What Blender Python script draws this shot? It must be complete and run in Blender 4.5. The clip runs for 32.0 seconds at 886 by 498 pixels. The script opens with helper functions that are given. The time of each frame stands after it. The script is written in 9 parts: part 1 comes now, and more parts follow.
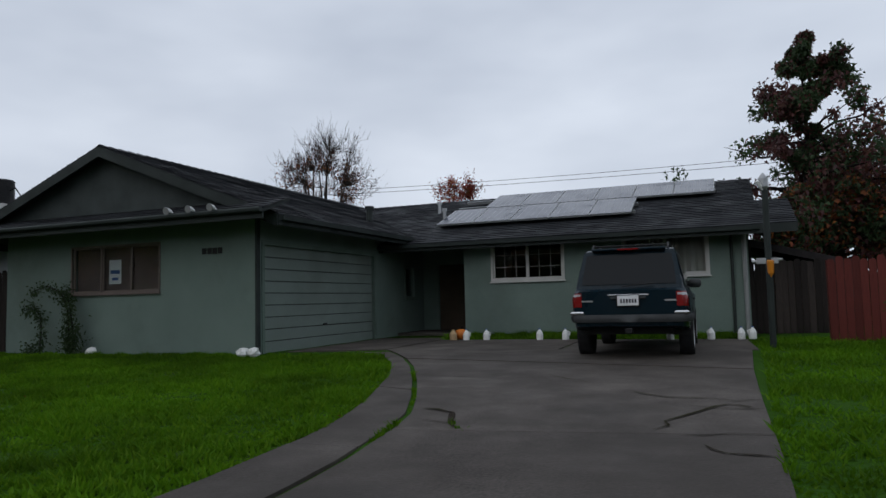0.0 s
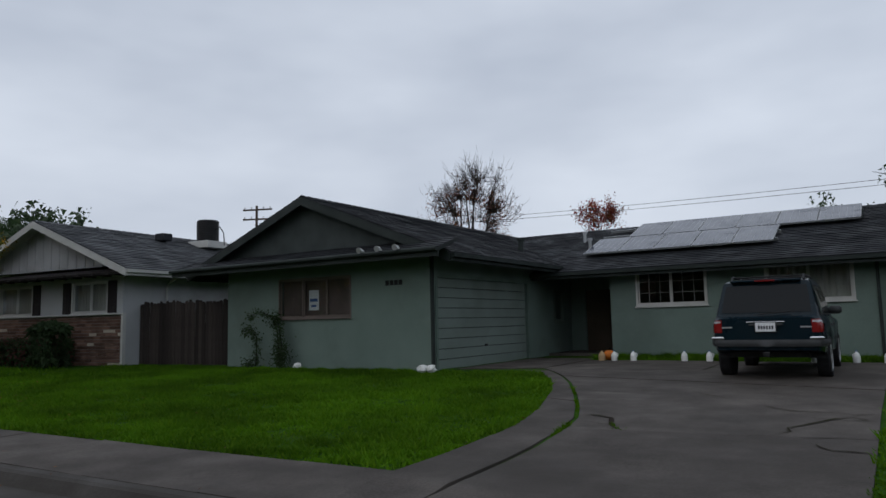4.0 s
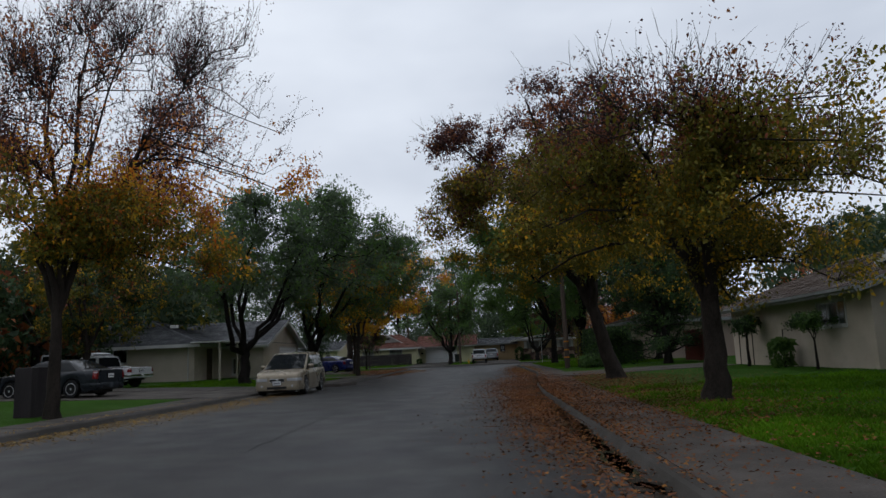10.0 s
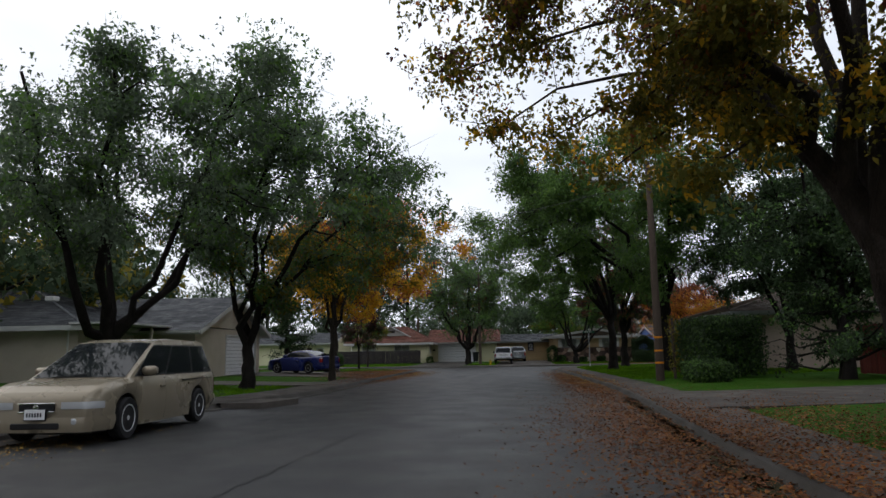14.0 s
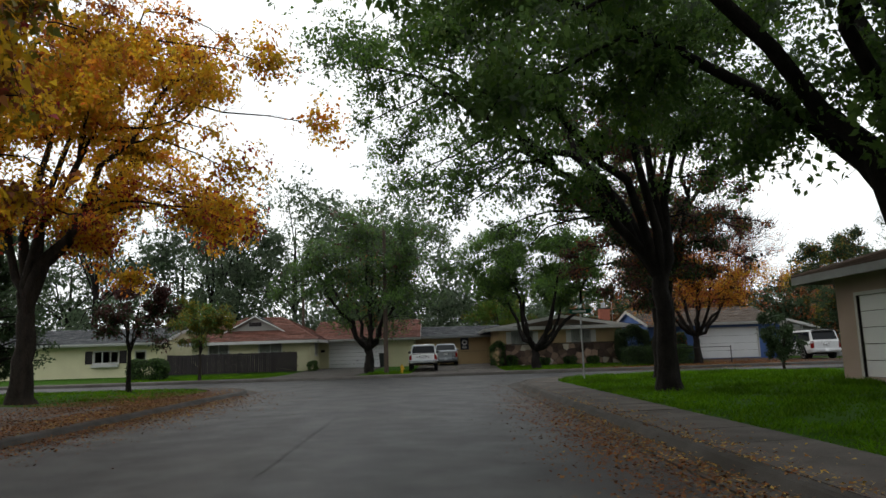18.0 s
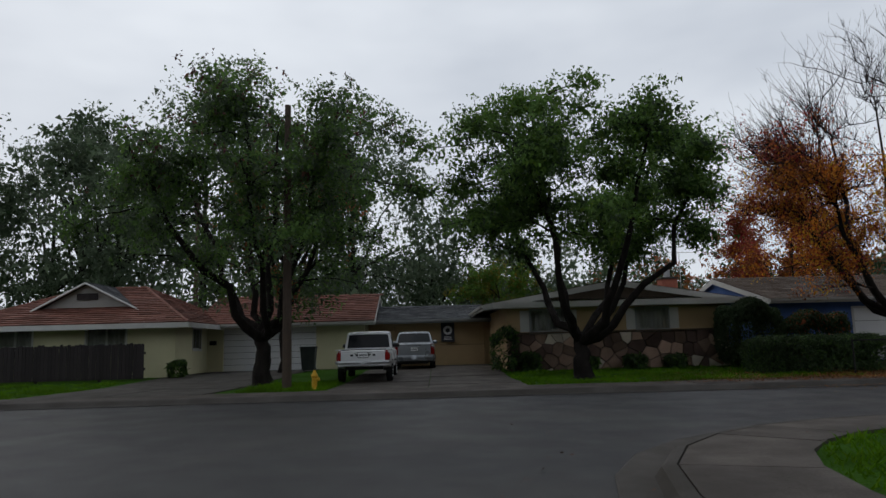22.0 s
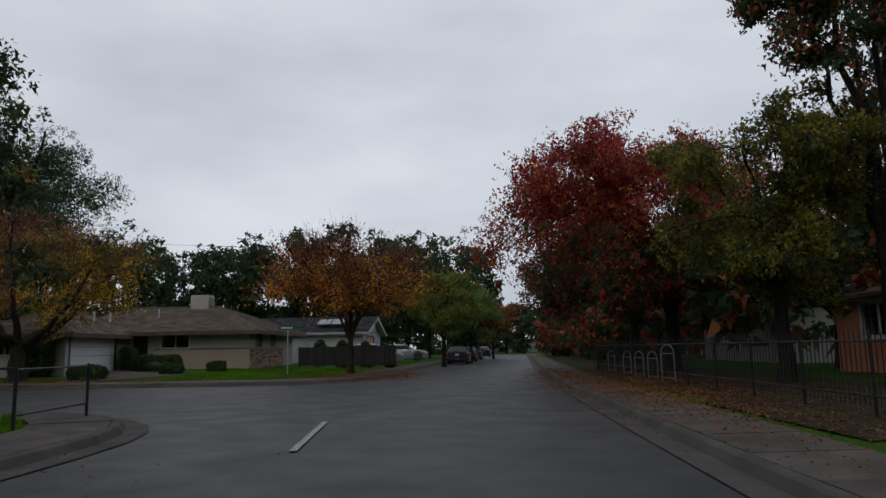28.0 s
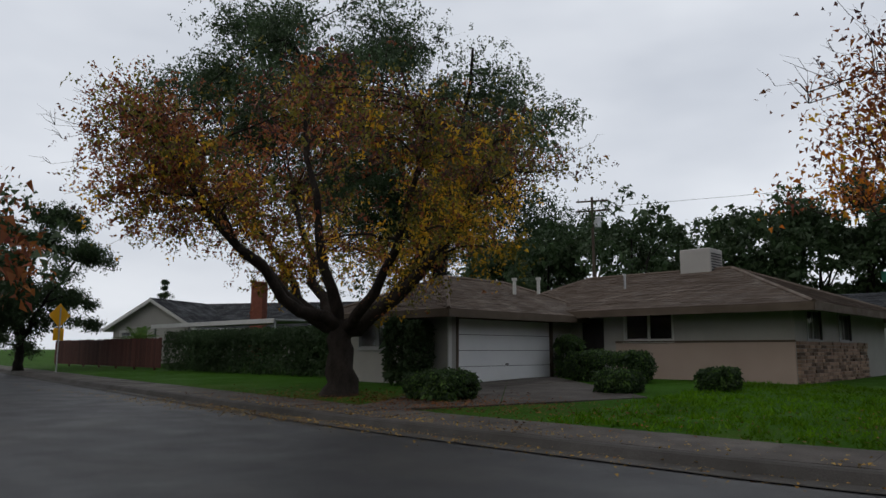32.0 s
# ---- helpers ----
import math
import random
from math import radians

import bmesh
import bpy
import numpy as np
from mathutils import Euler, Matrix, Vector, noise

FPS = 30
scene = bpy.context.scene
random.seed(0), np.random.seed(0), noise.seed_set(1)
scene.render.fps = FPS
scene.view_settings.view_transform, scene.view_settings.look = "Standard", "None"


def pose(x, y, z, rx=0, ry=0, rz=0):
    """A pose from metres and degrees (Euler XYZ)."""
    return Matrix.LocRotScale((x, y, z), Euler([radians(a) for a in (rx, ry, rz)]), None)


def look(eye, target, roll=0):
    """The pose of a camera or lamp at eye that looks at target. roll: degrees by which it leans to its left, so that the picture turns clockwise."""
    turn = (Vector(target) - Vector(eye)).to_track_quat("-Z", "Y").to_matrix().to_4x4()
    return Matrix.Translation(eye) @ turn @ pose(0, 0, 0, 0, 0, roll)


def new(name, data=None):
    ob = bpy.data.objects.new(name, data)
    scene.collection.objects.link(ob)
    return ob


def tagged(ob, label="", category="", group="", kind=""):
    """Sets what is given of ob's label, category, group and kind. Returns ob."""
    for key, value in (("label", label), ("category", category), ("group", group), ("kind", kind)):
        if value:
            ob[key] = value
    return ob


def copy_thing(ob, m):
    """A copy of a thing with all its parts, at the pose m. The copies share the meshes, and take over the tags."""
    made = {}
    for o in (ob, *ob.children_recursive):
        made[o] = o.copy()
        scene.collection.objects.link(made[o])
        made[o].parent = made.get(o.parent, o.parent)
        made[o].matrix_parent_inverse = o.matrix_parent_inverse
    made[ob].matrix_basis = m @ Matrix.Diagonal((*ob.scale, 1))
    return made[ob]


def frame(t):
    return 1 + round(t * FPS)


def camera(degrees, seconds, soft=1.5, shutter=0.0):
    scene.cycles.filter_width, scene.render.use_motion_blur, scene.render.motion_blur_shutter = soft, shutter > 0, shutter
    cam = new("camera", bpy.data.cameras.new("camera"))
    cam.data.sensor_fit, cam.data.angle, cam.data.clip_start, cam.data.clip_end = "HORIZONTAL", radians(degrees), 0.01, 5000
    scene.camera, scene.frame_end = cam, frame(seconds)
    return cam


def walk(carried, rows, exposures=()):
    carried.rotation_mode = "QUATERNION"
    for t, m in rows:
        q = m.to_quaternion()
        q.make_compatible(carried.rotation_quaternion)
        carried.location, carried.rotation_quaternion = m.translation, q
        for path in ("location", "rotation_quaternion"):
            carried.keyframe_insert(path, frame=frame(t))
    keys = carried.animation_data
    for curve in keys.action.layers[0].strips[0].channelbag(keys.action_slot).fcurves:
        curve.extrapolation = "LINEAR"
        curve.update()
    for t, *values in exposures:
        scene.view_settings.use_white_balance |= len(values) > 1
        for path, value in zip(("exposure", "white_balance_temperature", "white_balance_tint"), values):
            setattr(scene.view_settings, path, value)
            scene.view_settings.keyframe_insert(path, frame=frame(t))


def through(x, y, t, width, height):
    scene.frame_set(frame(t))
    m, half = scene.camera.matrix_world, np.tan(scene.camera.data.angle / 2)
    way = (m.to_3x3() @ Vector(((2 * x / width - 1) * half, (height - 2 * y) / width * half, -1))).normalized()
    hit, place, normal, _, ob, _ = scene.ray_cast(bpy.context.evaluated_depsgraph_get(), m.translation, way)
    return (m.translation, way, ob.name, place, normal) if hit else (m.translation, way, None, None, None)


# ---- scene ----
cam = camera(64.70, 32.0)
PATH = [
    (0, (-1.873, -0.669, 1.315), (-2.524, 1.216, 1.463), -1.35),
    (0.5, (-1.814, -1.050, 1.340), (-2.515, 0.817, 1.488), -1.38),
    (1, (-1.710, -1.571, 1.384), (-2.488, 0.264, 1.546), -1.42),
    (1.5, (-1.554, -2.133, 1.417), (-2.420, -0.339, 1.594), -1.36),
    (2, (-1.441, -2.542, 1.440), (-2.377, -0.785, 1.635), -1.12),
    (2.5, (-1.352, -2.808, 1.452), (-2.332, -1.077, 1.656), -1.17),
    (4.5, (-1.453, -2.683, 1.446), (-2.465, -0.971, 1.654), -1.28),
    (5, (-1.679, -2.388, 1.426), (-2.721, -0.693, 1.628), -1.42),
    (5.5, (-2.031, -2.063, 1.396), (-3.138, -0.409, 1.593), -1.83),
    (6, (-2.497, -1.645, 1.360), (-3.726, -0.079, 1.561), -2.14),
    (6.5, (-3.140, -1.154, 1.330), (-4.533, 0.267, 1.534), -2.44),
    (7, (-3.946, -0.766, 1.307), (-5.501, 0.473, 1.519), -2.94),
    (7.5, (-4.813, -0.470, 1.293), (-6.515, 0.556, 1.518), -3.23),
    (8, (-5.711, -0.332, 1.260), (-7.529, 0.467, 1.498), -3.48),
    (8.5, (-6.686, -0.230, 1.243), (-8.592, 0.318, 1.498), -3.70),
    (9, (-7.759, -0.164, 1.214), (-9.719, 0.124, 1.488), -3.80),
    (9.5, (-8.774, -0.286, 1.230), (-10.750, -0.227, 1.529), -2.94),
    (10, (-9.955, -0.479, 1.248), (-11.929, -0.593, 1.550), -2.55),
    (10.5, (-11.333, -0.694, 1.237), (-13.297, -0.907, 1.548), -2.42),
    (11, (-12.936, -0.933, 1.235), (-14.895, -1.189, 1.544), -1.87),
    (11.5, (-14.663, -1.111, 1.241), (-16.622, -1.374, 1.551), -1.79),
    (12, (-16.647, -1.295, 1.252), (-18.607, -1.553, 1.558), -1.75),
    (12.5, (-18.796, -1.463, 1.260), (-20.756, -1.717, 1.564), -1.51),
    (13, (-21.088, -1.543, 1.298), (-23.054, -1.768, 1.589), -1.20),
    (13.5, (-23.627, -1.549, 1.322), (-25.595, -1.748, 1.618), -1.06),
    (14, (-26.314, -1.524, 1.305), (-28.285, -1.691, 1.601), -0.91),
    (14.5, (-29.144, -1.362, 1.260), (-31.116, -1.499, 1.564), -0.68),
    (16.5, (-42.197, -1.107, 1.296), (-44.177, -1.132, 1.578), -0.81),
    (17, (-45.523, -1.084, 1.322), (-47.504, -1.084, 1.598), -0.97),
    (17.5, (-48.812, -1.027, 1.335), (-50.792, -1.010, 1.615), -0.97),
    (18, (-52.030, -0.950, 1.337), (-54.008, -0.916, 1.629), -1.79),
    (18.5, (-55.114, -0.894, 1.321), (-57.094, -0.851, 1.597), -1.86),
    (19, (-57.980, -0.785, 1.304), (-59.960, -0.734, 1.583), -1.67),
    (19.5, (-60.776, -0.727, 1.284), (-62.756, -0.669, 1.561), -1.33),
    (20, (-63.626, -0.607, 1.275), (-65.604, -0.542, 1.559), -1.37),
    (20.5, (-66.366, -0.502, 1.264), (-68.348, -0.433, 1.520), -1.59),
    (21, (-68.982, -0.226, 1.297), (-70.960, -0.160, 1.580), -1.61),
    (21.5, (-71.450, 0.034, 1.322), (-73.431, 0.098, 1.586), -1.81),
    (22, (-73.690, 0.342, 1.327), (-75.670, 0.401, 1.600), -1.50),
    (22.5, (-75.746, 0.555, 1.327), (-77.726, 0.639, 1.595), -1.43),
    (23, (-77.640, 0.810, 1.325), (-79.615, 0.978, 1.597), -1.28),
    (23.5, (-79.312, 1.164, 1.325), (-81.262, 1.510, 1.604), -0.88),
    (24, (-80.769, 1.602, 1.358), (-82.649, 2.226, 1.639), -0.38),
    (24.5, (-82.076, 2.451, 1.349), (-83.827, 3.374, 1.640), -0.34),
    (25, (-83.366, 3.658, 1.290), (-84.932, 4.864, 1.594), 0.37),
    (25.5, (-84.534, 5.104, 1.260), (-85.845, 6.583, 1.566), -0.11),
    (26, (-85.482, 6.897, 1.261), (-86.483, 8.600, 1.569), 0.40),
    (26.5, (-86.138, 8.956, 1.261), (-86.804, 10.817, 1.565), 0.19),
    (28.5, (-86.991, 18.118, 1.307), (-87.016, 20.098, 1.588), -1.12),
    (29, (-87.128, 20.796, 1.316), (-87.170, 22.776, 1.597), -1.15),
    (29.5, (-87.370, 23.511, 1.316), (-87.487, 25.488, 1.594), -1.38),
    (30, (-87.810, 26.233, 1.310), (-88.092, 28.193, 1.592), -0.95),
    (30.5, (-88.464, 28.877, 1.298), (-88.988, 30.788, 1.570), -0.44),
    (31, (-89.504, 31.247, 1.281), (-90.318, 33.054, 1.549), -0.48),
    (31.5, (-91.039, 33.364, 1.266), (-92.147, 35.006, 1.539), -0.36),
    (32, (-92.948, 35.376, 1.256), (-94.326, 36.797, 1.541), 0.07),
]
walk(cam, [(t, look(eye, target, roll)) for t, eye, target, roll in PATH], exposures=((0.0, 0.0, 6300, 10), (2.5, -0.08, 6300, 10), (5.0, -0.08, 6200, 10), (6.0, -0.14, 6100, 10), (9.0, 0.0, 6300, 10), (12.0, 0.38, 6500, 10), (14.5, 0.66, 6700, 10), (17.0, 0.86, 7100, 8), (19.0, 0.82, 6900, 6), (20.0, 0.54, 6700, 7), (21.0, 0.08, 6600, 9), (23.0, 0.1, 6700, 9), (24.0, 0.46, 6900, 9), (25.0, 0.6, 6900, 10), (26.5, 0.08, 6800, 10), (28.5, -0.06, 6600, 10), (32.0, 0.12, 6700, 10)))
scene.view_settings.exposure = 0.0

# ---------------------------------------------------------------- light
world = bpy.data.worlds.new("overcast_sky")
scene.world = world
world.use_nodes = True
nt = world.node_tree
nt.nodes.clear()
w_out = nt.nodes.new("ShaderNodeOutputWorld")
w_bg = nt.nodes.new("ShaderNodeBackground")
w_sky = nt.nodes.new("ShaderNodeTexSky")
w_sky.sky_type = "NISHITA"
w_sky.sun_disc = False
w_sky.sun_elevation = radians(32)
w_sky.sun_rotation = radians(200)
w_sky.dust_density = 6.0
w_scale = nt.nodes.new("ShaderNodeVectorMath")
w_scale.operation = "SCALE"
w_scale.inputs["Scale"].default_value = 0.06
nt.links.new(w_sky.outputs[0], w_scale.inputs[0])
w_co = nt.nodes.new("ShaderNodeTexCoord")
w_map = nt.nodes.new("ShaderNodeMapping")
w_map.inputs["Scale"].default_value = (1.2, 1.2, 3.2)
nt.links.new(w_co.outputs["Generated"], w_map.inputs[0])
w_n1 = nt.nodes.new("ShaderNodeTexNoise")
w_n1.inputs["Scale"].default_value = 1.7
w_n1.inputs["Detail"].default_value = 4.0
w_n1.inputs["Roughness"].default_value = 0.5
nt.links.new(w_map.outputs[0], w_n1.inputs["Vector"])
w_ramp = nt.nodes.new("ShaderNodeValToRGB")
w_ramp.color_ramp.elements[0].position = 0.30
w_ramp.color_ramp.elements[0].color = (0.56, 0.61, 0.70, 1)
w_ramp.color_ramp.elements[1].position = 0.68
w_ramp.color_ramp.elements[1].color = (0.80, 0.85, 0.93, 1)
nt.links.new(w_n1.outputs["Fac"], w_ramp.inputs[0])
w_mix = nt.nodes.new("ShaderNodeMix")
w_mix.data_type = "RGBA"
w_mix.inputs[0].default_value = 0.88
nt.links.new(w_scale.outputs[0], w_mix.inputs[6])
nt.links.new(w_ramp.outputs[0], w_mix.inputs[7])
nt.links.new(w_mix.outputs[2], w_bg.inputs["Color"])
w_bg.inputs["Strength"].default_value = 1.0
nt.links.new(w_bg.outputs[0], w_out.inputs[0])

sun = new("sun", bpy.data.lights.new("sun", "SUN"))
sun.data.energy = 0.25
sun.data.angle = radians(75)
sun.data.color = (1.0, 0.97, 0.92)
sun.matrix_world = look((0, 0, 50), (10, 28, 14))

# ---------------------------------------------------------------- materials


def material(name, colour, second=None, rough=0.7, scale=3.0, fine=40.0, amount=0.5, bump=0.3, metal=0.0, spread=0.0,
             dirt=None, dirt_at=0.62, wet=0.0, island=False, stretch=(1, 1, 1), spec=0.2, depth=0.02, vary=0.12):
    """Two-scale noise between two colours, fine bump, optional stains, and a change from piece to piece."""
    m = bpy.data.materials.new(name)
    m.use_nodes = True
    t = m.node_tree
    p = t.nodes["Principled BSDF"]
    p.inputs["Metallic"].default_value = metal
    p.inputs["Specular IOR Level"].default_value = spec
    second = second or tuple(c * 0.72 for c in colour)
    co = t.nodes.new("ShaderNodeTexCoord")
    mp = t.nodes.new("ShaderNodeMapping")
    mp.inputs["Scale"].default_value = stretch
    t.links.new(co.outputs["Object"], mp.inputs[0])
    n1 = t.nodes.new("ShaderNodeTexNoise")
    n1.inputs["Scale"].default_value = scale
    n1.inputs["Detail"].default_value = 6
    n2 = t.nodes.new("ShaderNodeTexNoise")
    n2.inputs["Scale"].default_value = fine
    n2.inputs["Detail"].default_value = 4
    for n in (n1, n2):
        t.links.new(mp.outputs[0], n.inputs["Vector"])
    ad = t.nodes.new("ShaderNodeMath")
    ad.operation = "ADD"
    t.links.new(n1.outputs["Fac"], ad.inputs[0])
    t.links.new(n2.outputs["Fac"], ad.inputs[1])
    mr = t.nodes.new("ShaderNodeMapRange")
    mr.inputs[1].default_value = 0.7
    mr.inputs[2].default_value = 1.3
    mr.inputs[4].default_value = amount * 2 if amount < 0.5 else 1.0
    t.links.new(ad.outputs[0], mr.inputs[0])
    mix = t.nodes.new("ShaderNodeMix")
    mix.data_type = "RGBA"
    mix.inputs[6].default_value = (*colour, 1)
    mix.inputs[7].default_value = (*second, 1)
    t.links.new(mr.outputs[0], mix.inputs[0])
    col = mix.outputs[2]
    if spread:
        if island:
            g = t.nodes.new("ShaderNodeNewGeometry")
            src = g.outputs["Random Per Island"]
        else:
            g = t.nodes.new("ShaderNodeObjectInfo")
            src = g.outputs["Random"]
        r = t.nodes.new("ShaderNodeMapRange")
        r.inputs[3].default_value = 1 - spread
        r.inputs[4].default_value = 1 + spread
        t.links.new(src, r.inputs[0])
        sc = t.nodes.new("ShaderNodeVectorMath")
        sc.operation = "SCALE"
        t.links.new(col, sc.inputs[0])
        t.links.new(r.outputs[0], sc.inputs["Scale"])
        col = sc.outputs[0]
    if dirt:
        n3 = t.nodes.new("ShaderNodeTexNoise")
        n3.inputs["Scale"].default_value = scale * 0.35
        n3.inputs["Detail"].default_value = 7
        n3.inputs["Roughness"].default_value = 0.65
        t.links.new(mp.outputs[0], n3.inputs["Vector"])
        r3 = t.nodes.new("ShaderNodeMapRange")
        r3.inputs[1].default_value = dirt_at - 0.12
        r3.inputs[2].default_value = dirt_at + 0.1
        t.links.new(n3.outputs["Fac"], r3.inputs[0])
        mx = t.nodes.new("ShaderNodeMix")
        mx.data_type = "RGBA"
        mx.inputs[7].default_value = (*dirt, 1)
        t.links.new(col, mx.inputs[6])
        t.links.new(r3.outputs[0], mx.inputs[0])
        col = mx.outputs[2]
    t.links.new(col, p.inputs["Base Color"])
    rr = t.nodes.new("ShaderNodeMapRange")
    rr.inputs[1].default_value = 0.35
    rr.inputs[2].default_value = 0.65
    rr.inputs[3].default_value = max(0.03, rough - vary - wet)
    rr.inputs[4].default_value = min(1.0, rough + vary)
    t.links.new(n1.outputs["Fac"], rr.inputs[0])
    t.links.new(rr.outputs[0], p.inputs["Roughness"])
    if bump:
        b = t.nodes.new("ShaderNodeBump")
        b.inputs["Strength"].default_value = bump
        b.inputs["Distance"].default_value = depth
        t.links.new(n2.outputs["Fac"], b.inputs["Height"])
        t.links.new(b.outputs[0], p.inputs["Normal"])
    return m


def glass_material(name, tint=(0.8, 0.85, 0.85)):
    m = bpy.data.materials.new(name)
    m.use_nodes = True
    p = m.node_tree.nodes["Principled BSDF"]
    p.inputs["Base Color"].default_value = (*tint, 1)
    p.inputs["Roughness"].default_value = 0.03
    p.inputs["Transmission Weight"].default_value = 1.0
    p.inputs["IOR"].default_value = 1.45
    return m


def leaf_material(name, colours, rough=0.55, through=0.25):
    """Leaves that take one of several colours each, with some light passing through them."""
    m = bpy.data.materials.new(name)
    m.use_nodes = True
    t = m.node_tree
    p = t.nodes["Principled BSDF"]
    g = t.nodes.new("ShaderNodeNewGeometry")
    ramp = t.nodes.new("ShaderNodeValToRGB")
    el = ramp.color_ramp.elements
    while len(el) < len(colours):
        el.new(0.5)
    for i, c in enumerate(colours):
        el[i].position = i / max(1, len(colours) - 1)
        el[i].color = (*c, 1)
    t.links.new(g.outputs["Random Per Island"], ramp.inputs[0])
    co = t.nodes.new("ShaderNodeTexCoord")
    n = t.nodes.new("ShaderNodeTexNoise")
    n.inputs["Scale"].default_value = 0.55
    n.inputs["Detail"].default_value = 3
    t.links.new(co.outputs["Object"], n.inputs["Vector"])
    r = t.nodes.new("ShaderNodeMapRange")
    r.inputs[1].default_value = 0.35
    r.inputs[2].default_value = 0.65
    r.inputs[3].default_value = 0.65
    r.inputs[4].default_value = 1.3
    t.links.new(n.outputs["Fac"], r.inputs[0])
    sc = t.nodes.new("ShaderNodeVectorMath")
    sc.operation = "SCALE"
    t.links.new(ramp.outputs[0], sc.inputs[0])
    t.links.new(r.outputs[0], sc.inputs["Scale"])
    t.links.new(sc.outputs[0], p.inputs["Base Color"])
    p.inputs["Roughness"].default_value = rough
    p.inputs["Specular IOR Level"].default_value = 0.18
    tr = t.nodes.new("ShaderNodeBsdfTranslucent")
    t.links.new(sc.outputs[0], tr.inputs["Color"])
    ms = t.nodes.new("ShaderNodeMixShader")
    ms.inputs[0].default_value = through
    out = t.nodes["Material Output"]
    t.links.new(p.outputs[0], ms.inputs[1])
    t.links.new(tr.outputs[0], ms.inputs[2])
    t.links.new(ms.outputs[0], out.inputs["Surface"])
    return m


def plain(name, colour, rough=0.5, metal=0.0, glow=0.0):
    m = bpy.data.materials.new(name)
    m.use_nodes = True
    p = m.node_tree.nodes["Principled BSDF"]
    p.inputs["Base Color"].default_value = (*colour, 1)
    p.inputs["Roughness"].default_value = rough
    p.inputs["Metallic"].default_value = metal
    return m


def car_paint(name, colour, metal=0.3):
    m = material(name, colour, tuple(c * 0.93 for c in colour), rough=0.28, scale=1.2, fine=300, amount=0.4, bump=0.0, metal=metal, spec=0.3)
    p = m.node_tree.nodes["Principled BSDF"]
    p.inputs["Coat Weight"].default_value = 0.2
    p.inputs["Coat Roughness"].default_value = 0.08
    return m


GREEN_STUCCO = material("green_stucco", (0.165, 0.218, 0.192), (0.138, 0.185, 0.162), 0.9, 1.2, 55, 0.5, 0.5, dirt=(0.12, 0.155, 0.135), dirt_at=0.6, spec=0.2)
WHITE_STUCCO = material("white_stucco", (0.44, 0.45, 0.46), (0.37, 0.38, 0.39), 0.85, 1.1, 55, 0.5, 0.4, dirt=(0.30, 0.30, 0.30))
BEIGE_STUCCO = material("beige_stucco", (0.50, 0.44, 0.36), (0.42, 0.37, 0.30), 0.85, 1.1, 55, 0.5, 0.4, dirt=(0.34, 0.30, 0.25))
YELLOW_STUCCO = material("pale_yellow_stucco", (0.62, 0.59, 0.38), (0.54, 0.51, 0.33), 0.85, 1.1, 55, 0.5, 0.4)
TAN_STUCCO = material("tan_stucco", (0.42, 0.30, 0.17), (0.35, 0.25, 0.14), 0.85, 1.0, 50, 0.5, 0.4)
BLUE_STUCCO = material("blue_stucco", (0.07, 0.13, 0.33), (0.06, 0.11, 0.27), 0.8, 1.0, 50, 0.5, 0.4)
GREY_STUCCO = material("grey_stucco", (0.33, 0.32, 0.30), (0.28, 0.27, 0.255), 0.85, 1.0, 50, 0.5, 0.4)
ROSE_STUCCO = material("rose_stucco", (0.40, 0.31, 0.26), (0.34, 0.26, 0.22), 0.85, 1.0, 50, 0.5, 0.4)
ORANGE_STUCCO = material("orange_stucco", (0.42, 0.17, 0.09), (0.36, 0.14, 0.08), 0.85, 1.0, 50, 0.5, 0.4)
DARK_TRIM = material("dark_green_trim", (0.028, 0.036, 0.034), None, 0.65, 2, 60, 0.5, 0.2, spec=0.25)
DARK_GABLE = material("dark_gable_board", (0.055, 0.066, 0.064), None, 0.8, 2, 60, 0.5, 0.2, spec=0.2)
GREEN_TRIM = material("green_trim", (0.14, 0.19, 0.16), None, 0.6, 2, 60, 0.5, 0.2)
WHITE_TRIM = material("white_trim", (0.52, 0.52, 0.50), (0.43, 0.43, 0.41), 0.5, 2, 60, 0.5, 0.15)
GREY_TRIM = material("grey_trim", (0.30, 0.31, 0.31), None, 0.6, 2, 60, 0.5, 0.2)
BROWN_TRIM = material("brown_trim", (0.10, 0.075, 0.055), None, 0.65, 2, 60, 0.5, 0.2)
TAN_DOOR = material("tan_garage_door", (0.46, 0.33, 0.18), (0.40, 0.29, 0.16), 0.6, 1.5, 40, 0.5, 0.2)
GREEN_DOOR = material("sage_garage_door", (0.185, 0.225, 0.205), (0.16, 0.195, 0.175), 0.6, 1.0, 30, 0.5, 0.15, dirt=(0.13, 0.155, 0.135), dirt_at=0.66, spec=0.2)
WHITE_DOOR = material("white_garage_door", (0.72, 0.73, 0.73), (0.64, 0.65, 0.66), 0.5, 1.0, 30, 0.5, 0.1)
SHINGLE_DARK = material("charcoal_shingle", (0.022, 0.024, 0.028), (0.012, 0.0135, 0.016), 0.8, 1.5, 30, 0.5, 0.6, spread=0.35, island=True, wet=0.15, spec=0.2)
SHINGLE_GREY = material("grey_shingle", (0.090, 0.094, 0.100), (0.055, 0.058, 0.063), 0.8, 1.5, 30, 0.5, 0.6, spread=0.3, island=True, wet=0.15, spec=0.2)
SHINGLE_BROWN = material("brown_shingle", (0.125, 0.095, 0.075), (0.080, 0.060, 0.047), 0.8, 1.5, 30, 0.5, 0.6, spread=0.25, island=True, wet=0.1, spec=0.2)
TILE_RED = material("red_concrete_tile", (0.17, 0.068, 0.048), (0.10, 0.046, 0.036), 0.7, 2.5, 30, 0.5, 0.5, spread=0.3, island=True)
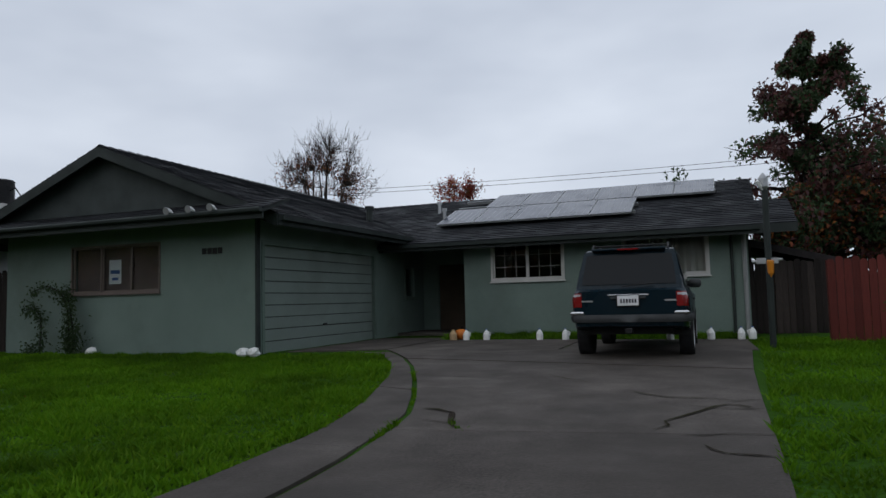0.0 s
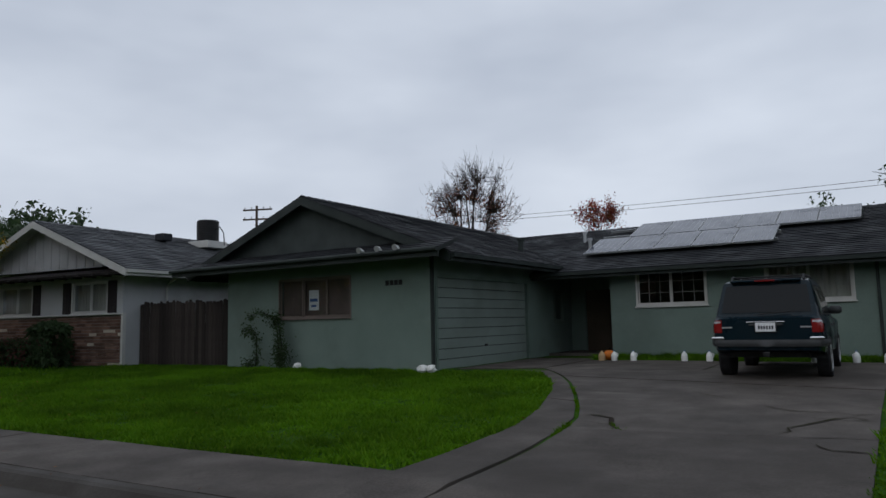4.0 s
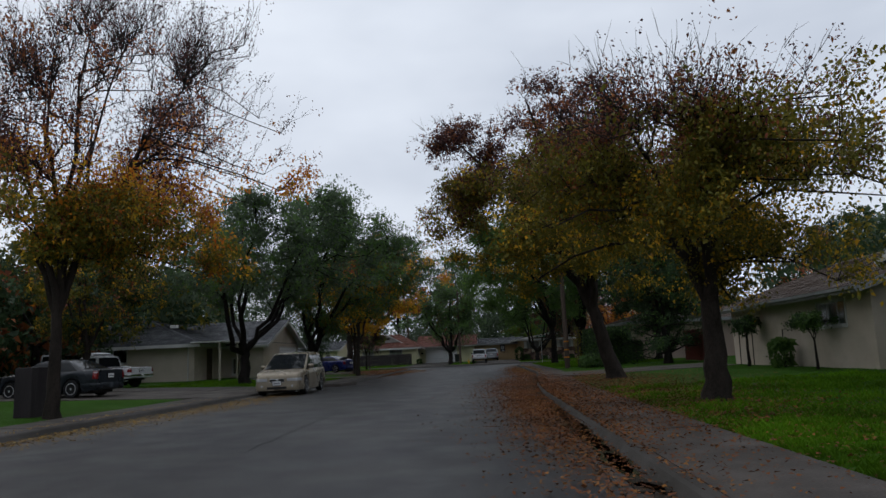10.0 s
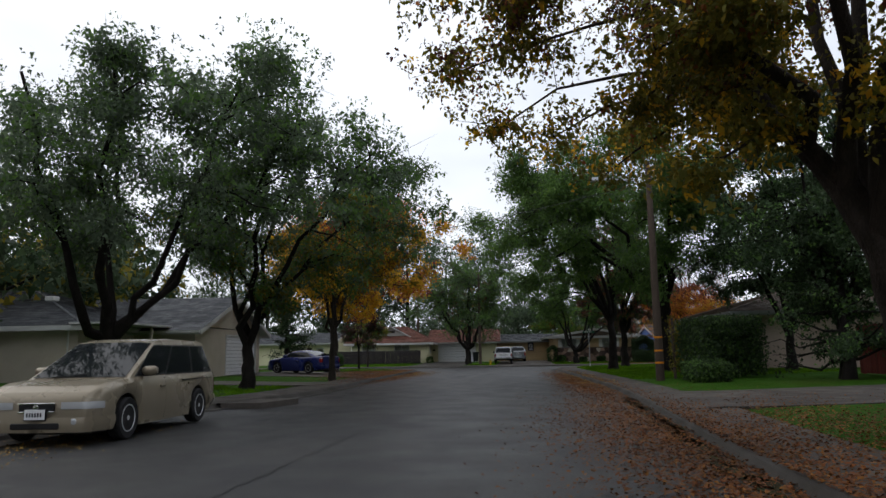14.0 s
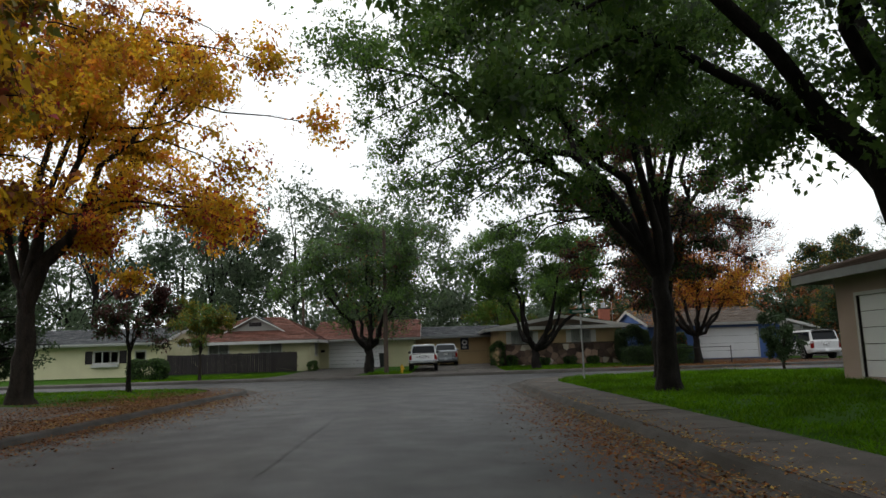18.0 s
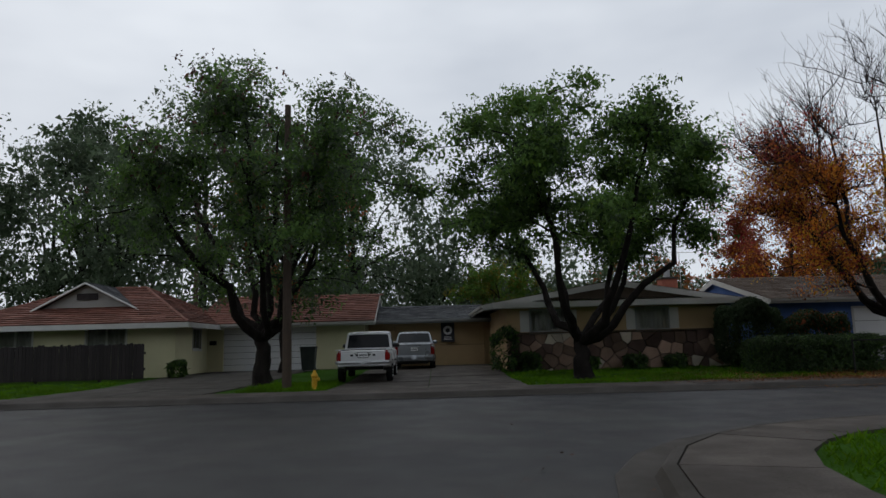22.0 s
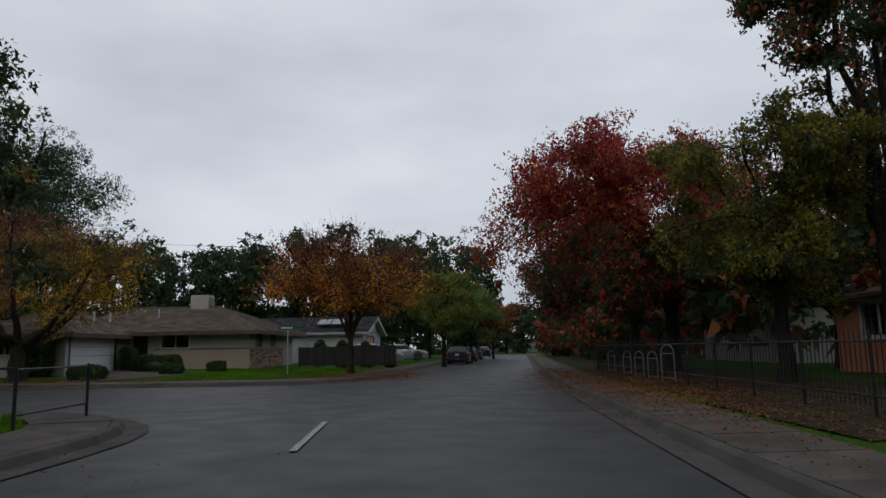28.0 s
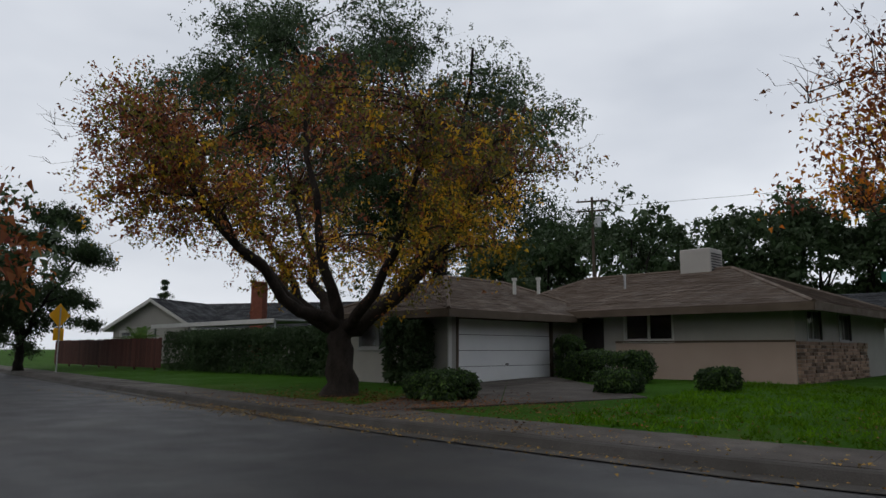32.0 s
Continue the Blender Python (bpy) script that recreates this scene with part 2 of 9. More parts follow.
BRICK = material("weathered_brick", (0.185, 0.112, 0.085), (0.105, 0.068, 0.055), 0.85, 4, 50, 0.5, 0.6, spread=0.45)
MORTAR = material("mortar", (0.30, 0.28, 0.26), None, 0.9, 4, 60, 0.5, 0.5)
RED_BRICK = material("red_chimney_brick", (0.30, 0.10, 0.065), (0.20, 0.07, 0.05), 0.85, 4, 50, 0.5, 0.6, spread=0.3)
FLAGSTONE = material("flagstone", (0.30, 0.205, 0.155), (0.19, 0.13, 0.10), 0.85, 2.2, 30, 0.5, 0.6, spread=0.65)
DARK_STONE = material("dark_brown_stone", (0.105, 0.068, 0.056), (0.065, 0.045, 0.04), 0.85, 2.2, 30, 0.5, 0.6, spread=0.3)
PALE_STONE = material("pale_stone", (0.52, 0.46, 0.38), None, 0.85, 2.2, 30, 0.5, 0.5, spread=0.2)
FENCE_WOOD = material("weathered_fence_wood", (0.046, 0.037, 0.033), (0.020, 0.016, 0.015), 0.85, 3, 60, 0.5, 0.6, spread=0.45, stretch=(1, 1, 0.15), wet=0.1, spec=0.2)
DARK_RED_WOOD = material("dark_red_fence_wood", (0.075, 0.028, 0.022), (0.045, 0.018, 0.015), 0.8, 3, 60, 0.5, 0.5, spread=0.3, stretch=(1, 1, 0.15), spec=0.2)
RED_WOOD = material("red_stained_wood", (0.125, 0.027, 0.021), (0.08, 0.018, 0.015), 0.75, 3, 60, 0.5, 0.5, spread=0.25, stretch=(1, 1, 0.15), spec=0.2)
DARK_WOOD = material("dark_stained_wood", (0.034, 0.028, 0.029), (0.020, 0.017, 0.018), 0.7, 3, 60, 0.5, 0.5, spread=0.25, stretch=(1, 1, 0.15))
POLE_WOOD = material("utility_pole_wood", (0.085, 0.062, 0.047), (0.048, 0.036, 0.029), 0.85, 2, 50, 0.5, 0.7, stretch=(1, 1, 0.1))
BARK = material("grey_brown_bark", (0.044, 0.035, 0.029), (0.018, 0.015, 0.013), 0.9, 5, 45, 0.5, 0.9, stretch=(1, 1, 0.35), depth=0.04, spec=0.1)
DARK_BARK = material("dark_bark", (0.024, 0.020, 0.018), (0.010, 0.0085, 0.008), 0.9, 5, 45, 0.5, 0.9, stretch=(1, 1, 0.35), depth=0.04, spec=0.1)
ASPHALT = material("wet_asphalt", (0.030, 0.030, 0.031), (0.020, 0.020, 0.0215), 0.54, 1.1, 90, 0.5, 0.7, dirt=(0.041, 0.040, 0.038), dirt_at=0.58, vary=0.05, depth=0.008, spec=0.28)
CONCRETE = material("damp_concrete", (0.108, 0.094, 0.083), (0.050, 0.044, 0.040), 0.75, 1.7, 45, 0.5, 0.6, spread=0.16, dirt=(0.050, 0.044, 0.039), dirt_at=0.55, vary=0.06, depth=0.008, spec=0.12)
KERB_STONE = material("kerb_concrete", (0.080, 0.074, 0.068), (0.050, 0.046, 0.042), 0.75, 1.6, 60, 0.5, 0.5, dirt=(0.040, 0.036, 0.031), dirt_at=0.56, vary=0.06, depth=0.008, spec=0.12)
GRASS_SOIL = material("grass_and_soil", (0.034, 0.092, 0.006), (0.020, 0.058, 0.005), 0.9, 0.6, 22, 0.5, 0.9, dirt=(0.050, 0.075, 0.012), dirt_at=0.66, depth=0.05, spec=0.05)
GRASS_BLADE = leaf_material("grass_blade", [(0.046, 0.120, 0.003), (0.078, 0.182, 0.004), (0.060, 0.150, 0.003), (0.110, 0.205, 0.008)], 0.9, 0.4)
LITTER = leaf_material("fallen_leaves", [(0.165, 0.052, 0.014), (0.100, 0.036, 0.014), (0.23, 0.098, 0.020), (0.080, 0.032, 0.016), (0.20, 0.066, 0.016)], 0.7, 0.1)
YELLOW_LITTER = leaf_material("yellow_fallen_leaves", [(0.36, 0.22, 0.04), (0.22, 0.11, 0.03), (0.40, 0.27, 0.06), (0.16, 0.075, 0.025)], 0.6, 0.1)
SOIL = material("damp_bare_soil", (0.036, 0.028, 0.020), (0.020, 0.016, 0.012), 0.95, 1.2, 26, 0.5, 0.9, dirt=(0.034, 0.040, 0.012), dirt_at=0.58, depth=0.05, spec=0.1)
DIRT = material("dirt", (0.075, 0.055, 0.040), None, 0.95, 2, 30, 0.5, 0.8, depth=0.05)
GLASS = glass_material("window_glass")
CAR_GLASS = plain("dark_car_glass", (0.012, 0.014, 0.016), 0.04)
CAR_GLASS.node_tree.nodes["Principled BSDF"].inputs["Specular IOR Level"].default_value = 0.13
RUBBER = material("tyre_rubber", (0.018, 0.018, 0.019), None, 0.85, 8, 80, 0.5, 0.3)
BLACK = material("black_plastic", (0.018, 0.018, 0.019), None, 0.5, 5, 80, 0.5, 0.1)
CHROME = plain("chrome", (0.62, 0.62, 0.63), 0.18, 1.0)
ALLOY = plain("alloy_rim", (0.60, 0.61, 0.62), 0.42, 0.55)
RED_LENS = plain("red_lamp_lens", (0.20, 0.010, 0.010), 0.12)
CLEAR_LENS = plain("clear_lamp_lens", (0.38, 0.39, 0.40), 0.08)
AMBER_LENS = plain("amber_lamp_lens", (0.55, 0.2, 0.02), 0.15)
PLATE = plain("plate_white", (0.72, 0.73, 0.74), 0.4)
INK = plain("dark_ink", (0.02, 0.02, 0.03), 0.5)
STEEL = material("galvanised_steel", (0.42, 0.43, 0.44), (0.33, 0.34, 0.35), 0.45, 4, 60, 0.5, 0.1, metal=0.7)
SOLAR = material("solar_cells", (0.05, 0.06, 0.085), (0.035, 0.04, 0.06), 0.16, 2, 30, 0.5, 0.0, spec=0.5)
MILK = plain("milky_plastic", (0.74, 0.75, 0.73), 0.35)
CURTAIN = material("pale_curtain", (0.46, 0.44, 0.40), None, 0.9, 2, 20, 0.5, 0.3)
# dark tone stands in for the lack of light indoors
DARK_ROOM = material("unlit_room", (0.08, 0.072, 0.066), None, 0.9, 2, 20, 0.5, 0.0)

# ---------------------------------------------------------------- building tools


class Shape:
    """Gathers vertices and faces of one mesh; tf turns and moves what is added."""

    def __init__(self, tf=None):
        self.v, self.f, self.tf = [], [], tf or Matrix.Identity(4)

    def add(self, verts, faces, tf=None):
        n = len(self.v)
        m = self.tf @ tf if tf else self.tf
        self.v += [tuple(m @ Vector(p)) for p in verts]
        self.f += [tuple(n + i for i in f) for f in faces]
        return self

    def box(self, x0, y0, z0, x1, y1, z1, tf=None, e=0.0):
        """A box; e: the width of its bevelled upright and top edges."""
        x0, x1, y0, y1, z0, z1 = min(x0, x1), max(x0, x1), min(y0, y1), max(y0, y1), min(z0, z1), max(z0, z1)
        if e:
            ring = lambda d, z: [(x0 + d, y0 + d, z), (x1 - d, y0 + d, z), (x1 - d, y1 - d, z), (x0 + d, y1 - d, z)]
            v = ring(e, z0) + ring(0, z0 + e) + ring(0, z1 - e) + ring(e, z1)
            f = [(3, 2, 1, 0), (12, 13, 14, 15)]
            for k in range(3):
                f += [(4 * k + i, 4 * k + (i + 1) % 4, 4 * k + 4 + (i + 1) % 4, 4 * k + 4 + i) for i in range(4)]
            return self.add(v, f, tf)
        v = [(x, y, z) for z in (z0, z1) for x, y in ((x0, y0), (x1, y0), (x1, y1), (x0, y1))]
        return self.add(v, [(3, 2, 1, 0), (4, 5, 6, 7), (0, 1, 5, 4), (1, 2, 6, 5), (2, 3, 7, 6), (3, 0, 4, 7)], tf)

    def slab(self, outline, z0, z1, tf=None):
        """An upright prism over a counter-clockwise outline of x, y."""
        n = len(outline)
        v = [(x, y, z0) for x, y in outline] + [(x, y, z1) for x, y in outline]
        f = [tuple(range(n - 1, -1, -1)), tuple(range(n, 2 * n))] + [(i, (i + 1) % n, n + (i + 1) % n, n + i) for i in range(n)]
        return self.add(v, f, tf)

    def tube(self, points, radii, sides=8, cap=True):
        """A round bar through points, with a radius at each."""
        rings, up = [], Vector((0.3, 0.2, 1)).normalized()
        pts = [Vector(p) for p in points]
        for i, p in enumerate(pts):
            d = (pts[min(i + 1, len(pts) - 1)] - pts[max(i - 1, 0)]).normalized()
            a = d.cross(up if abs(d.dot(up)) < 0.95 else Vector((1, 0, 0))).normalized()
            b = d.cross(a)
            r = radii[i] if hasattr(radii, "__len__") else radii
            rings.append([p + r * (math.cos(q) * a + math.sin(q) * b) for q in (2 * math.pi * k / sides for k in range(sides))])
        v = [q for ring in rings for q in ring]
        f = [(i * sides + k, (i + 1) * sides + k, (i + 1) * sides + (k + 1) % sides, i * sides + (k + 1) % sides)
             for i in range(len(pts) - 1) for k in range(sides)]
        if cap:
            f += [tuple(range(sides)), tuple(range(len(v) - 1, len(v) - 1 - sides, -1))]
        return self.add(v, f)

    def lathe(self, profile, sides=16, tf=None, cap=True):
        """A turned body from (radius, height) pairs."""
        v = [(r * math.cos(2 * math.pi * k / sides), r * math.sin(2 * math.pi * k / sides), z) for r, z in profile for k in range(sides)]
        n = len(profile)
        f = [(i * sides + k, i * sides + (k + 1) % sides, (i + 1) * sides + (k + 1) % sides, (i + 1) * sides + k)
             for i in range(n - 1) for k in range(sides)]
        if cap:
            f += [tuple(range(sides - 1, -1, -1)), tuple(range((n - 1) * sides, n * sides))]
        return self.add(v, f, tf)

    def quad(self, a, b, c, d, t=0.0):
        """A four-cornered plate, t thick below its face."""
        a, b, c, d = map(Vector, (a, b, c, d))
        if not t:
            return self.add([a, b, c, d], [(0, 1, 2, 3)])
        n = ((b - a).cross(d - a)).normalized() * t
        return self.add([a, b, c, d, a - n, b - n, c - n, d - n],
                        [(0, 1, 2, 3), (7, 6, 5, 4), (0, 4, 5, 1), (1, 5, 6, 2), (2, 6, 7, 3), (3, 7, 4, 0)])

    def mesh(self, name, mat, smooth=False):
        me = bpy.data.meshes.new(name)
        me.from_pydata(self.v, [], self.f)
        me.materials.append(mat)
        if smooth:
            me.polygons.foreach_set("use_smooth", [True] * len(me.polygons))
        me.update()
        return me


def part(name, shape, mat, parent=None, label="", smooth=False):
    """One mesh object, under a thing or under a part."""
    ob = new(name, shape if isinstance(shape, bpy.types.Mesh) else shape.mesh(name, mat, smooth))
    ob.parent = parent
    return tagged(ob, label) if label else ob


def thing(name, m, label, category, group="", kind=""):
    """An empty at the base of a thing, to carry its parts."""
    ob = new(name)
    ob.empty_display_size = 0.2
    ob.matrix_basis = m
    return tagged(ob, label, category, group, kind)


def wall_boxes(s, length, z0, z1, thick, openings=(), tf=None):
    """A wall along +x from 0 to length, its face at y = 0 and its body behind it, one sheet with openings (u0, u1, z0, z1) through it."""
    us = sorted({0.0, float(length), *(u for o in openings for u in o[:2])})
    zs = sorted({float(z0), float(z1), *(z for o in openings for z in o[2:] if z0 < z < z1)})
    solid = lambda i, j: 0 <= i < len(us) - 1 and 0 <= j < len(zs) - 1 and not any(o[0] < (us[i] + us[i + 1]) / 2 < o[1] and o[2] < (zs[j] + zs[j + 1]) / 2 < o[3] for o in openings)
    n = len(zs)
    v = [(u, y, z) for y in (0.0, thick) for u in us for z in zs]
    k, f = len(us) * n, []
    for i in range(len(us) - 1):
        for j in range(n - 1):
            if not solid(i, j):
                continue
            a, b, c, d = i * n + j, (i + 1) * n + j, (i + 1) * n + j + 1, i * n + j + 1
            f += [(a, b, c, d), (k + d, k + c, k + b, k + a)]
            for ok, p, q in ((solid(i, j - 1), a, b), (solid(i + 1, j), b, c), (solid(i, j + 1), c, d), (solid(i - 1, j), d, a)):
                if not ok:
                    f.append((q, p, k + p, k + q))
    s.add(v, f, tf)


def ring(s, u0, u1, z0, z1, t, y0, y1):
    """A rectangular frame of width t round an opening, one mitred piece."""
    o, i = [(u0 - t, z0 - t), (u1 + t, z0 - t), (u1 + t, z1 + t), (u0 - t, z1 + t)], [(u0, z0), (u1, z0), (u1, z1), (u0, z1)]
    v = [(u, y, z) for y in (y0, y1) for u, z in o + i]
    f = []
    for k in range(4):
        m = (k + 1) % 4
        f += [(k, m, 4 + m, 4 + k), (8 + m, 8 + k, 12 + k, 12 + m), (m, k, 8 + k, 8 + m), (4 + k, 4 + m, 12 + m, 12 + k)]
    return s.add(v, f)


def side(x, y, degrees, z=0.0):
    """The frame of one wall: +x along it, +y into the house."""
    return pose(x, y, z, 0, 0, degrees)


def window(parent, tf, u0, u1, z0, z1, frame_mat=WHITE_TRIM, panes=2, grid=None, thick=0.16, trim=0.06, curtain=False, label=""):
    """A sliding window in an opening: frame, sashes, panes, sill; grid: bars (columns, rows) over each pane."""
    t = trim
    s = ring(Shape(tf), u0, u1, z0, z1, t, -0.025, 0.07)
    win = part("window", s, frame_mat, parent, label)
    sill = Shape(tf).box(u0 - t - 0.03, -0.06, z0 - t - 0.035, u1 + t + 0.03, -0.026, z0 - t, e=0.006)
    part("window_sill", sill, frame_mat, win)
    w = (u1 - u0) / panes
    for k in range(panes):
        a, b = u0 + k * w, u0 + (k + 1) * w
        y = 0.03 + 0.025 * (k % 2)
        f = ring(Shape(tf), a + 0.035, b - 0.035, z0 + 0.035, z1 - 0.035, 0.035, y, y + 0.03)
        sash = part("sash", f, frame_mat, win)
        if grid:
            for i in range(1, grid[0]):
                x = a + w * i / grid[0]
                part("glazing_bar", Shape(tf).box(x - 0.005, y + 0.004, z0 + 0.036, x + 0.005, y + 0.02, z1 - 0.036), GREY_TRIM, win)
            for j in range(1, grid[1]):
                z = z0 + (z1 - z0) * j / grid[1]
                part("glazing_bar", Shape(tf).box(a + 0.036, y + 0.005, z - 0.005, b - 0.036, y + 0.019, z + 0.005), GREY_TRIM, win)
        g = Shape(tf).box(a + 0.036, y + 0.021, z0 + 0.036, b - 0.036, y + 0.025, z1 - 0.036)
        part("pane", g, GLASS, win).visible_shadow = False
    if curtain:
        n = int((u1 - u0) / 0.05)
        cv = [(u0 + (u1 - u0) * i / n, 0.19 + 0.02 * math.sin(i * 1.9), z) for i in range(n + 1) for z in (z0 - 0.05, z1 + 0.05)]
        c = Shape(tf).add(cv, [(2 * i, 2 * i + 2, 2 * i + 3, 2 * i + 1) for i in range(n)])
        part("curtain", c, CURTAIN, win)
    return win


def garage_door(parent, tf, u0, u1, z0, z1, mat, panels=8, frame_mat=WHITE_TRIM, label="", handle=True):
    """A sectional door set back in its opening, with grooves between the boards."""
    t = 0.09
    s = Shape(tf).add([(u, y, z) for y in (-0.02, 0.1) for u, z in ((u0 - t, z0), (u0, z0), (u0, z1), (u1, z1), (u1, z0), (u1 + t, z0), (u1 + t, z1 + t), (u0 - t, z1 + t))],
                      [(0, 1, 2, 7), (2, 3, 6, 7), (3, 4, 5, 6), (15, 10, 9, 8), (15, 14, 11, 10), (14, 13, 12, 11), (1, 9, 10, 2), (2, 10, 11, 3), (3, 11, 12, 4), (0, 7, 15, 8), (7, 6, 14, 15), (6, 5, 13, 14)])
    door = part("garage_door", s, frame_mat, parent, label)
    back = Shape(tf).box(u0, 0.10, z0, u1, 0.12, z1)
    part("door_backing", back, BLACK, door)
    h = (z1 - z0) / panels
    for k in range(panels):
        p = Shape(tf).box(u0 + 0.01, 0.06, z0 + k * h + 0.014, u1 - 0.01, 0.10, z0 + (k + 1) * h, e=0.008)
        part("panel", p, mat, door)
    if handle:
        u = (u0 + u1) / 2
        part("handle", Shape(tf).box(u - 0.07, 0.035, z0 + 0.5, u + 0.07, 0.06, z0 + 0.54, e=0.006), BLACK, door)
    return door


def roof_plane(s, a, b, c, d, course=0.16, thick=0.022, width=0.9, rng=random):
    """Overlapping courses between the eave a-b and the ridge d-c (a below d, b below c), each tab a wedge of its own."""
    a, b, c, d = map(Vector, (a, b, c, d))
    n = ((b - a).cross(d - a)).normalized()
    rise = max((d - a).length, (c - b).length)
    rows = max(2, int(rise / course))
    for r in range(rows):
        p0, p1 = a.lerp(d, r / rows), b.lerp(c, r / rows)
        q0, q1 = a.lerp(d, min(1, (r + 1.25) / rows)), b.lerp(c, min(1, (r + 1.25) / rows))
        span = (p1 - p0).length
        tabs = max(1, int(span / width))
        off = (r % 2) * 0.5 / tabs
        us = sorted({0.0, 1.0, *(min(1, max(0, (k + 0.5) / tabs - 0.25 / tabs + off)) for k in range(tabs))})
        for u, w in zip(us, us[1:]):
            if w - u < 0.02 / max(span, 0.1):
                continue
            g = 0.004 / max(span, 0.1)
            lift = thick * (0.8 + 0.5 * rng.random())
            A, B = p0.lerp(p1, u + g), p0.lerp(p1, w - g)
            C, D = q0.lerp(q1, w - g), q0.lerp(q1, u + g)
            s.add([A, B, C, D, A + n * lift, B + n * lift, C + n * 0.004, D + n * 0.004],
                  [(4, 5, 6, 7), (0, 1, 5, 4), (1, 2, 6, 5), (3, 0, 4, 7)])


def gable_roof(parent, tf, x0, x1, y0, y1, eave, ridge, mat, fascia, over=0.5, rake=0.35, course=0.16, thick=0.022, axis="x",
               label="", gable_mat=None, battens=0):
    """A gable roof over a rectangle; the ridge runs along axis. Deck, courses, fascia, barge boards and gutter."""
    if axis == "y":
        tf = tf @ pose(0, 0, 0, 0, 0, 90)
        x0, x1, y0, y1 = y0, y1, -x1, -x0
    mid = (y0 + y1) / 2
    run = mid - y0
    drop = (ridge - eave) / run * over
    X0, X1, Y0, Y1, ze = x0 - rake, x1 + rake, y0 - over, y1 + over, eave - drop
    deck = Shape(tf)
    for q in (((X0, Y0, ze), (X1, Y0, ze), (X1, mid, ridge), (X0, mid, ridge)), ((X1, Y1, ze), (X0, Y1, ze), (X0, mid, ridge), (X1, mid, ridge))):
        deck.quad(*q, t=0.05)
    roof = part("roof", deck, fascia, parent, label)
    rng = random.Random(int(abs(x0 * 13 + y1 * 7) * 10))
    s = Shape(tf)
    e = 0.004
    roof_plane(s, (X0 - 0.03, Y0 - 0.04, ze + e - 0.01), (X1 + 0.03, Y0 - 0.04, ze + e - 0.01), (X1 + 0.03, mid, ridge + e), (X0 - 0.03, mid, ridge + e), course, thick, rng=rng)
    roof_plane(s, (X1 + 0.03, Y1 + 0.04, ze + e - 0.01), (X0 - 0.03, Y1 + 0.04, ze + e - 0.01), (X0 - 0.03, mid, ridge + e), (X1 + 0.03, mid, ridge + e), course, thick, rng=rng)
    k = X0
    while k < X1:
        s.add([(k, mid - 0.14, ridge - 0.02), (k + 0.3, mid - 0.14, ridge - 0.028), (k + 0.3, mid, ridge + 0.035), (k, mid, ridge + 0.055), (k + 0.3, mid + 0.14, ridge - 0.028), (k, mid + 0.14, ridge - 0.02)],
              [(0, 1, 2, 3), (3, 2, 4, 5), (0, 3, 5)])
        k += 0.26
    tagged(part("shingles", s, mat, roof), kind="stuff")
    for yy, sg in ((Y0, -1), (Y1, 1)):
        part("fascia_board", Shape(tf).box(X0, yy, ze - 0.20, X1, yy + sg * 0.03, ze - 0.012), fascia, roof)
        part("gutter", Shape(tf).add([(X0, yy + sg * 0.031, ze - 0.13), (X0, yy + sg * 0.13, ze - 0.11), (X0, yy + sg * 0.14, ze - 0.02), (X0, yy + sg * 0.031, ze - 0.03),
                                      (X1, yy + sg * 0.031, ze - 0.13), (X1, yy + sg * 0.13, ze - 0.11), (X1, yy + sg * 0.14, ze - 0.02), (X1, yy + sg * 0.031, ze - 0.03)],
                                     [(0, 1, 2, 3), (7, 6, 5, 4), (0, 4, 5, 1), (1, 5, 6, 2), (3, 2, 6, 7)]), fascia, roof)
    for xx, sg in ((X0, -1), (X1, 1)):
        for a, b in (((Y0, ze), (mid, ridge)), ((mid, ridge), (Y1, ze))):
            bb = Shape(tf)
            bb.add([(xx, a[0], a[1] - 0.22), (xx, b[0], b[1] - 0.22), (xx, b[0], b[1] - 0.006), (xx, a[0], a[1] - 0.006),
                    (xx + sg * 0.035, a[0], a[1] - 0.22), (xx + sg * 0.035, b[0], b[1] - 0.22), (xx + sg * 0.035, b[0], b[1] - 0.006), (xx + sg * 0.035, a[0], a[1] - 0.006)],
                   [(0, 1, 2, 3), (7, 6, 5, 4), (0, 4, 5, 1), (3, 2, 6, 7), (0, 3, 7, 4), (1, 5, 6, 2)])
            part("barge_board", bb, fascia, roof)
    if gable_mat:
        for xx in (x0 + 0.02, x1 - 0.02):
            g = Shape(tf)
            g.add([(xx - 0.05, y0, eave), (xx - 0.05, y1, eave), (xx - 0.05, mid, ridge - 0.05), (xx + 0.05, y0, eave), (xx + 0.05, y1, eave), (xx + 0.05, mid, ridge - 0.05)],
                  [(0, 2, 1), (3, 4, 5), (0, 1, 4, 3), (1, 2, 5, 4), (2, 0, 3, 5)])
            gw = part("gable_wall", g, gable_mat, parent)
            if battens:
                n = int((y1 - y0) / battens)
                for i in range(1, n):
                    y = y0 + (y1 - y0) * i / n
                    top = eave + (ridge - eave) * (1 - abs(y - mid) / run) - 0.06
                    if top > eave + 0.1:
                        part("batten", Shape(tf).box(xx - 0.075, y - 0.025, eave + 0.01, xx + 0.075, y + 0.025, top), gable_mat, gw)
    return roof


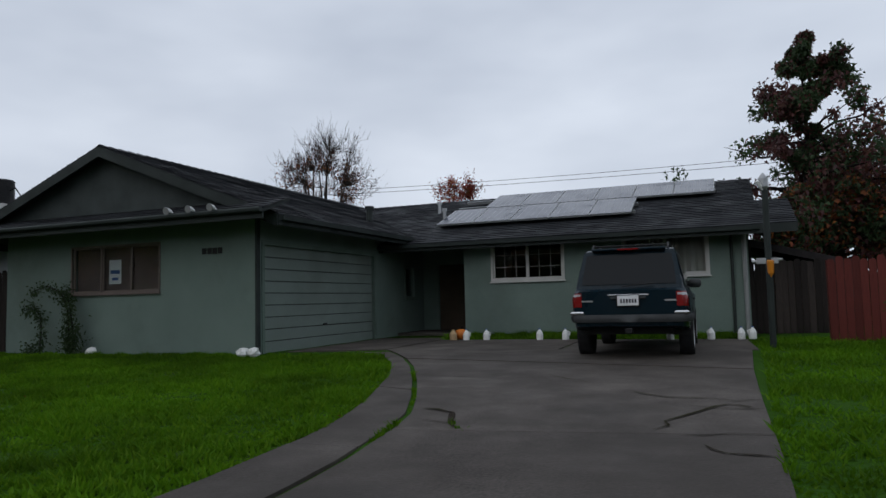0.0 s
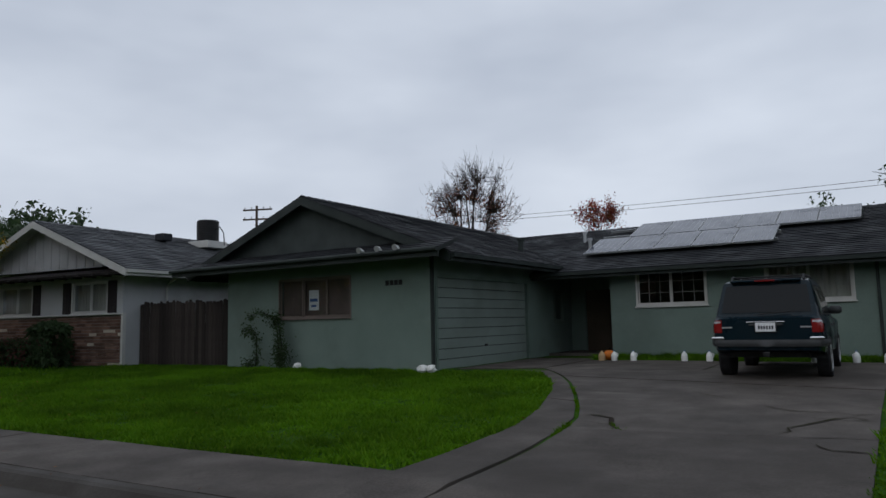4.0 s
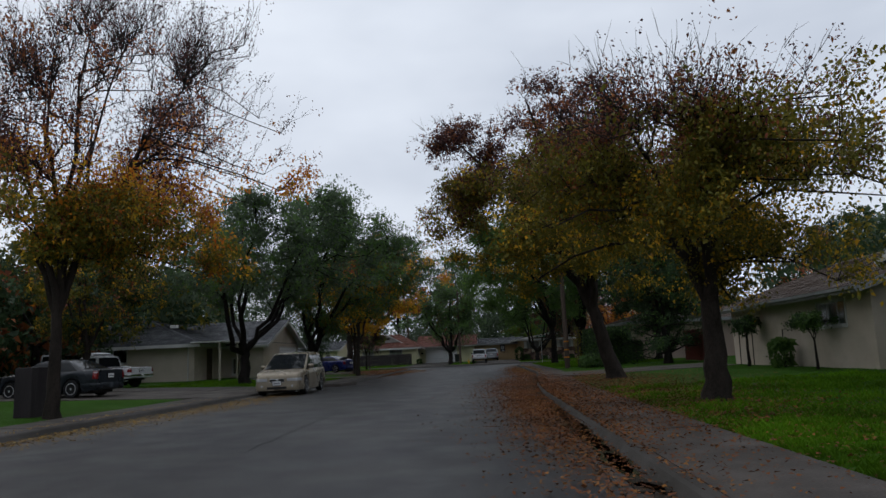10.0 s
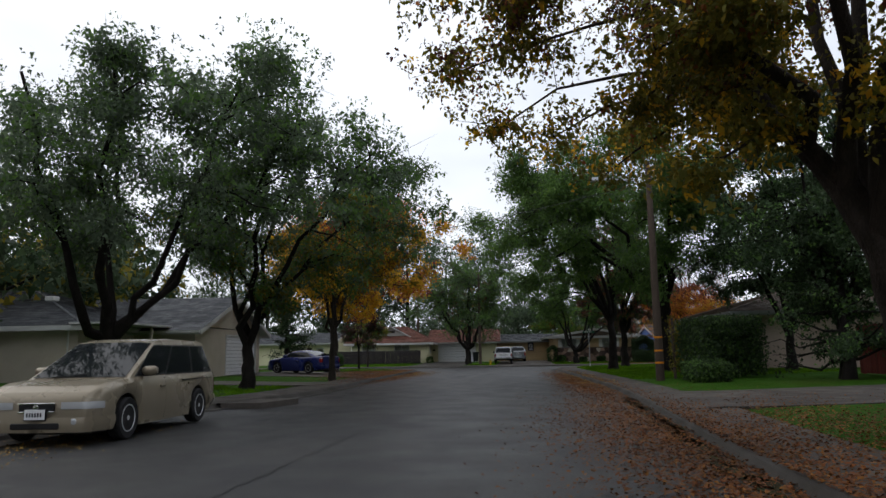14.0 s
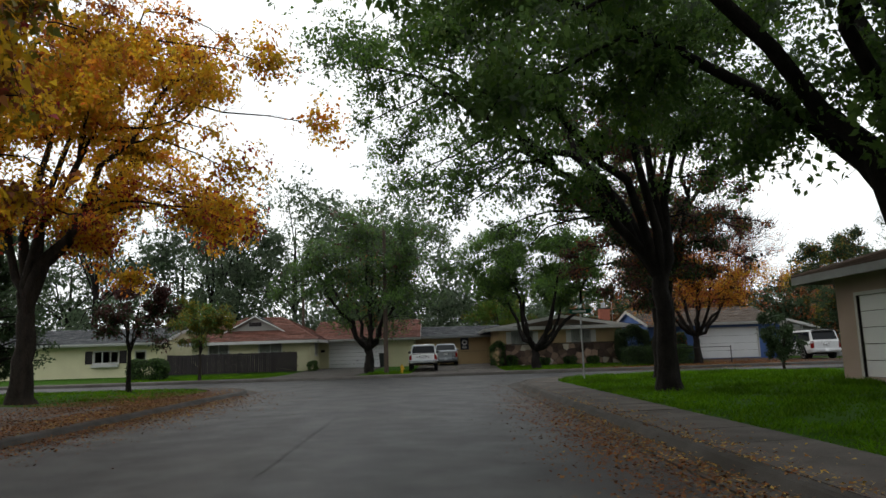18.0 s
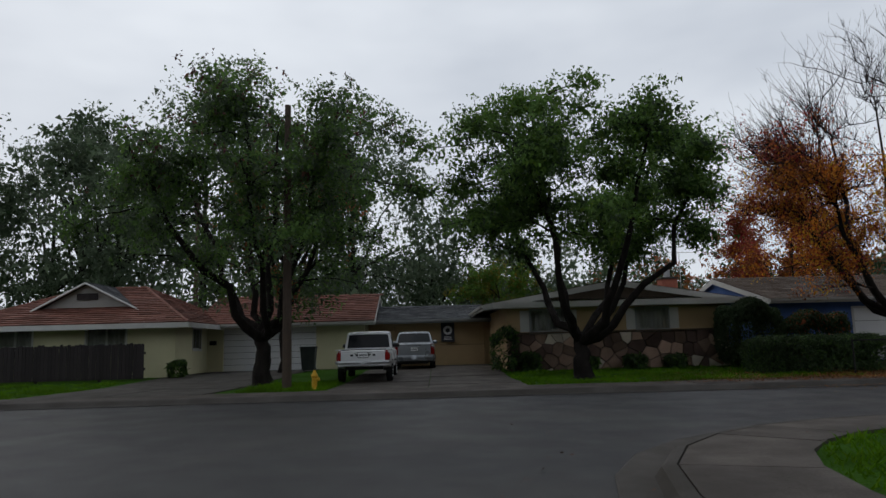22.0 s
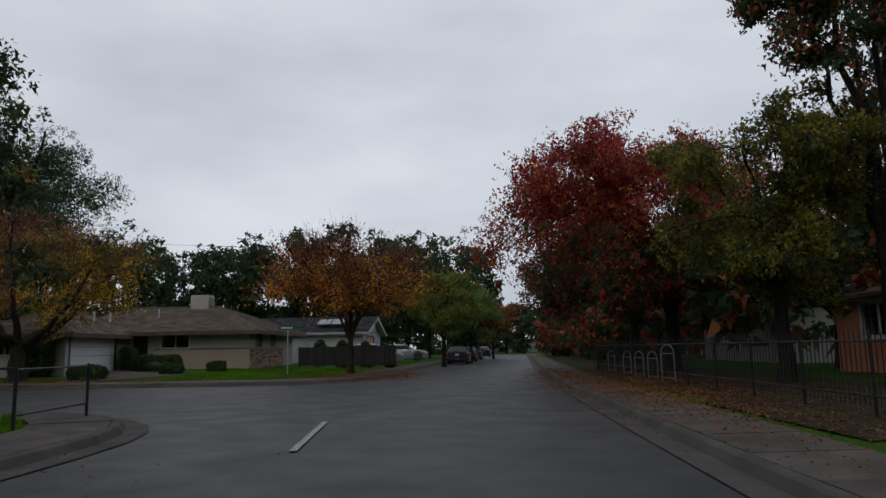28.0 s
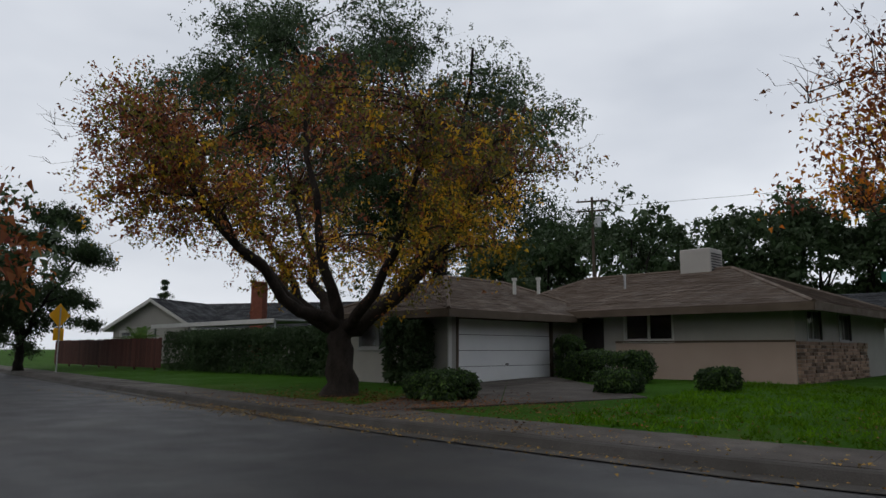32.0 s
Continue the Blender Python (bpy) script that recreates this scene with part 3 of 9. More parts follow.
def hip_roof(parent, tf, x0, x1, y0, y1, eave, ridge, mat, fascia, over=0.5, course=0.16, thick=0.022, label="", hip=(1, 1), along="x"):
    """A hip roof with its ridge along x; hip: how far each end is drawn in, 1 a true hip, 0 a gable."""
    if along == "y":
        tf = tf @ pose(0, 0, 0, 0, 0, 90)
        x0, x1, y0, y1 = y0, y1, -x1, -x0
    mid, run = (y0 + y1) / 2, (y1 - y0) / 2
    drop = (ridge - eave) / run * over
    X0, X1, Y0, Y1, ze = x0 - over, x1 + over, y0 - over, y1 + over, eave - drop
    R0, R1 = X0 + (run + over) * hip[0], X1 - (run + over) * hip[1]
    planes = [((X0, Y0, ze), (X1, Y0, ze), (R1, mid, ridge), (R0, mid, ridge)), ((X1, Y1, ze), (X0, Y1, ze), (R0, mid, ridge), (R1, mid, ridge)),
              ((X0, Y1, ze), (X0, Y0, ze), (R0, mid, ridge), (R0, mid, ridge)), ((X1, Y0, ze), (X1, Y1, ze), (R1, mid, ridge), (R1, mid, ridge))]
    deck, s = Shape(tf), Shape(tf)
    rng = random.Random(int(abs(x0 * 17 + y1 * 5) * 10))
    up = Vector((0, 0, 0.012))
    for q in planes:
        deck.quad(*q, t=0.04)
        roof_plane(s, *[Vector(p) + up for p in q], course, thick, rng=rng)
    roof = part("roof", deck, fascia, parent, label)
    tagged(part("shingles", s, mat, roof), kind="stuff")
    for a, b in (((X0, Y0, ze), (R0, mid, ridge)), ((X1, Y0, ze), (R1, mid, ridge)), ((X0, Y1, ze), (R0, mid, ridge)), ((X1, Y1, ze), (R1, mid, ridge)), ((R0, mid, ridge), (R1, mid, ridge))):
        A, B = Vector(a), Vector(b)
        if (B - A).length > 0.3:
            part("ridge_cap", Shape(tf).tube([A + up * 2, B + up * 2], 0.07, 6), mat, roof)
    for q in ((X0, Y0, X1, Y0 - 0.03), (X0, Y1, X1, Y1 + 0.03), (X0 - 0.03, Y0, X0, Y1), (X1, Y0, X1 + 0.03, Y1)):
        part("fascia_board", Shape(tf).box(q[0], q[1], ze - 0.20, q[2], q[3], ze + 0.01), fascia, roof)
    return roof


def board_fence(m, length, height, mat, label, board=0.14, dog=True, rails=True, group="", lean=0.02):
    """Upright boards on two rails, along +x from the base."""
    ob = thing("fence", m, label, "fence", group)
    rng = random.Random(int(length * 100))
    n = int(length / board)
    base = [Shape().add([(0, -0.009, 0), (board - 0.008, -0.009, 0), (board - 0.008, -0.009, 1 - 0.03), (board - 0.035, -0.009, 1), (0.027, -0.009, 1), (0, -0.009, 1 - 0.03),
                         (0, 0.009, 0), (board - 0.008, 0.009, 0), (board - 0.008, 0.009, 1 - 0.03), (board - 0.035, 0.009, 1), (0.027, 0.009, 1), (0, 0.009, 1 - 0.03)],
                        [(0, 1, 2, 3, 4, 5), (11, 10, 9, 8, 7, 6), (0, 6, 7, 1), (1, 7, 8, 2), (2, 8, 9, 3), (3, 9, 10, 4), (4, 10, 11, 5), (5, 11, 6, 0)]).mesh("board", mat)]
    for i in range(n):
        b = part("board", base[0], mat, ob)
        b.matrix_basis = pose(i * board, rng.uniform(-0.006, 0.006), 0.02, 0, rng.uniform(-lean, lean) * 20, 0) @ Matrix.Diagonal((1, 1, height * rng.uniform(0.97, 1.02), 1))
    for z in (0.35, height - 0.4):
        part("rail", Shape().box(0, 0.012, z, length, 0.05, z + 0.09), mat, ob)
    k = 0.0
    while k <= length:
        part("post", Shape().box(k, 0.051, -0.1, k + 0.09, 0.141, height - 0.02), mat, ob)
        k += 2.4
    return ob

# ---------------------------------------------------------------- ground, roads, kerbs


def rounded(points, radii, steps=8):
    """A line through points whose corners are rounded."""
    out = []
    for i, p in enumerate(points):
        r = radii.get(i, 0)
        if not r or i in (0, len(points) - 1):
            out.append(Vector(p))
            continue
        a, b, c = Vector(points[i - 1]), Vector(p), Vector(points[i + 1])
        u, w = (a - b).normalized(), (c - b).normalized()
        out += [(b + u * r).lerp(b, k / steps).lerp(b.lerp(b + w * r, k / steps), k / steps) for k in range(steps + 1)]
    return out


KERB_NE = rounded([(75, 1.0), (-34, 1.05), (-48, 2.15), (-84.6, 2.15), (-83.6, 45), (-75.5, 150)], {1: 5, 2: 5, 3: 7, 4: 20})
KERB_S = rounded([(-84, -75), (-83.6, -8.0), (-48, -8.0), (-42, -9.55), (75, -9.55)], {1: 6, 2: 4, 3: 4})
KERB_W = rounded([(-150, 31.5), (-92.2, 30.5), (-92.3, -75)], {1: 6})
KERB_NW = rounded([(-84.5, 150), (-91.4, 42.9), (-103, 42.9), (-120, 44.6), (-150, 48.0)], {1: 4.5, 2: 4, 3: 5})
BLOCKS = [KERB_NE + [Vector((75, 150))], KERB_S + [Vector((75, -75))], KERB_W + [Vector((-150, -75))], KERB_NW + [Vector((-150, 150))]]


def inside_by(x, y):
    """How far each place lies inside a block, by arrays; below zero on the road."""
    best = np.full(x.shape, -1e9)
    for poly in BLOCKS:
        px, py = np.array([p.x for p in poly]), np.array([p.y for p in poly])
        d, inn = np.full(x.shape, 1e9), np.zeros(x.shape, bool)
        for i in range(len(poly)):
            ax, ay, bx, by = px[i], py[i], px[(i + 1) % len(poly)], py[(i + 1) % len(poly)]
            ux, uy = bx - ax, by - ay
            q = np.clip(((x - ax) * ux + (y - ay) * uy) / (ux * ux + uy * uy + 1e-9), 0, 1)
            d = np.minimum(d, np.hypot(x - ax - q * ux, y - ay - q * uy))
            if abs(uy) > 1e-9:
                inn ^= ((ay > y) != (by > y)) & (x < ux * (y - ay) / uy + ax)
        best = np.maximum(best, np.where(inn, d, -d))
    return best


def height_at(x, y, s=None):
    """The height of the land."""
    x, y = np.asarray(x, float), np.asarray(y, float)
    s = inside_by(x, y) if s is None else s
    z = np.interp(s, [-1, 0.05, 0.5, 1.3, 1.6, 10.0, 30.0], [-0.1, -0.08, 0.06, 0.09, 0.145, 0.36, 0.42])
    west = np.interp(s, [-1, 0.05, 0.5, 1.3, 1.6, 6.0, 11.0, 30.0], [-0.1, -0.08, 0.06, 0.09, 0.135, 0.16, 0.34, 0.42])
    return np.where((x < -91.5) & (y < 40), west, z)


def ground_z(x, y):
    return float(height_at(np.array([x]), np.array([y]))[0])


gx = np.concatenate([[-3000, -900, -300, -190], np.arange(-150, -110, 1.5), np.arange(-110, 12.01, 0.65), np.arange(13.5, 31, 1.5), [45, 75, 150, 400, 1200, 3000]])
gy = np.concatenate([[-3000, -900, -300, -120, -75], np.arange(-44, -16, 1.5), np.arange(-16, 62.01, 0.65), np.arange(63, 101, 1.5), [115, 150, 220, 400, 1200, 3000]])
GX, GY = np.meshgrid(gx, gy, indexing="ij")
GS = inside_by(GX, GY)
GS = np.where((GX < -150) | (GX > 75) | (GY < -75) | (GY > 150), 30.0, GS)
GZ = height_at(GX, GY, GS)
GZ = GZ + np.where(GS > 1.8, 0.012 * np.sin(GX * 1.9 + 2 * np.sin(GY * 0.7)) * np.sin(GY * 2.3), 0)
nx, ny = GX.shape
gi = np.arange(nx * ny).reshape(nx, ny)
faces = np.stack([gi[:-1, :-1], gi[1:, :-1], gi[1:, 1:], gi[:-1, 1:]], -1).reshape(-1, 4)
me = bpy.data.meshes.new("ground")
me.from_pydata(np.stack([GX, GY, GZ], -1).reshape(-1, 3).tolist(), [], faces.tolist())
me.materials.append(GRASS_SOIL)
me.polygons.foreach_set("use_smooth", [True] * len(me.polygons))
tagged(new("ground", me), "lawns and garden soil of a suburban block", "ground", kind="structure")

ax_, ay_ = np.arange(-150, 75.01, 0.75), np.arange(-75, 150.01, 0.75)
AX, AY = np.meshgrid(ax_, ay_, indexing="ij")
AS = inside_by(AX, AY)
ai = np.arange(AX.size).reshape(AX.shape)
cell = AS < 0.75
use = cell[:-1, :-1] & cell[1:, :-1] & cell[1:, 1:] & cell[:-1, 1:]
faces = np.stack([ai[:-1, :-1], ai[1:, :-1], ai[1:, 1:], ai[:-1, 1:]], -1)[use]
keep = np.unique(faces)
renum = np.zeros(AX.size, int)
renum[keep] = np.arange(len(keep))
AZ = np.interp(AS, [-6, -0.4, 0.8], [0.03, 0.0, -0.035])
vs = np.stack([AX, AY, AZ], -1).reshape(-1, 3)[keep]
me = bpy.data.meshes.new("road")
me.from_pydata(vs.tolist(), [], renum[faces].tolist())
me.materials.append(ASPHALT)
me.polygons.foreach_set("use_smooth", [True] * len(me.polygons))
tagged(new("road", me), "wet grey asphalt residential street", "road", kind="structure")


def sweep(line, profile, closed=False):
    """A profile of (outward, height) pairs carried along a line; outward is to the right of the way."""
    s = Shape()
    n = len(profile)
    for i, p in enumerate(line):
        d = (line[min(i + 1, len(line) - 1)] - line[max(i - 1, 0)]).normalized()
        o = Vector((d.y, -d.x))
        s.v += [(p.x + o.x * a, p.y + o.y * a, z) for a, z in profile]
    for i in range(len(line) - 1):
        s.f += [(i * n + k, i * n + k + 1, (i + 1) * n + k + 1, (i + 1) * n + k) for k in range(n - 1)]
    return s


def finer(line, step):
    out = []
    for a, b in zip(line, line[1:]):
        k = max(1, int((b - a).length / step))
        out += [a.lerp(b, i / k) for i in range(k)]
    return out + [line[-1]]


for line in (KERB_NE, KERB_S, KERB_W, KERB_NW):
    s = sweep(finer(line, 1.5), [(-0.42, 0.013), (-0.40, 0.022), (-0.04, 0.010), (0.03, 0.115), (0.07, 0.135), (0.17, 0.138), (0.18, 0.02)])
    tagged(part("kerb", s, KERB_STONE, None), "grey concrete kerb with a gutter pan along the street", "kerb", kind="structure")

slab_rng = random.Random(5)
for line, wide, near in ((KERB_NE, 1.25, 1), (KERB_S, 1.2, 1), (KERB_W, 1.25, 1), (KERB_NW, 1.25, 1)):
    walk_ob = thing("pavement", Matrix.Identity(4), "damp concrete sidewalk slabs beside the kerb", "pavement", kind="structure")
    pts = finer(line, 1.52)
    far = Shape()
    for a, b in zip(pts, pts[1:]):
        d = (b - a)
        if d.length < 0.05:
            continue
        d.normalize()
        o = Vector((d.y, -d.x))
        g = 0.006
        q = [a + d * g + o * 0.19, b - d * g + o * 0.19, b - d * g + o * (0.19 + wide), a + d * g + o * (0.19 + wide)]
        mid_p = (a + b) / 2
        t0, t1 = slab_rng.uniform(-0.006, 0.006), slab_rng.uniform(-0.006, 0.006)
        hz = [0.138 + t0, 0.138 + t1, 0.160 + t1, 0.160 + t0]
        verts = [(p.x, p.y, h) for p, h in zip(q, hz)] + [(p.x, p.y, 0.0) for p in q]
        fc = [(3, 2, 1, 0), (0, 1, 5, 4), (1, 2, 6, 5), (2, 3, 7, 6), (3, 0, 4, 7)]
        if -98 < mid_p.x < 0 and -12 < mid_p.y < 62:
            part("slab", Shape().add(verts, fc), CONCRETE, walk_ob)
        else:
            far.add(verts, fc)
    if far.v:
        tagged(part("far_slabs", far, CONCRETE, walk_ob), kind="stuff")


def drive(corners, nu, nv, label, lift=0.02, mat=CONCRETE, split=None):
    """A driveway between four corners (x, y), cast in nu by nv slabs; it follows the land."""
    ob = thing("driveway", Matrix.Identity(4), label, "driveway", kind="structure")
    a, b, c, d = [Vector(p) for p in corners]
    at = lambda u, v: a.lerp(b, u).lerp(d.lerp(c, u), v)
    rng = random.Random(len(label))
    for i in range(nu):
        for j in range(nv):
            s = Shape()
            m = 4
            vs, fs = [], []
            for p in range(m + 1):
                for q in range(m + 1):
                    u, v = (i + 0.004 + 0.992 * p / m) / nu, (j + 0.004 + 0.992 * q / m) / nv
                    w = at(u, v)
                    vs.append((w.x, w.y))
            zs = [max(z, 0.16 if z > 0.08 else z + 0.06) + lift + rng.uniform(-0.002, 0.002) for z in height_at(np.array([v[0] for v in vs]), np.array([v[1] for v in vs]))]
            off = rng.uniform(-0.008, 0.008)
            vv = [(x, y, z + off) for (x, y), z in zip(vs, zs)]
            n = m + 1
            for p in range(m):
                for q in range(m):
                    fs.append((p * n + q, (p + 1) * n + q, (p + 1) * n + q + 1, p * n + q + 1))
            rim = [k * n for k in range(n)] + [m * n + k for k in range(1, n)] + [k * n + m for k in range(m - 1, -1, -1)] + [k for k in range(m - 1, 0, -1)]
            base = len(vv)
            vv += [(vv[k][0], vv[k][1], vv[k][2] - 0.12) for k in rim]
            for k in range(len(rim)):
                k2 = (k + 1) % len(rim)
                fs.append((rim[k], base + k, base + k2, rim[k2]))
            area = (Vector(vv[n - 1]) - Vector(vv[0])).cross(Vector(vv[m * n]) - Vector(vv[0])).z
            if area > 0:
                fs = [tuple(reversed(f)) for f in fs]
            part("slab", s.add(vv, fs), mat, ob)
    return ob

# ---------------------------------------------------------------- houses

I4 = Matrix.Identity(4)


def box_walls(ob, x0, y0, x1, y1, h, mat, openings=None, thick=0.18, name="wall"):
    """Four walls round a rectangle: openings by side: s (faces -y), e (+x), n (+y), w (-x), each (u0, u1, z0, z1) from the side's left end."""
    o = openings or {}
    t = thick
    for key, tf, length in (("s", side(x0, y0, 0), x1 - x0), ("e", side(x1, y0 + t, 90), y1 - y0 - 2 * t), ("n", side(x1, y1, 180), x1 - x0), ("w", side(x0, y1 - t, 270), y1 - y0 - 2 * t)):
        s = Shape()
        wall_boxes(s, length, -0.3, h, t, o.get(key, ()), tf)
        part(name, s, mat, ob)
    # inner boards added in a dark tone, so the rooms look unlit through windows
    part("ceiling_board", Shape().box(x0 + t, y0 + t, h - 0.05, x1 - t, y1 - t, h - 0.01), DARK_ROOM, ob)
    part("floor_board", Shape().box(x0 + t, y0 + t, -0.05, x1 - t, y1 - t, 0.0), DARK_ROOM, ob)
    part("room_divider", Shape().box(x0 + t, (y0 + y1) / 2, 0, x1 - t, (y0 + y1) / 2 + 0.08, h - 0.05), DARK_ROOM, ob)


def vent_pipe(ob, x, y, z, h=0.4, r=0.05, mat=STEEL):
    s = Shape().tube([(x, y, z - 0.15), (x, y, z + h)], r, 10)
    s.tube([(x, y, z + h), (x, y, z + h + 0.08)], r * 1.5, 10)
    return part("vent_pipe", s, mat, ob)


def cooler(ob, x, y, z, w, d, h, mat, round_fan=False):
    """An air cooler on the roof: a cabinet with louvred sides, or a round condenser with a wire guard."""
    if round_fan:
        body = part("condenser", Shape().lathe([(w / 2 - 0.02, 0), (w / 2, 0.03), (w / 2, h - 0.05), (w / 2 - 0.04, h)], 18, pose(x, y, z)), mat, ob, "round grey condenser")
        for k in range(9):
            part("guard_ring", Shape().lathe([(w / 2 + 0.006, 0), (w / 2 + 0.014, 0.008), (w / 2 + 0.006, 0.016), (w / 2 + 0.002, 0.008)], 18, pose(x, y, z + 0.06 + k * (h - 0.14) / 8)), BLACK, body)
        part("stand", Shape().box(x - w * 0.62, y - w * 0.6, z - 0.28, x + w * 0.62, y + w * 0.6, z - 0.004, e=0.01), WHITE_TRIM, body)
        part("hose", Shape().tube([(x + w / 2, y, z + h * 0.55), (x + w * 0.75, y, z + h * 0.65), (x + w * 1.0, y, z + h * 0.35), (x + w * 1.05, y, z - 0.2)], 0.02, 6), BLACK, body)
    else:
        body = part("cooler", Shape().box(x, y, z, x + w, y + d, z + h, e=0.03), mat, ob, "boxy roof cooler")
        for k in range(7):
            part("louvre", Shape().box(x + w + 0.001, y + 0.12, z + 0.12 + k * (h - 0.24) / 7, x + w + 0.02, y + d - 0.12, z + 0.16 + k * (h - 0.24) / 7), BLACK, body)


def masonry(ob, tf, u0, u1, z0, z1, bw, bh, mat, thick=0.05, seed=1, skip=(), limit=300, ragged=0.0, name="brick", mats=None):
    """Courses of bricks or stones in front of a wall, with recessed joints; those past the limit are joined."""
    rng = random.Random(seed)
    back = part("mortar_bed", Shape(tf).box(u0, -0.02, z0, u1, -0.002, z1), MORTAR, ob)
    rest, count = Shape(tf), 0
    rows = int((z1 - z0) / bh)
    unit = {}
    for r in range(rows):
        u = u0 - (r % 2) * bw * 0.5
        while u < u1 - 0.02:
            w = bw * (1 + ragged * rng.uniform(-0.5, 0.9))
            a, b = max(u, u0), min(u + w - 0.012, u1)
            u += w
            if b - a < 0.04:
                continue
            p = thick * rng.uniform(0.75, 1.15)
            zz0, zz1 = z0 + r * bh + 0.006, z0 + (r + 1) * bh - 0.006
            if count < limit:
                part(name, Shape(tf).box(a, -p, zz0, b, -0.02, zz1, e=0.008), (mats[rng.randrange(len(mats))] if mats else mat), back)
                count += 1
            else:
                rest.box(a, -p, zz0, b, -0.02, zz1)
    if rest.v:
        tagged(part("joined_bricks", rest, mat, back), kind="stuff")


def shutter(ob, tf, u0, u1, z0, z1, mat):
    s = Shape(tf).box(u0, -0.04, z0, u1, -0.003, z1, e=0.006)
    sh = part("shutter", s, mat, ob)
    n = 12
    for k in range(n):
        z = z0 + 0.05 + (z1 - z0 - 0.1) * k / n
        part("slat", Shape(tf).box(u0 + 0.04, -0.052, z, u1 - 0.04, -0.041, z + 0.03), mat, sh)


# --- green house -------------------------------------------------------------
gz1 = 0.34
green = thing("house", pose(-9.6, 10.95, gz1, 0, 0, -2.7), "sage-green stucco ranch house with dark shingles and solar panels", "house")
wx0, wx1 = -7.05, -0.15
sdoor = (0.02, 4.86, -0.3, 2.26)
lwin = (2.06, 4.50, 1.33, 2.30)
swin = (6.7, 7.3, 1.1, 1.95)
box_walls(green, wx0, 0, wx1, 13.4, 2.78, GREEN_STUCCO, {"s": [lwin], "e": [sdoor, swin]})
garage_door(green, side(wx1, 0.18, 90), sdoor[0] + 0.08, sdoor[1] - 0.08, 0.0, 2.17, GREEN_DOOR, 9, GREEN_TRIM, "sage-green sectional garage door with dark grooves")
WINDOW_BROWN = material("brown_window_frame", (0.16, 0.13, 0.115), None, 0.6, 2, 60, 0.5, 0.1)
# Added pane behind the glass; its colour stands in for the room's dim light.
ROOM_STANDIN = material("brown_room_standin", (0.17, 0.125, 0.115), (0.10, 0.075, 0.07), 0.9, 1.3, 30, 0.5, 0.2)
wf = window(green, side(wx0, 0, 0), lwin[0], lwin[1], lwin[2], lwin[3], WINDOW_BROWN, 3, None, trim=0.035, label="three-pane garage window with papers inside")
part("added_room_pane", Shape(side(wx0, 0, 0)).box(lwin[0] + 0.02, 0.12, lwin[2], lwin[1] - 0.02, 0.126, lwin[3]), ROOM_STANDIN, wf)
part("paper_notice", Shape(side(wx0, 0, 0)).box(3.02, 0.10, 1.50, 3.36, 0.104, 2.02), PLATE, wf, "white printed notice")
part("notice_bar", Shape(side(wx0, 0, 0)).box(3.06, 0.095, 1.72, 3.32, 0.099, 1.80), BLUE_STUCCO, wf)
part("notice_bar", Shape(side(wx0, 0, 0)).box(3.10, 0.095, 1.58, 3.28, 0.099, 1.64), BLUE_STUCCO, wf)
window(green, side(wx1, 0.18, 90), swin[0], swin[1], swin[2], swin[3], GREEN_TRIM, 1)
for k in range(4):
    part("house_number_bar", Shape(side(wx0, 0, 0)).box(5.62 + k * 0.13, -0.02, 2.02, 5.72 + k * 0.13, -0.001, 2.14), BLACK, green)
part("corner_post", Shape().box(wx1 + 0.001, -0.012, -0.25, wx1 + 0.05, 0.09, 2.72), DARK_TRIM, green)
gable_roof(green, I4, -7.6, -0.2, 0.0, 13.4, 2.98, 4.42, SHINGLE_DARK, DARK_TRIM, 0.8, 0.32, axis="y", gable_mat=DARK_GABLE, label="charcoal shingle garage roof")
pent = Shape().quad((-8.45, -0.80, 2.72), (0.62, -0.80, 2.72), (0.62, 0.02, 3.02), (-8.45, 0.02, 3.02), 0.06)
pr = part("skirt_roof", pent, DARK_TRIM, green)
sp = Shape()
roof_plane(sp, (-8.45, -0.83, 2.725), (0.64, -0.83, 2.725), (0.64, 0.02, 3.03), (-8.45, 0.02, 3.03), rng=random.Random(3))
tagged(part("shingles", sp, SHINGLE_DARK, pr), kind="stuff")
part("fascia_board", Shape().box(-8.45, -0.84, 2.54, 0.63, -0.80, 2.715), DARK_TRIM, pr)
part("gutter", Shape().tube([(-8.45, -0.90, 2.70), (0.64, -0.90, 2.70)], 0.055, 8), DARK_TRIM, pr)
for x in (-1.40, -0.88, -0.38):
    fl = part("flood_light", Shape().tube([(x, -0.95, 2.80), (x, -1.03, 2.785)], [0.04, 0.065], 12), MILK, green, "white flood lamp on the gutter")
    part("lamp_neck", Shape().tube([(x, -0.85, 2.73), (x, -0.93, 2.80)], 0.03, 8), MILK, fl)
    part("lamp_rim", Shape().tube([(x, -1.03, 2.785), (x, -1.045, 2.782)], 0.07, 12), STEEL, fl)
# main wing
mx0, mx1, my0, my1 = 2.0, 8.82, 5.92, 13.6
w1, w2 = (0.80, 2.58, 1.49, 2.40), (4.10, 5.94, 1.49, 2.44)
box_walls(green, mx0, my0, mx1, my1, 2.62, GREEN_STUCCO, {"s": [w1, w2]})
window(green, side(mx0, my0, 0), *w1, WHITE_TRIM, 2, (3, 3), trim=0.06, label="white sliding window with a lattice of bars")
window(green, side(mx0, my0, 0), *w2, WHITE_TRIM, 2, (3, 3), trim=0.06, curtain=True, label="white sliding window with closed curtains")
s = Shape()
wall_boxes(s, mx0 - wx1, -0.3, 2.62, 0.15, [(0.5, 1.42, 0.0, 2.05)], side(wx1, 8.2, 0))
part("entry_wall", s, GREEN_STUCCO, green)
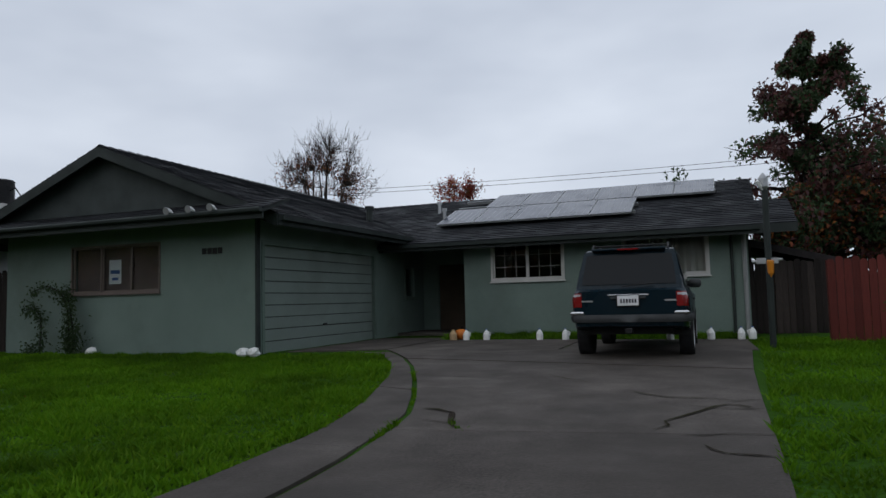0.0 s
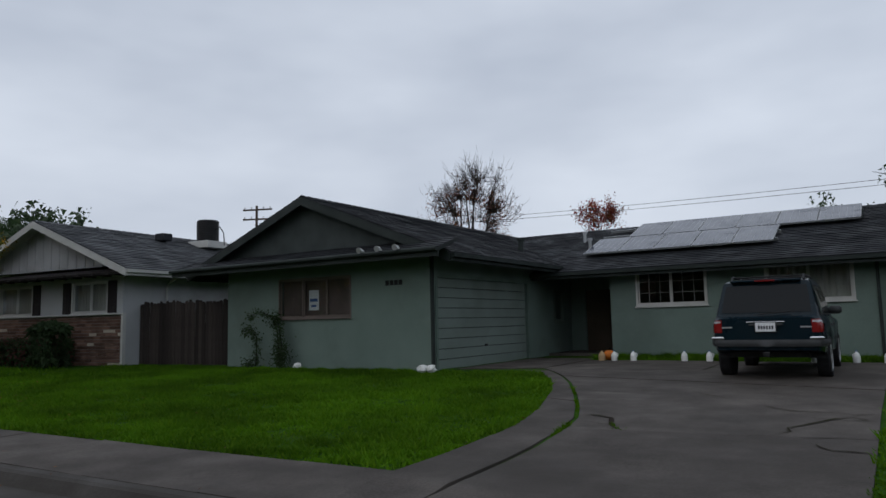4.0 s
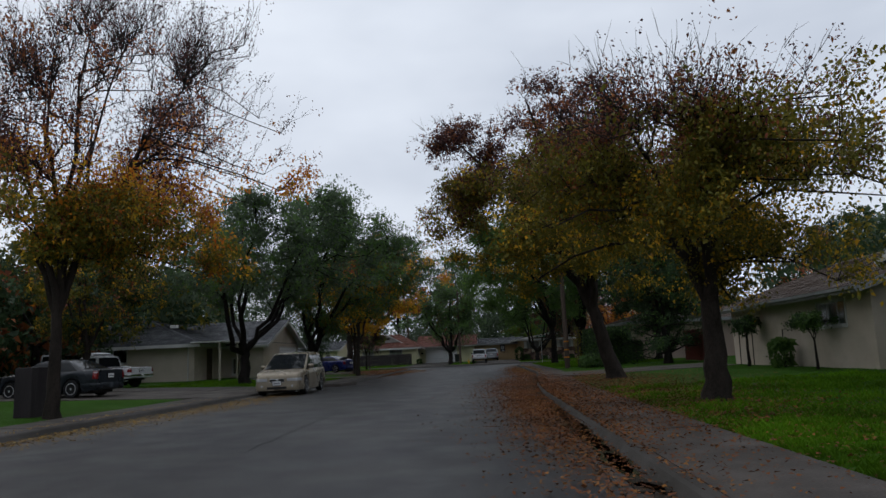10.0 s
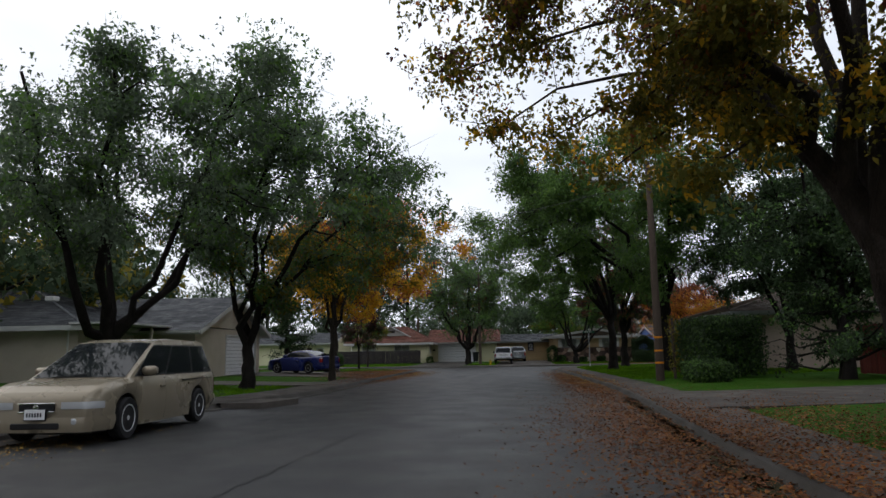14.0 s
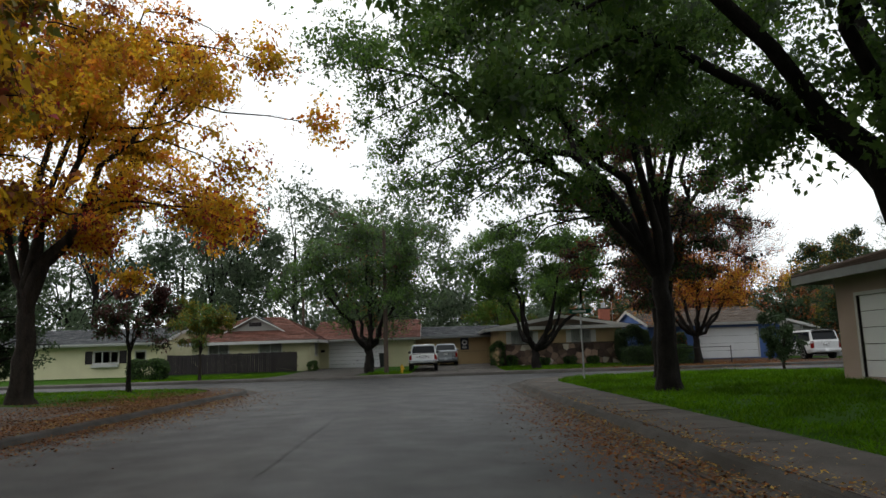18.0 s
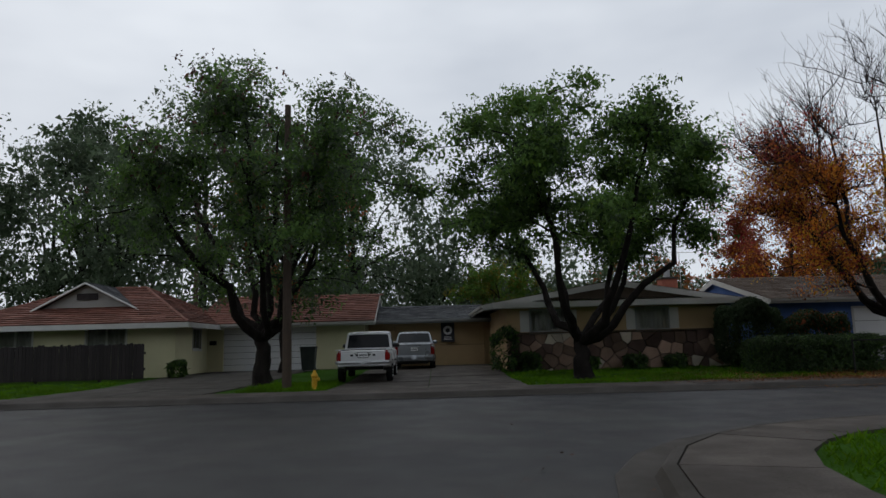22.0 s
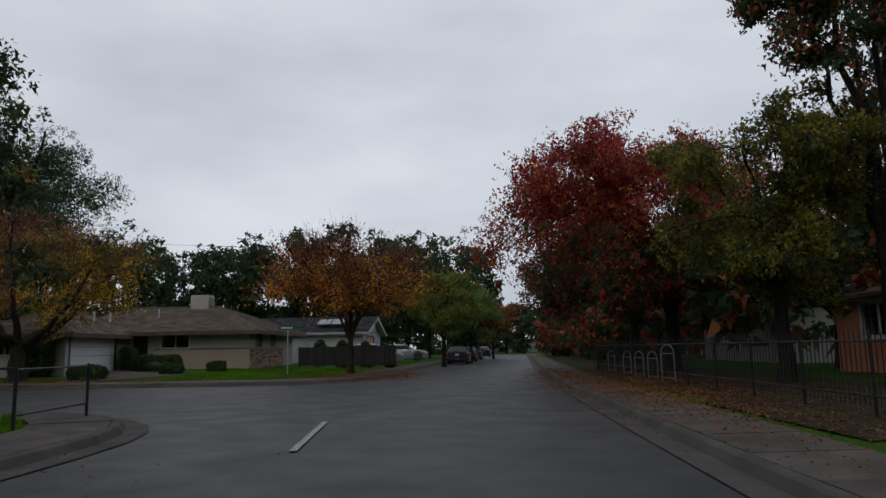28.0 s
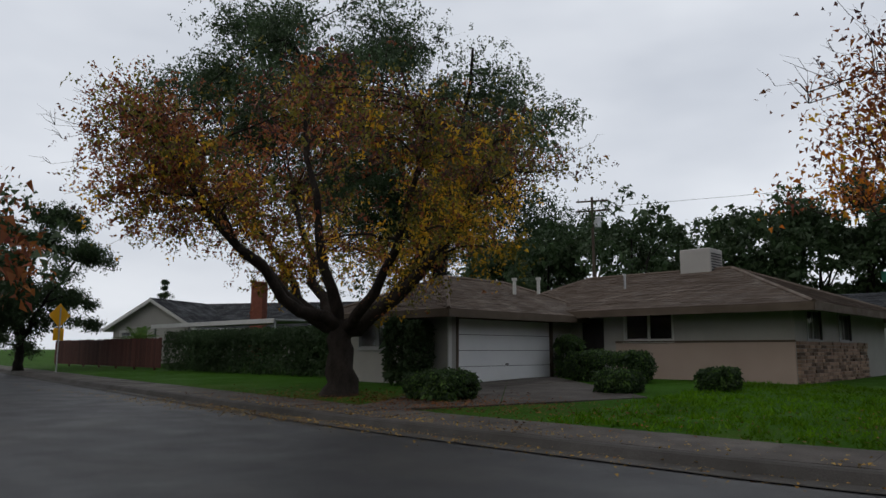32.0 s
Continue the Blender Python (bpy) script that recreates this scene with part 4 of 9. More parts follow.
ed = part("front_door", Shape().box(wx1 + 0.5, 8.28, 0.0, wx1 + 1.42, 8.32, 2.05, e=0.005), BROWN_TRIM, green, "dark brown front door in a shaded porch")
part("door_knob", Shape().lathe([(0.01, 0), (0.03, 0.02), (0.03, 0.05), (0.01, 0.06)], 10, pose(wx1 + 1.34, 8.28, 1.0, 90)), CHROME, ed)
for z in (0.25, 1.15):
    part("door_panel", Shape().box(wx1 + 0.62, 8.265, z, wx1 + 1.30, 8.279, z + 0.7, e=0.006), BROWN_TRIM, ed)
# Added panel; its dark colour stands in for the porch shade beside the door.
part("screen_panel", Shape().box(wx1 + 0.03, 8.26, 0.0, wx1 + 0.49, 8.31, 2.05, e=0.005), DARK_WOOD, green, "dark panel standing in for shade beside the front door")
part("porch_step", Shape().box(wx1 + 0.02, 6.3, -0.2, mx0 - 0.02, 8.2, 0.12, e=0.01), CONCRETE, green)
gable_roof(green, I4, -3.0, mx1 - 0.2, my0, my1, 2.70, 4.12, SHINGLE_DARK, DARK_TRIM, 0.62, 0.42, gable_mat=GREEN_TRIM, label="charcoal shingle main roof")
part("downpipe", Shape().tube([(mx1 - 0.35, my0 - 0.06, 2.5), (mx1 - 0.35, my0 - 0.06, 0.1)], 0.035, 8), DARK_TRIM, green)
part("downpipe", Shape().tube([(mx1 - 0.08, my0 - 0.06, 2.5), (mx1 - 0.08, my0 - 0.06, 0.1)], 0.05, 8), GREY_TRIM, green)
side_roof = part("side_roof", Shape().quad((8.9, 5.30, 2.40), (9.78, 5.30, 2.40), (9.78, 7.4, 3.17), (8.9, 7.4, 3.17), 0.07), DARK_TRIM, green)
sp = Shape()
roof_plane(sp, (8.9, 5.28, 2.475), (9.8, 5.28, 2.475), (9.8, 7.4, 3.25), (8.9, 7.4, 3.25), rng=random.Random(5))
tagged(part("shingles", sp, SHINGLE_DARK, side_roof), kind="stuff")
part("fascia_board", Shape().box(8.9, 5.25, 2.28, 9.79, 5.285, 2.47), DARK_TRIM, side_roof)
part("barge_board", Shape().quad((9.785, 5.28, 2.28), (9.785, 7.4, 3.05), (9.785, 7.4, 3.24), (9.785, 5.28, 2.47), 0.03), DARK_TRIM, side_roof)
vent_pipe(green, 0.35, 8.4, 3.45, 0.45)
vent_pipe(green, 0.9, 7.4, 3.2, 0.35)
vent_pipe(green, -0.9, 6.2, 3.3, 0.30, 0.09, DARK_TRIM)
# solar array on the street slope of the main roof
slope = (4.12 - 2.70) / ((my1 - my0) / 2)
tilt = math.degrees(math.atan(slope))
rack = thing("solar_array", pose(-9.6, 10.95, gz1, 0, 0, -2.7), "two rows of solar panels on a charcoal roof", "solar panel")
y_at = lambda d: my0 + d * math.cos(math.atan(slope))
z_at = lambda d: 2.70 + 0.10 + d * math.sin(math.atan(slope))
pw, ph = 1.02, 1.62
for row, (d0, first, num) in enumerate(((0.55, 1.05, 5), (2.22, 1.95, 6))):
    for k in range(num):
        tf = pose(first + k * (pw + 0.02), y_at(d0), z_at(d0), tilt, 0, 0)
        pan = part("solar_panel", Shape(tf).box(0, 0, 0.03, pw, ph, 0.075), STEEL, rack)
        part("cell_sheet", Shape(tf).box(0.02, 0.02, 0.0755, pw - 0.02, ph - 0.02, 0.079), SOLAR, pan)
        for c in range(1, 6):
            part("cell_line", Shape(tf).box(pw * c / 6 - 0.003, 0.03, 0.0792, pw * c / 6 + 0.003, ph - 0.03, 0.080), STEEL, pan)
for d in (0.9, 1.7, 2.6, 3.4):
    part("rail", Shape(pose(1.0, y_at(d), z_at(d), tilt, 0, 0)).box(0, 0, -0.06, 7.2 if d > 2 else 5.3, 0.04, 0.028), STEEL, rack)

# --- white house with brick -------------------------------------------------------
white = thing("house", pose(-20.6, 10.75, 0.36, 0, 0, 3.0), "white stucco house with brick wainscot and grey shingles", "house")
hw = 7.4
o1, o2 = (hw - 2.35, hw - 0.72, 1.66, 2.56), (hw - 6.2, hw - 4.45, 1.66, 2.56)
box_walls(white, -hw, 0, 0, 13, 2.95, WHITE_STUCCO, {"s": [o1, o2]})
for o in (o1, o2):
    window(white, side(-hw, 0, 0), *o, WHITE_TRIM, 2, None, trim=0.05, curtain=True)
    shutter(white, side(-hw, 0, 0), o[0] - 0.46, o[0] - 0.08, o[2] - 0.05, o[3] + 0.05, DARK_WOOD)
    shutter(white, side(-hw, 0, 0), o[1] + 0.08, o[1] + 0.46, o[2] - 0.05, o[3] + 0.05, DARK_WOOD)
masonry(white, side(-hw, 0, 0), 0.02, hw, -0.1, 1.54, 0.36, 0.10, BRICK, 0.07, 4, ragged=0.6, limit=300, mats=[BRICK, BRICK, BRICK, BRICK, BRICK, BRICK, BRICK, BRICK, PALE_STONE])
part("brick_cap", Shape().box(-hw - 0.02, -0.12, 1.545, 0.02, -0.003, 1.60, e=0.01), WHITE_TRIM, white)
part("corner_board", Shape().box(-0.002, -0.05, -0.2, 0.09, 0.06, 1.60), WHITE_TRIM, white)
gable_roof(white, I4, -7.75, 0.35, 0.0, 13, 3.06, 4.66, SHINGLE_GREY, WHITE_TRIM, 0.45, 0.55, axis="y", course=0.2, thick=0.035, gable_mat=WHITE_STUCCO, battens=0.42, label="thick grey shake roof with white barge boards")
wp = part("skirt_roof", Shape().quad((-7.9, -0.60, 2.80), (0.5, -0.60, 2.80), (0.5, 0.02, 2.98), (-7.9, 0.02, 2.98), 0.07), DARK_WOOD, white)
for k in range(12):
    part("rafter_end", Shape().box(-7.6 + k * 0.7, -0.68, 2.72, -7.52 + k * 0.7, -0.02, 2.80), DARK_WOOD, wp)
part("downpipe", Shape().tube([(0.52, 1.6, 2.72), (0.25, 1.6, 2.6), (0.06, 1.6, 2.45), (0.06, 1.6, 0.2)], 0.04, 8), WHITE_TRIM, white)
cooler(white, -2.58, 5.88, 4.50, 0.85, 0.85, 0.85, BLACK, True)
part("roof_vent", Shape().box(-2.9, 3.6, 4.35, -2.45, 4.0, 4.62, e=0.02), SHINGLE_DARK, white)

# --- tan bungalow ----------------------------------------------------------------
tanh = thing("house", pose(-42.0, 10.4, 0.36), "tan stucco bungalow with small white windows", "house")
ow = (8.2, 10.0, 1.3, 2.05)
box_walls(tanh, 0, 0, 11.5, 10, 2.5, BEIGE_STUCCO, {"s": [ow]})
window(tanh, side(0, 0, 0), *ow, WHITE_TRIM, 3)
gable_roof(tanh, I4, 0, 11.5, 0, 10, 2.55, 4.2, SHINGLE_BROWN, GREY_TRIM, 0.6, 0.5, gable_mat=BEIGE_STUCCO, label="brown shingle roof")
for k, (x, hgt) in enumerate(((0.9, 0.7), (2.4, 0.9), (5.4, 0.8))):
    part("wall_vine_support", Shape().tube([(x, -0.1, -0.2), (x + 0.05, -0.08, hgt + 0.5)], 0.02, 6), DARK_BARK, tanh)
# low house beyond it, seen past the hedge
lowh = thing("house", pose(-70.7, 9.9, 0.34), "grey-tan stucco house with a dark hip roof on the corner", "house")
box_walls(lowh, 0, 0, 9.4, 9.5, 2.85, ROSE_STUCCO, {"s": [(0.9, 2.2, 0.05, 2.1)], "w": [(3.0, 4.6, 1.1, 2.1)]})
garage_door(lowh, side(0, 0, 0), 0.9, 2.2, 0.05, 2.1, WHITE_DOOR, 5, WHITE_TRIM, "narrow white side door", False)
window(lowh, side(0, 9.32, 270), 3.0, 4.6, 1.1, 2.1)
hip_roof(lowh, I4, 0, 9.4, 0, 9.5, 2.95, 4.3, SHINGLE_BROWN, GREY_TRIM, 0.75, label="dark hip roof with wide eaves")

# --- far side of the first street --------------------------------------------
eh = thing("house", pose(-67.0, -33.5, 0.34), "beige stucco house with a long grey roof", "house")
ew = (7.4, 9.3, 1.35, 2.3)
box_walls(eh, 0, 0, 12.3, 14.0, 2.5, BEIGE_STUCCO, {"e": [ew], "n": [(2.0, 3.1, 0.0, 2.1)]})
window(eh, side(12.3, 0.18, 90), *ew, WHITE_TRIM, 2, label="white sliding window over the side yard")
part("front_door", Shape().box(9.2, 13.9, 0.0, 10.3, 13.95, 2.1, e=0.005), BROWN_TRIM, eh)
hip_roof(eh, I4, 0, 12.3, 0, 14.0, 2.55, 4.45, SHINGLE_GREY, WHITE_TRIM, 0.55, along="y", label="long grey shingle hip roof")
part("porch_roof", Shape().box(3.0, 14.0, 2.42, 13.0, 16.0, 2.50), WHITE_TRIM, eh)
for k in range(4):
    part("porch_post", Shape().box(3.4 + k * 3.1, 15.8, -0.2, 3.5 + k * 3.1, 15.9, 2.42), BEIGE_STUCCO, eh)
part("downpipe", Shape().tube([(12.36, 13.6, 2.4), (12.36, 13.6, 0.0)], 0.04, 8), WHITE_TRIM, eh)
part("antenna_dish", Shape().box(11.6, 12.2, 3.5, 12.0, 12.6, 3.7, e=0.02), WHITE_TRIM, eh)
fh = thing("house", pose(-68.2, -27.0, 0.32), "beige stucco house with a white louvred garage door", "house")
fd = (0.6, 5.2, 0.0, 2.12)
box_walls(fh, 0, 0, 9.0, 10.6, 2.45, BEIGE_STUCCO, {"n": [(9.0 - fd[1], 9.0 - fd[0], 0.0, 2.12)], "e": [(8.2, 9.2, 0.3, 1.4)]})
garage_door(fh, side(9.0, 10.6, 180), 9.0 - fd[1] + 0.06, 9.0 - fd[0] - 0.06, 0.0, 2.1, WHITE_DOOR, 11, WHITE_TRIM, "off-white garage door with many narrow boards")
window(fh, side(9.0, 0.18, 90), 8.2, 9.2, 0.3, 1.4)
gable_roof(fh, I4, 0, 9.0, 0, 10.6, 2.5, 4.2, SHINGLE_GREY, WHITE_TRIM, 0.55, 0.5, axis="y", gable_mat=BEIGE_STUCCO, label="grey shingle roof")
gh = thing("house", pose(-35.5, -31.0, 0.34), "tan house with a white garage door behind parked cars", "house")
box_walls(gh, 0, 0, 12.0, 10.0, 2.5, BEIGE_STUCCO, {"n": [(1.0, 5.6, 0.0, 2.12)]})
garage_door(gh, side(12.0, 10.0, 180), 1.06, 5.54, 0.0, 2.1, WHITE_DOOR, 8, WHITE_TRIM, "white sectional garage door")
hip_roof(gh, I4, 0, 12.0, 0, 10.0, 2.55, 4.2, SHINGLE_GREY, WHITE_TRIM, 0.55, label="grey shingle hip roof")

# --- yellow house at the end ---------------------------------------------------
yl = thing("house", pose(-103.0, -9.9, 0.36, 0, 0, 0), "pale yellow stucco house with a red tile roof", "house")
yo = [(1.0, 2.4, 1.1, 2.05), (4.6, 6.2, 1.1, 2.05)]
box_walls(yl, -8.0, -8.4, 0, 0, 2.40, YELLOW_STUCCO, {"e": yo, "n": [(2.2, 3.3, 1.1, 2.0)]})
for o in yo:
    window(yl, side(0, -8.4 + 0.18, 90), *o, WHITE_TRIM, 2, curtain=True)
window(yl, side(0, 0, 180), 2.2, 3.3, 1.1, 2.0, WHITE_TRIM, 2)
hip_roof(yl, I4, -8.0, 0, -8.4, 0.0, 2.45, 4.0, TILE_RED, WHITE_TRIM, 0.75, course=0.30, thick=0.05, along="y", hip=(0.75, 0.75), label="ribbed red tile roof with white fascia")
gab = part("gablet", Shape().add([(-1.2, -6.25, 2.88), (-1.2, -2.15, 2.88), (-1.2, -4.2, 3.98), (-4.0, -4.2, 3.98), (-4.0, -6.25, 2.88), (-4.0, -2.15, 2.88)],
                                 [(0, 1, 2), (0, 2, 3, 4), (1, 5, 3, 2)]), GREY_STUCCO, yl, "grey front gablet with a dark vent")
for sg in (1, -1):
    part("gablet_roof", Shape().quad((-0.95, -4.2, 4.03), (-0.95, -4.2 + sg * 2.4, 2.76), (-4.0, -4.2 + sg * 2.4, 2.76), (-4.0, -4.2, 4.03), 0.05), SHINGLE_DARK, gab)
    part("barge_board", Shape().tube([(-0.93, -4.2 + sg * 2.42, 2.74), (-0.93, -4.2, 4.0)], 0.05, 4), WHITE_TRIM, gab)
part("gable_vent", Shape().box(-1.19, -4.65, 3.3, -1.15, -3.75, 3.58, e=0.01), DARK_WOOD, gab)
box_walls(yl, -12.0, 0.0, -4.3, 7.4, 2.35, YELLOW_STUCCO, {"e": [(0.5, 5.0, 0.0, 2.05)]})
garage_door(yl, side(-4.3, 0.18, 90), 0.56, 4.94, 0.0, 2.02, WHITE_DOOR, 7, YELLOW_STUCCO, "white garage door with wide boards")
gable_roof(yl, I4, -12.0, -4.3, 0.0, 7.4, 2.42, 3.75, TILE_RED, WHITE_TRIM, 0.6, 0.5, course=0.30, thick=0.05, axis="y", gable_mat=YELLOW_STUCCO, label="ribbed red tile garage roof")
part("mail_box", Shape().box(-4.28, 0.15, 1.25, -4.12, 0.45, 1.45, e=0.01), BLACK, yl)
board_fence(pose(-101.2, -19.4, 0.33, 0, 0, 90), 9.0, 1.36, DARK_WOOD, "low dark-stained board fence before a yellow house", dog=False, lean=0.0)
vent_pipe(yl, -6.0, 4.0, 3.7, 0.3, 0.05, RED_BRICK)
# pale house to its side
pl_h = thing("house", pose(-112, -36.5, 0.36), "pale yellow low house with shuttered windows", "house")
box_walls(pl_h, 0, 0, 10, 16.2, 2.4, YELLOW_STUCCO, {"e": [(11.5, 13.2, 0.95, 1.75), (14.4, 15.1, 1.1, 1.7)]})
window(pl_h, side(10, 0.18, 90), 11.5, 13.2, 0.95, 1.75, WHITE_TRIM, 3)
window(pl_h, side(10, 0.18, 90), 14.4, 15.1, 1.1, 1.7, WHITE_TRIM, 1)
shutter(pl_h, side(10, 0.18, 90), 10.9, 11.4, 0.9, 1.8, DARK_WOOD)
shutter(pl_h, side(10, 0.18, 90), 13.3, 13.8, 0.9, 1.8, DARK_WOOD)
part("window_box", Shape(side(10, 0.18, 90)).box(11.4, -0.25, 0.66, 13.3, -0.03, 0.84, e=0.01), WHITE_TRIM, pl_h)
gable_roof(pl_h, I4, 0, 10, 0, 16.2, 2.45, 3.5, SHINGLE_GREY, WHITE_TRIM, 0.7, 0.4, axis="y", gable_mat=YELLOW_STUCCO, label="low grey roof with white eaves")

# --- stone-front house ------------------------------------------------------------
st = thing("house", pose(-101.2, 3.6, 0.34), "tan house with a flagstone front and low gables", "house")
sw = [(0.75, 2.15, 1.42, 2.25), (4.95, 6.2, 1.42, 2.25)]
box_walls(st, -10.0, 0, 0, 8.7, 2.45, TAN_STUCCO, {"e": sw})
for o in sw:
    window(st, side(0, 0.18, 90), *o, GREY_TRIM, 2, curtain=True)
    part("white_panel", Shape(side(0, 0.18, 90)).box(o[0] - 0.42, -0.03, o[2], o[0] - 0.07, -0.004, o[3]), WHITE_TRIM, st)
    part("white_panel", Shape(side(0, 0.18, 90)).box(o[1] + 0.07, -0.03, o[2], o[1] + 0.42, -0.004, o[3]), WHITE_TRIM, st)
part("ledge", Shape().box(0.01, -0.05, 1.34, 0.16, 8.75, 1.40, e=0.01), BROWN_TRIM, st)
bed = part("stone_bed", Shape().box(0.002, -0.05, -0.3, 0.05, 8.75, 1.335), DARK_WOOD, st)
srng = random.Random(8)
sites = []
while len(sites) < 78:
    p = (srng.uniform(-0.05, 8.75), srng.uniform(-0.3, 1.33))
    if all(math.hypot(p[0] - q[0], p[1] - q[1]) > srng.uniform(0.22, 0.42) for q in sites):
        sites.append(p)
for cx, cz in sites:
    poly = [(-0.05, -0.3), (8.75, -0.3), (8.75, 1.33), (-0.05, 1.33)]
    for ox, oz in sites:
        if (ox, oz) == (cx, cz):
            continue
        nx_, nz_ = ox - cx, oz - cz
        lim = nx_ * (ox + cx) / 2 + nz_ * (oz + cz) / 2
        cut = []
        for a, b in zip(poly, poly[1:] + poly[:1]):
            da, db = nx_ * a[0] + nz_ * a[1] - lim, nx_ * b[0] + nz_ * b[1] - lim
            if da <= 0:
                cut.append(a)
            if (da < 0 < db) or (db < 0 < da):
                t_ = da / (da - db)
                cut.append((a[0] + (b[0] - a[0]) * t_, a[1] + (b[1] - a[1]) * t_))
        poly = cut
    if len(poly) < 3:
        continue
    gx, gz_ = sum(p[0] for p in poly) / len(poly), sum(p[1] for p in poly) / len(poly)
    pts = [(gx + (y - gx) * 0.97, gz_ + (z - gz_) * 0.97) for y, z in poly]
    d = srng.uniform(0.07, 0.13)
    v = [(0.045, y, z) for y, z in pts] + [(d, gx + (y - gx) * 0.93, gz_ + (z - gz_) * 0.93) for y, z in pts]
    n = len(pts)
    part("stone", Shape().add(v, [tuple(range(n, 2 * n))] + [(k, (k + 1) % n, n + (k + 1) % n, n + k) for k in range(n)]), srng.choice([PALE_STONE, FLAGSTONE, FLAGSTONE, FLAGSTONE, FLAGSTONE, DARK_STONE, DARK_STONE, DARK_STONE]), bed)
gable_roof(st, I4, -10, 0.0, 0, 8.7, 2.66, 3.36, SHINGLE_BROWN, WHITE_TRIM, 0.9, 0.2, axis="x", gable_mat=BROWN_TRIM, label="low brown gable roof with white barge boards")
part("front_fascia", Shape().box(0.0, -0.6, 2.34, 0.62, 9.3, 2.57), WHITE_TRIM, st)
masonry_ch = part("chimney", Shape().box(-9.6, 9.3, 0.0, -8.8, 10.1, 4.15), RED_BRICK, st, "red brick chimney")
part("chimney_cap", Shape().box(-9.66, 9.24, 4.15, -8.74, 10.16, 4.24, e=0.02), CONCRETE, masonry_ch)
part("flue", Shape().tube([(-9.2, 9.7, 4.24), (-9.2, 9.7, 4.66)], 0.17, 10), STEEL, masonry_ch)
an = part("antenna", Shape().tube([(-9.0, 10.35, 2.4), (-9.0, 10.35, 5.6)], 0.015, 6), STEEL, st)
part("antenna_boom", Shape().tube([(-9.0, 9.3, 5.55), (-9.0, 11.4, 5.55)], 0.012, 6), STEEL, an)
for k in range(6):
    part("antenna_rod", Shape().tube([(-9.3 + k * 0.03, 9.6 + k * 0.3, 5.56), (-8.7 - k * 0.03, 9.6 + k * 0.3, 5.56)], 0.007, 4), STEEL, an)
box_walls(st, -14, -6.0, -7.3, 0.0, 2.35, TAN_STUCCO, {"e": [(1.05, 5.6, 0.0, 2.05)]})
garage_door(st, side(-7.3, -6.0 + 0.18, 90), 1.11, 5.54, 0.0, 2.0, TAN_DOOR, 2, TAN_STUCCO, "plain tan garage door", False)
gable_roof(st, I4, -14, -7.3, -6.0, 0.3, 2.42, 3.1, SHINGLE_GREY, GREY_TRIM, 0.7, 0.5, axis="y", gable_mat=TAN_STUCCO, label="low grey garage roof")
# --- blue house ---------------------------------------------------------------
bl = thing("house", pose(-101.5, 14.2, 0.33), "dark blue stucco house with a white garage door", "house")
box_walls(bl, -9.5, 0, 0, 9.35, 2.5, BLUE_STUCCO, {"e": [(3.2, 7.6, 0.0, 2.08)]})
garage_door(bl, side(0, 0.18, 90), 3.26, 7.54, 0.0, 2.05, WHITE_DOOR, 4, WHITE_TRIM, "white garage door with a white frame")
gable_roof(bl, I4, -9.5, 0, 0, 9.35, 2.62, 3.75, SHINGLE_BROWN, WHITE_TRIM, 0.5, 0.2, axis="y", gable_mat=BLUE_STUCCO, label="brown shingle roof with white gutter")
part("side_porch", Shape().box(-4.0, 9.2, 2.1, -0.3, 11.4, 2.2), GREY_TRIM, bl)
part("porch_post", Shape().box(-0.45, 11.2, -0.2, -0.35, 11.3, 2.1), GREY_TRIM, bl)
ch2 = part("chimney", Shape().box(-8.6, 9.3, -0.2, -7.9, 10.0, 3.9), RED_BRICK, bl, "red brick chimney")
part("chimney_cap", Shape().box(-8.66, 9.24, 3.9, -7.84, 10.06, 3.98, e=0.02), CONCRETE, ch2)
# low house past the blue one, on the side street
lo2 = thing("house", pose(-121, 24.5, 0.36), "low grey house behind the driveway", "house")
box_walls(lo2, 0, 0, 9, 7, 2.3, GREY_STUCCO, {"e": [(1.0, 2.4, 1.0, 1.9)]})
gable_roof(lo2, I4, 0, 9, 0, 7, 2.35, 3.3, SHINGLE_GREY, WHITE_TRIM, 0.5, 0.4, gable_mat=GREY_STUCCO)

# --- corner house beyond the side street --------------------------------------
dh = thing("house", pose(-106.7, 49.75, 0.30), "cream and rose stucco corner house with a brown roof", "house")
box_walls(dh, -4.35, 0, 0, 6.3, 2.3, GREY_STUCCO, {"e": [(0.2, 4.85, 0.0, 1.9)], "s": [(0.45, 2.1, 1.03, 1.8)]})
garage_door(dh, side(0, 0.18, 90), 0.26, 4.79, 0.0, 1.85, WHITE_DOOR, 4, BROWN_TRIM, "smooth white garage door with a brown frame")
window(dh, side(-4.35, 0, 0), 0.45, 2.1, 1.03, 1.8, GREY_TRIM, 2)
part("corner_board", Shape().box(0.002, -0.02, -0.2, 0.05, 0.12, 2.25), WHITE_TRIM, dh)
dy = 6.15
do = [(2.1, 3.7, 1.27, 2.08)]
box_walls(dh, 0.0, dy, 7.25, dy + 10, 2.35, GREY_STUCCO, {"s": do + [(0.4, 1.3, 0.0, 2.0)], "e": [(0.9, 2.2, 1.25, 2.1), (4.0, 5.3, 1.25, 2.1)]})
window(dh, side(0, dy, 0), *do[0], WHITE_TRIM, 2, label="white sliding window over the hedge")
part("front_door", Shape().box(0.4, dy + 0.12, 0.0, 1.3, dy + 0.16, 2.0), DARK_WOOD, dh, "dark recessed front door")
for o in ((0.9, 2.2), (4.0, 5.3)):
    window(dh, side(7.25, dy + 0.18, 90), o[0], o[1], 1.25, 2.1, GREY_TRIM, 2)
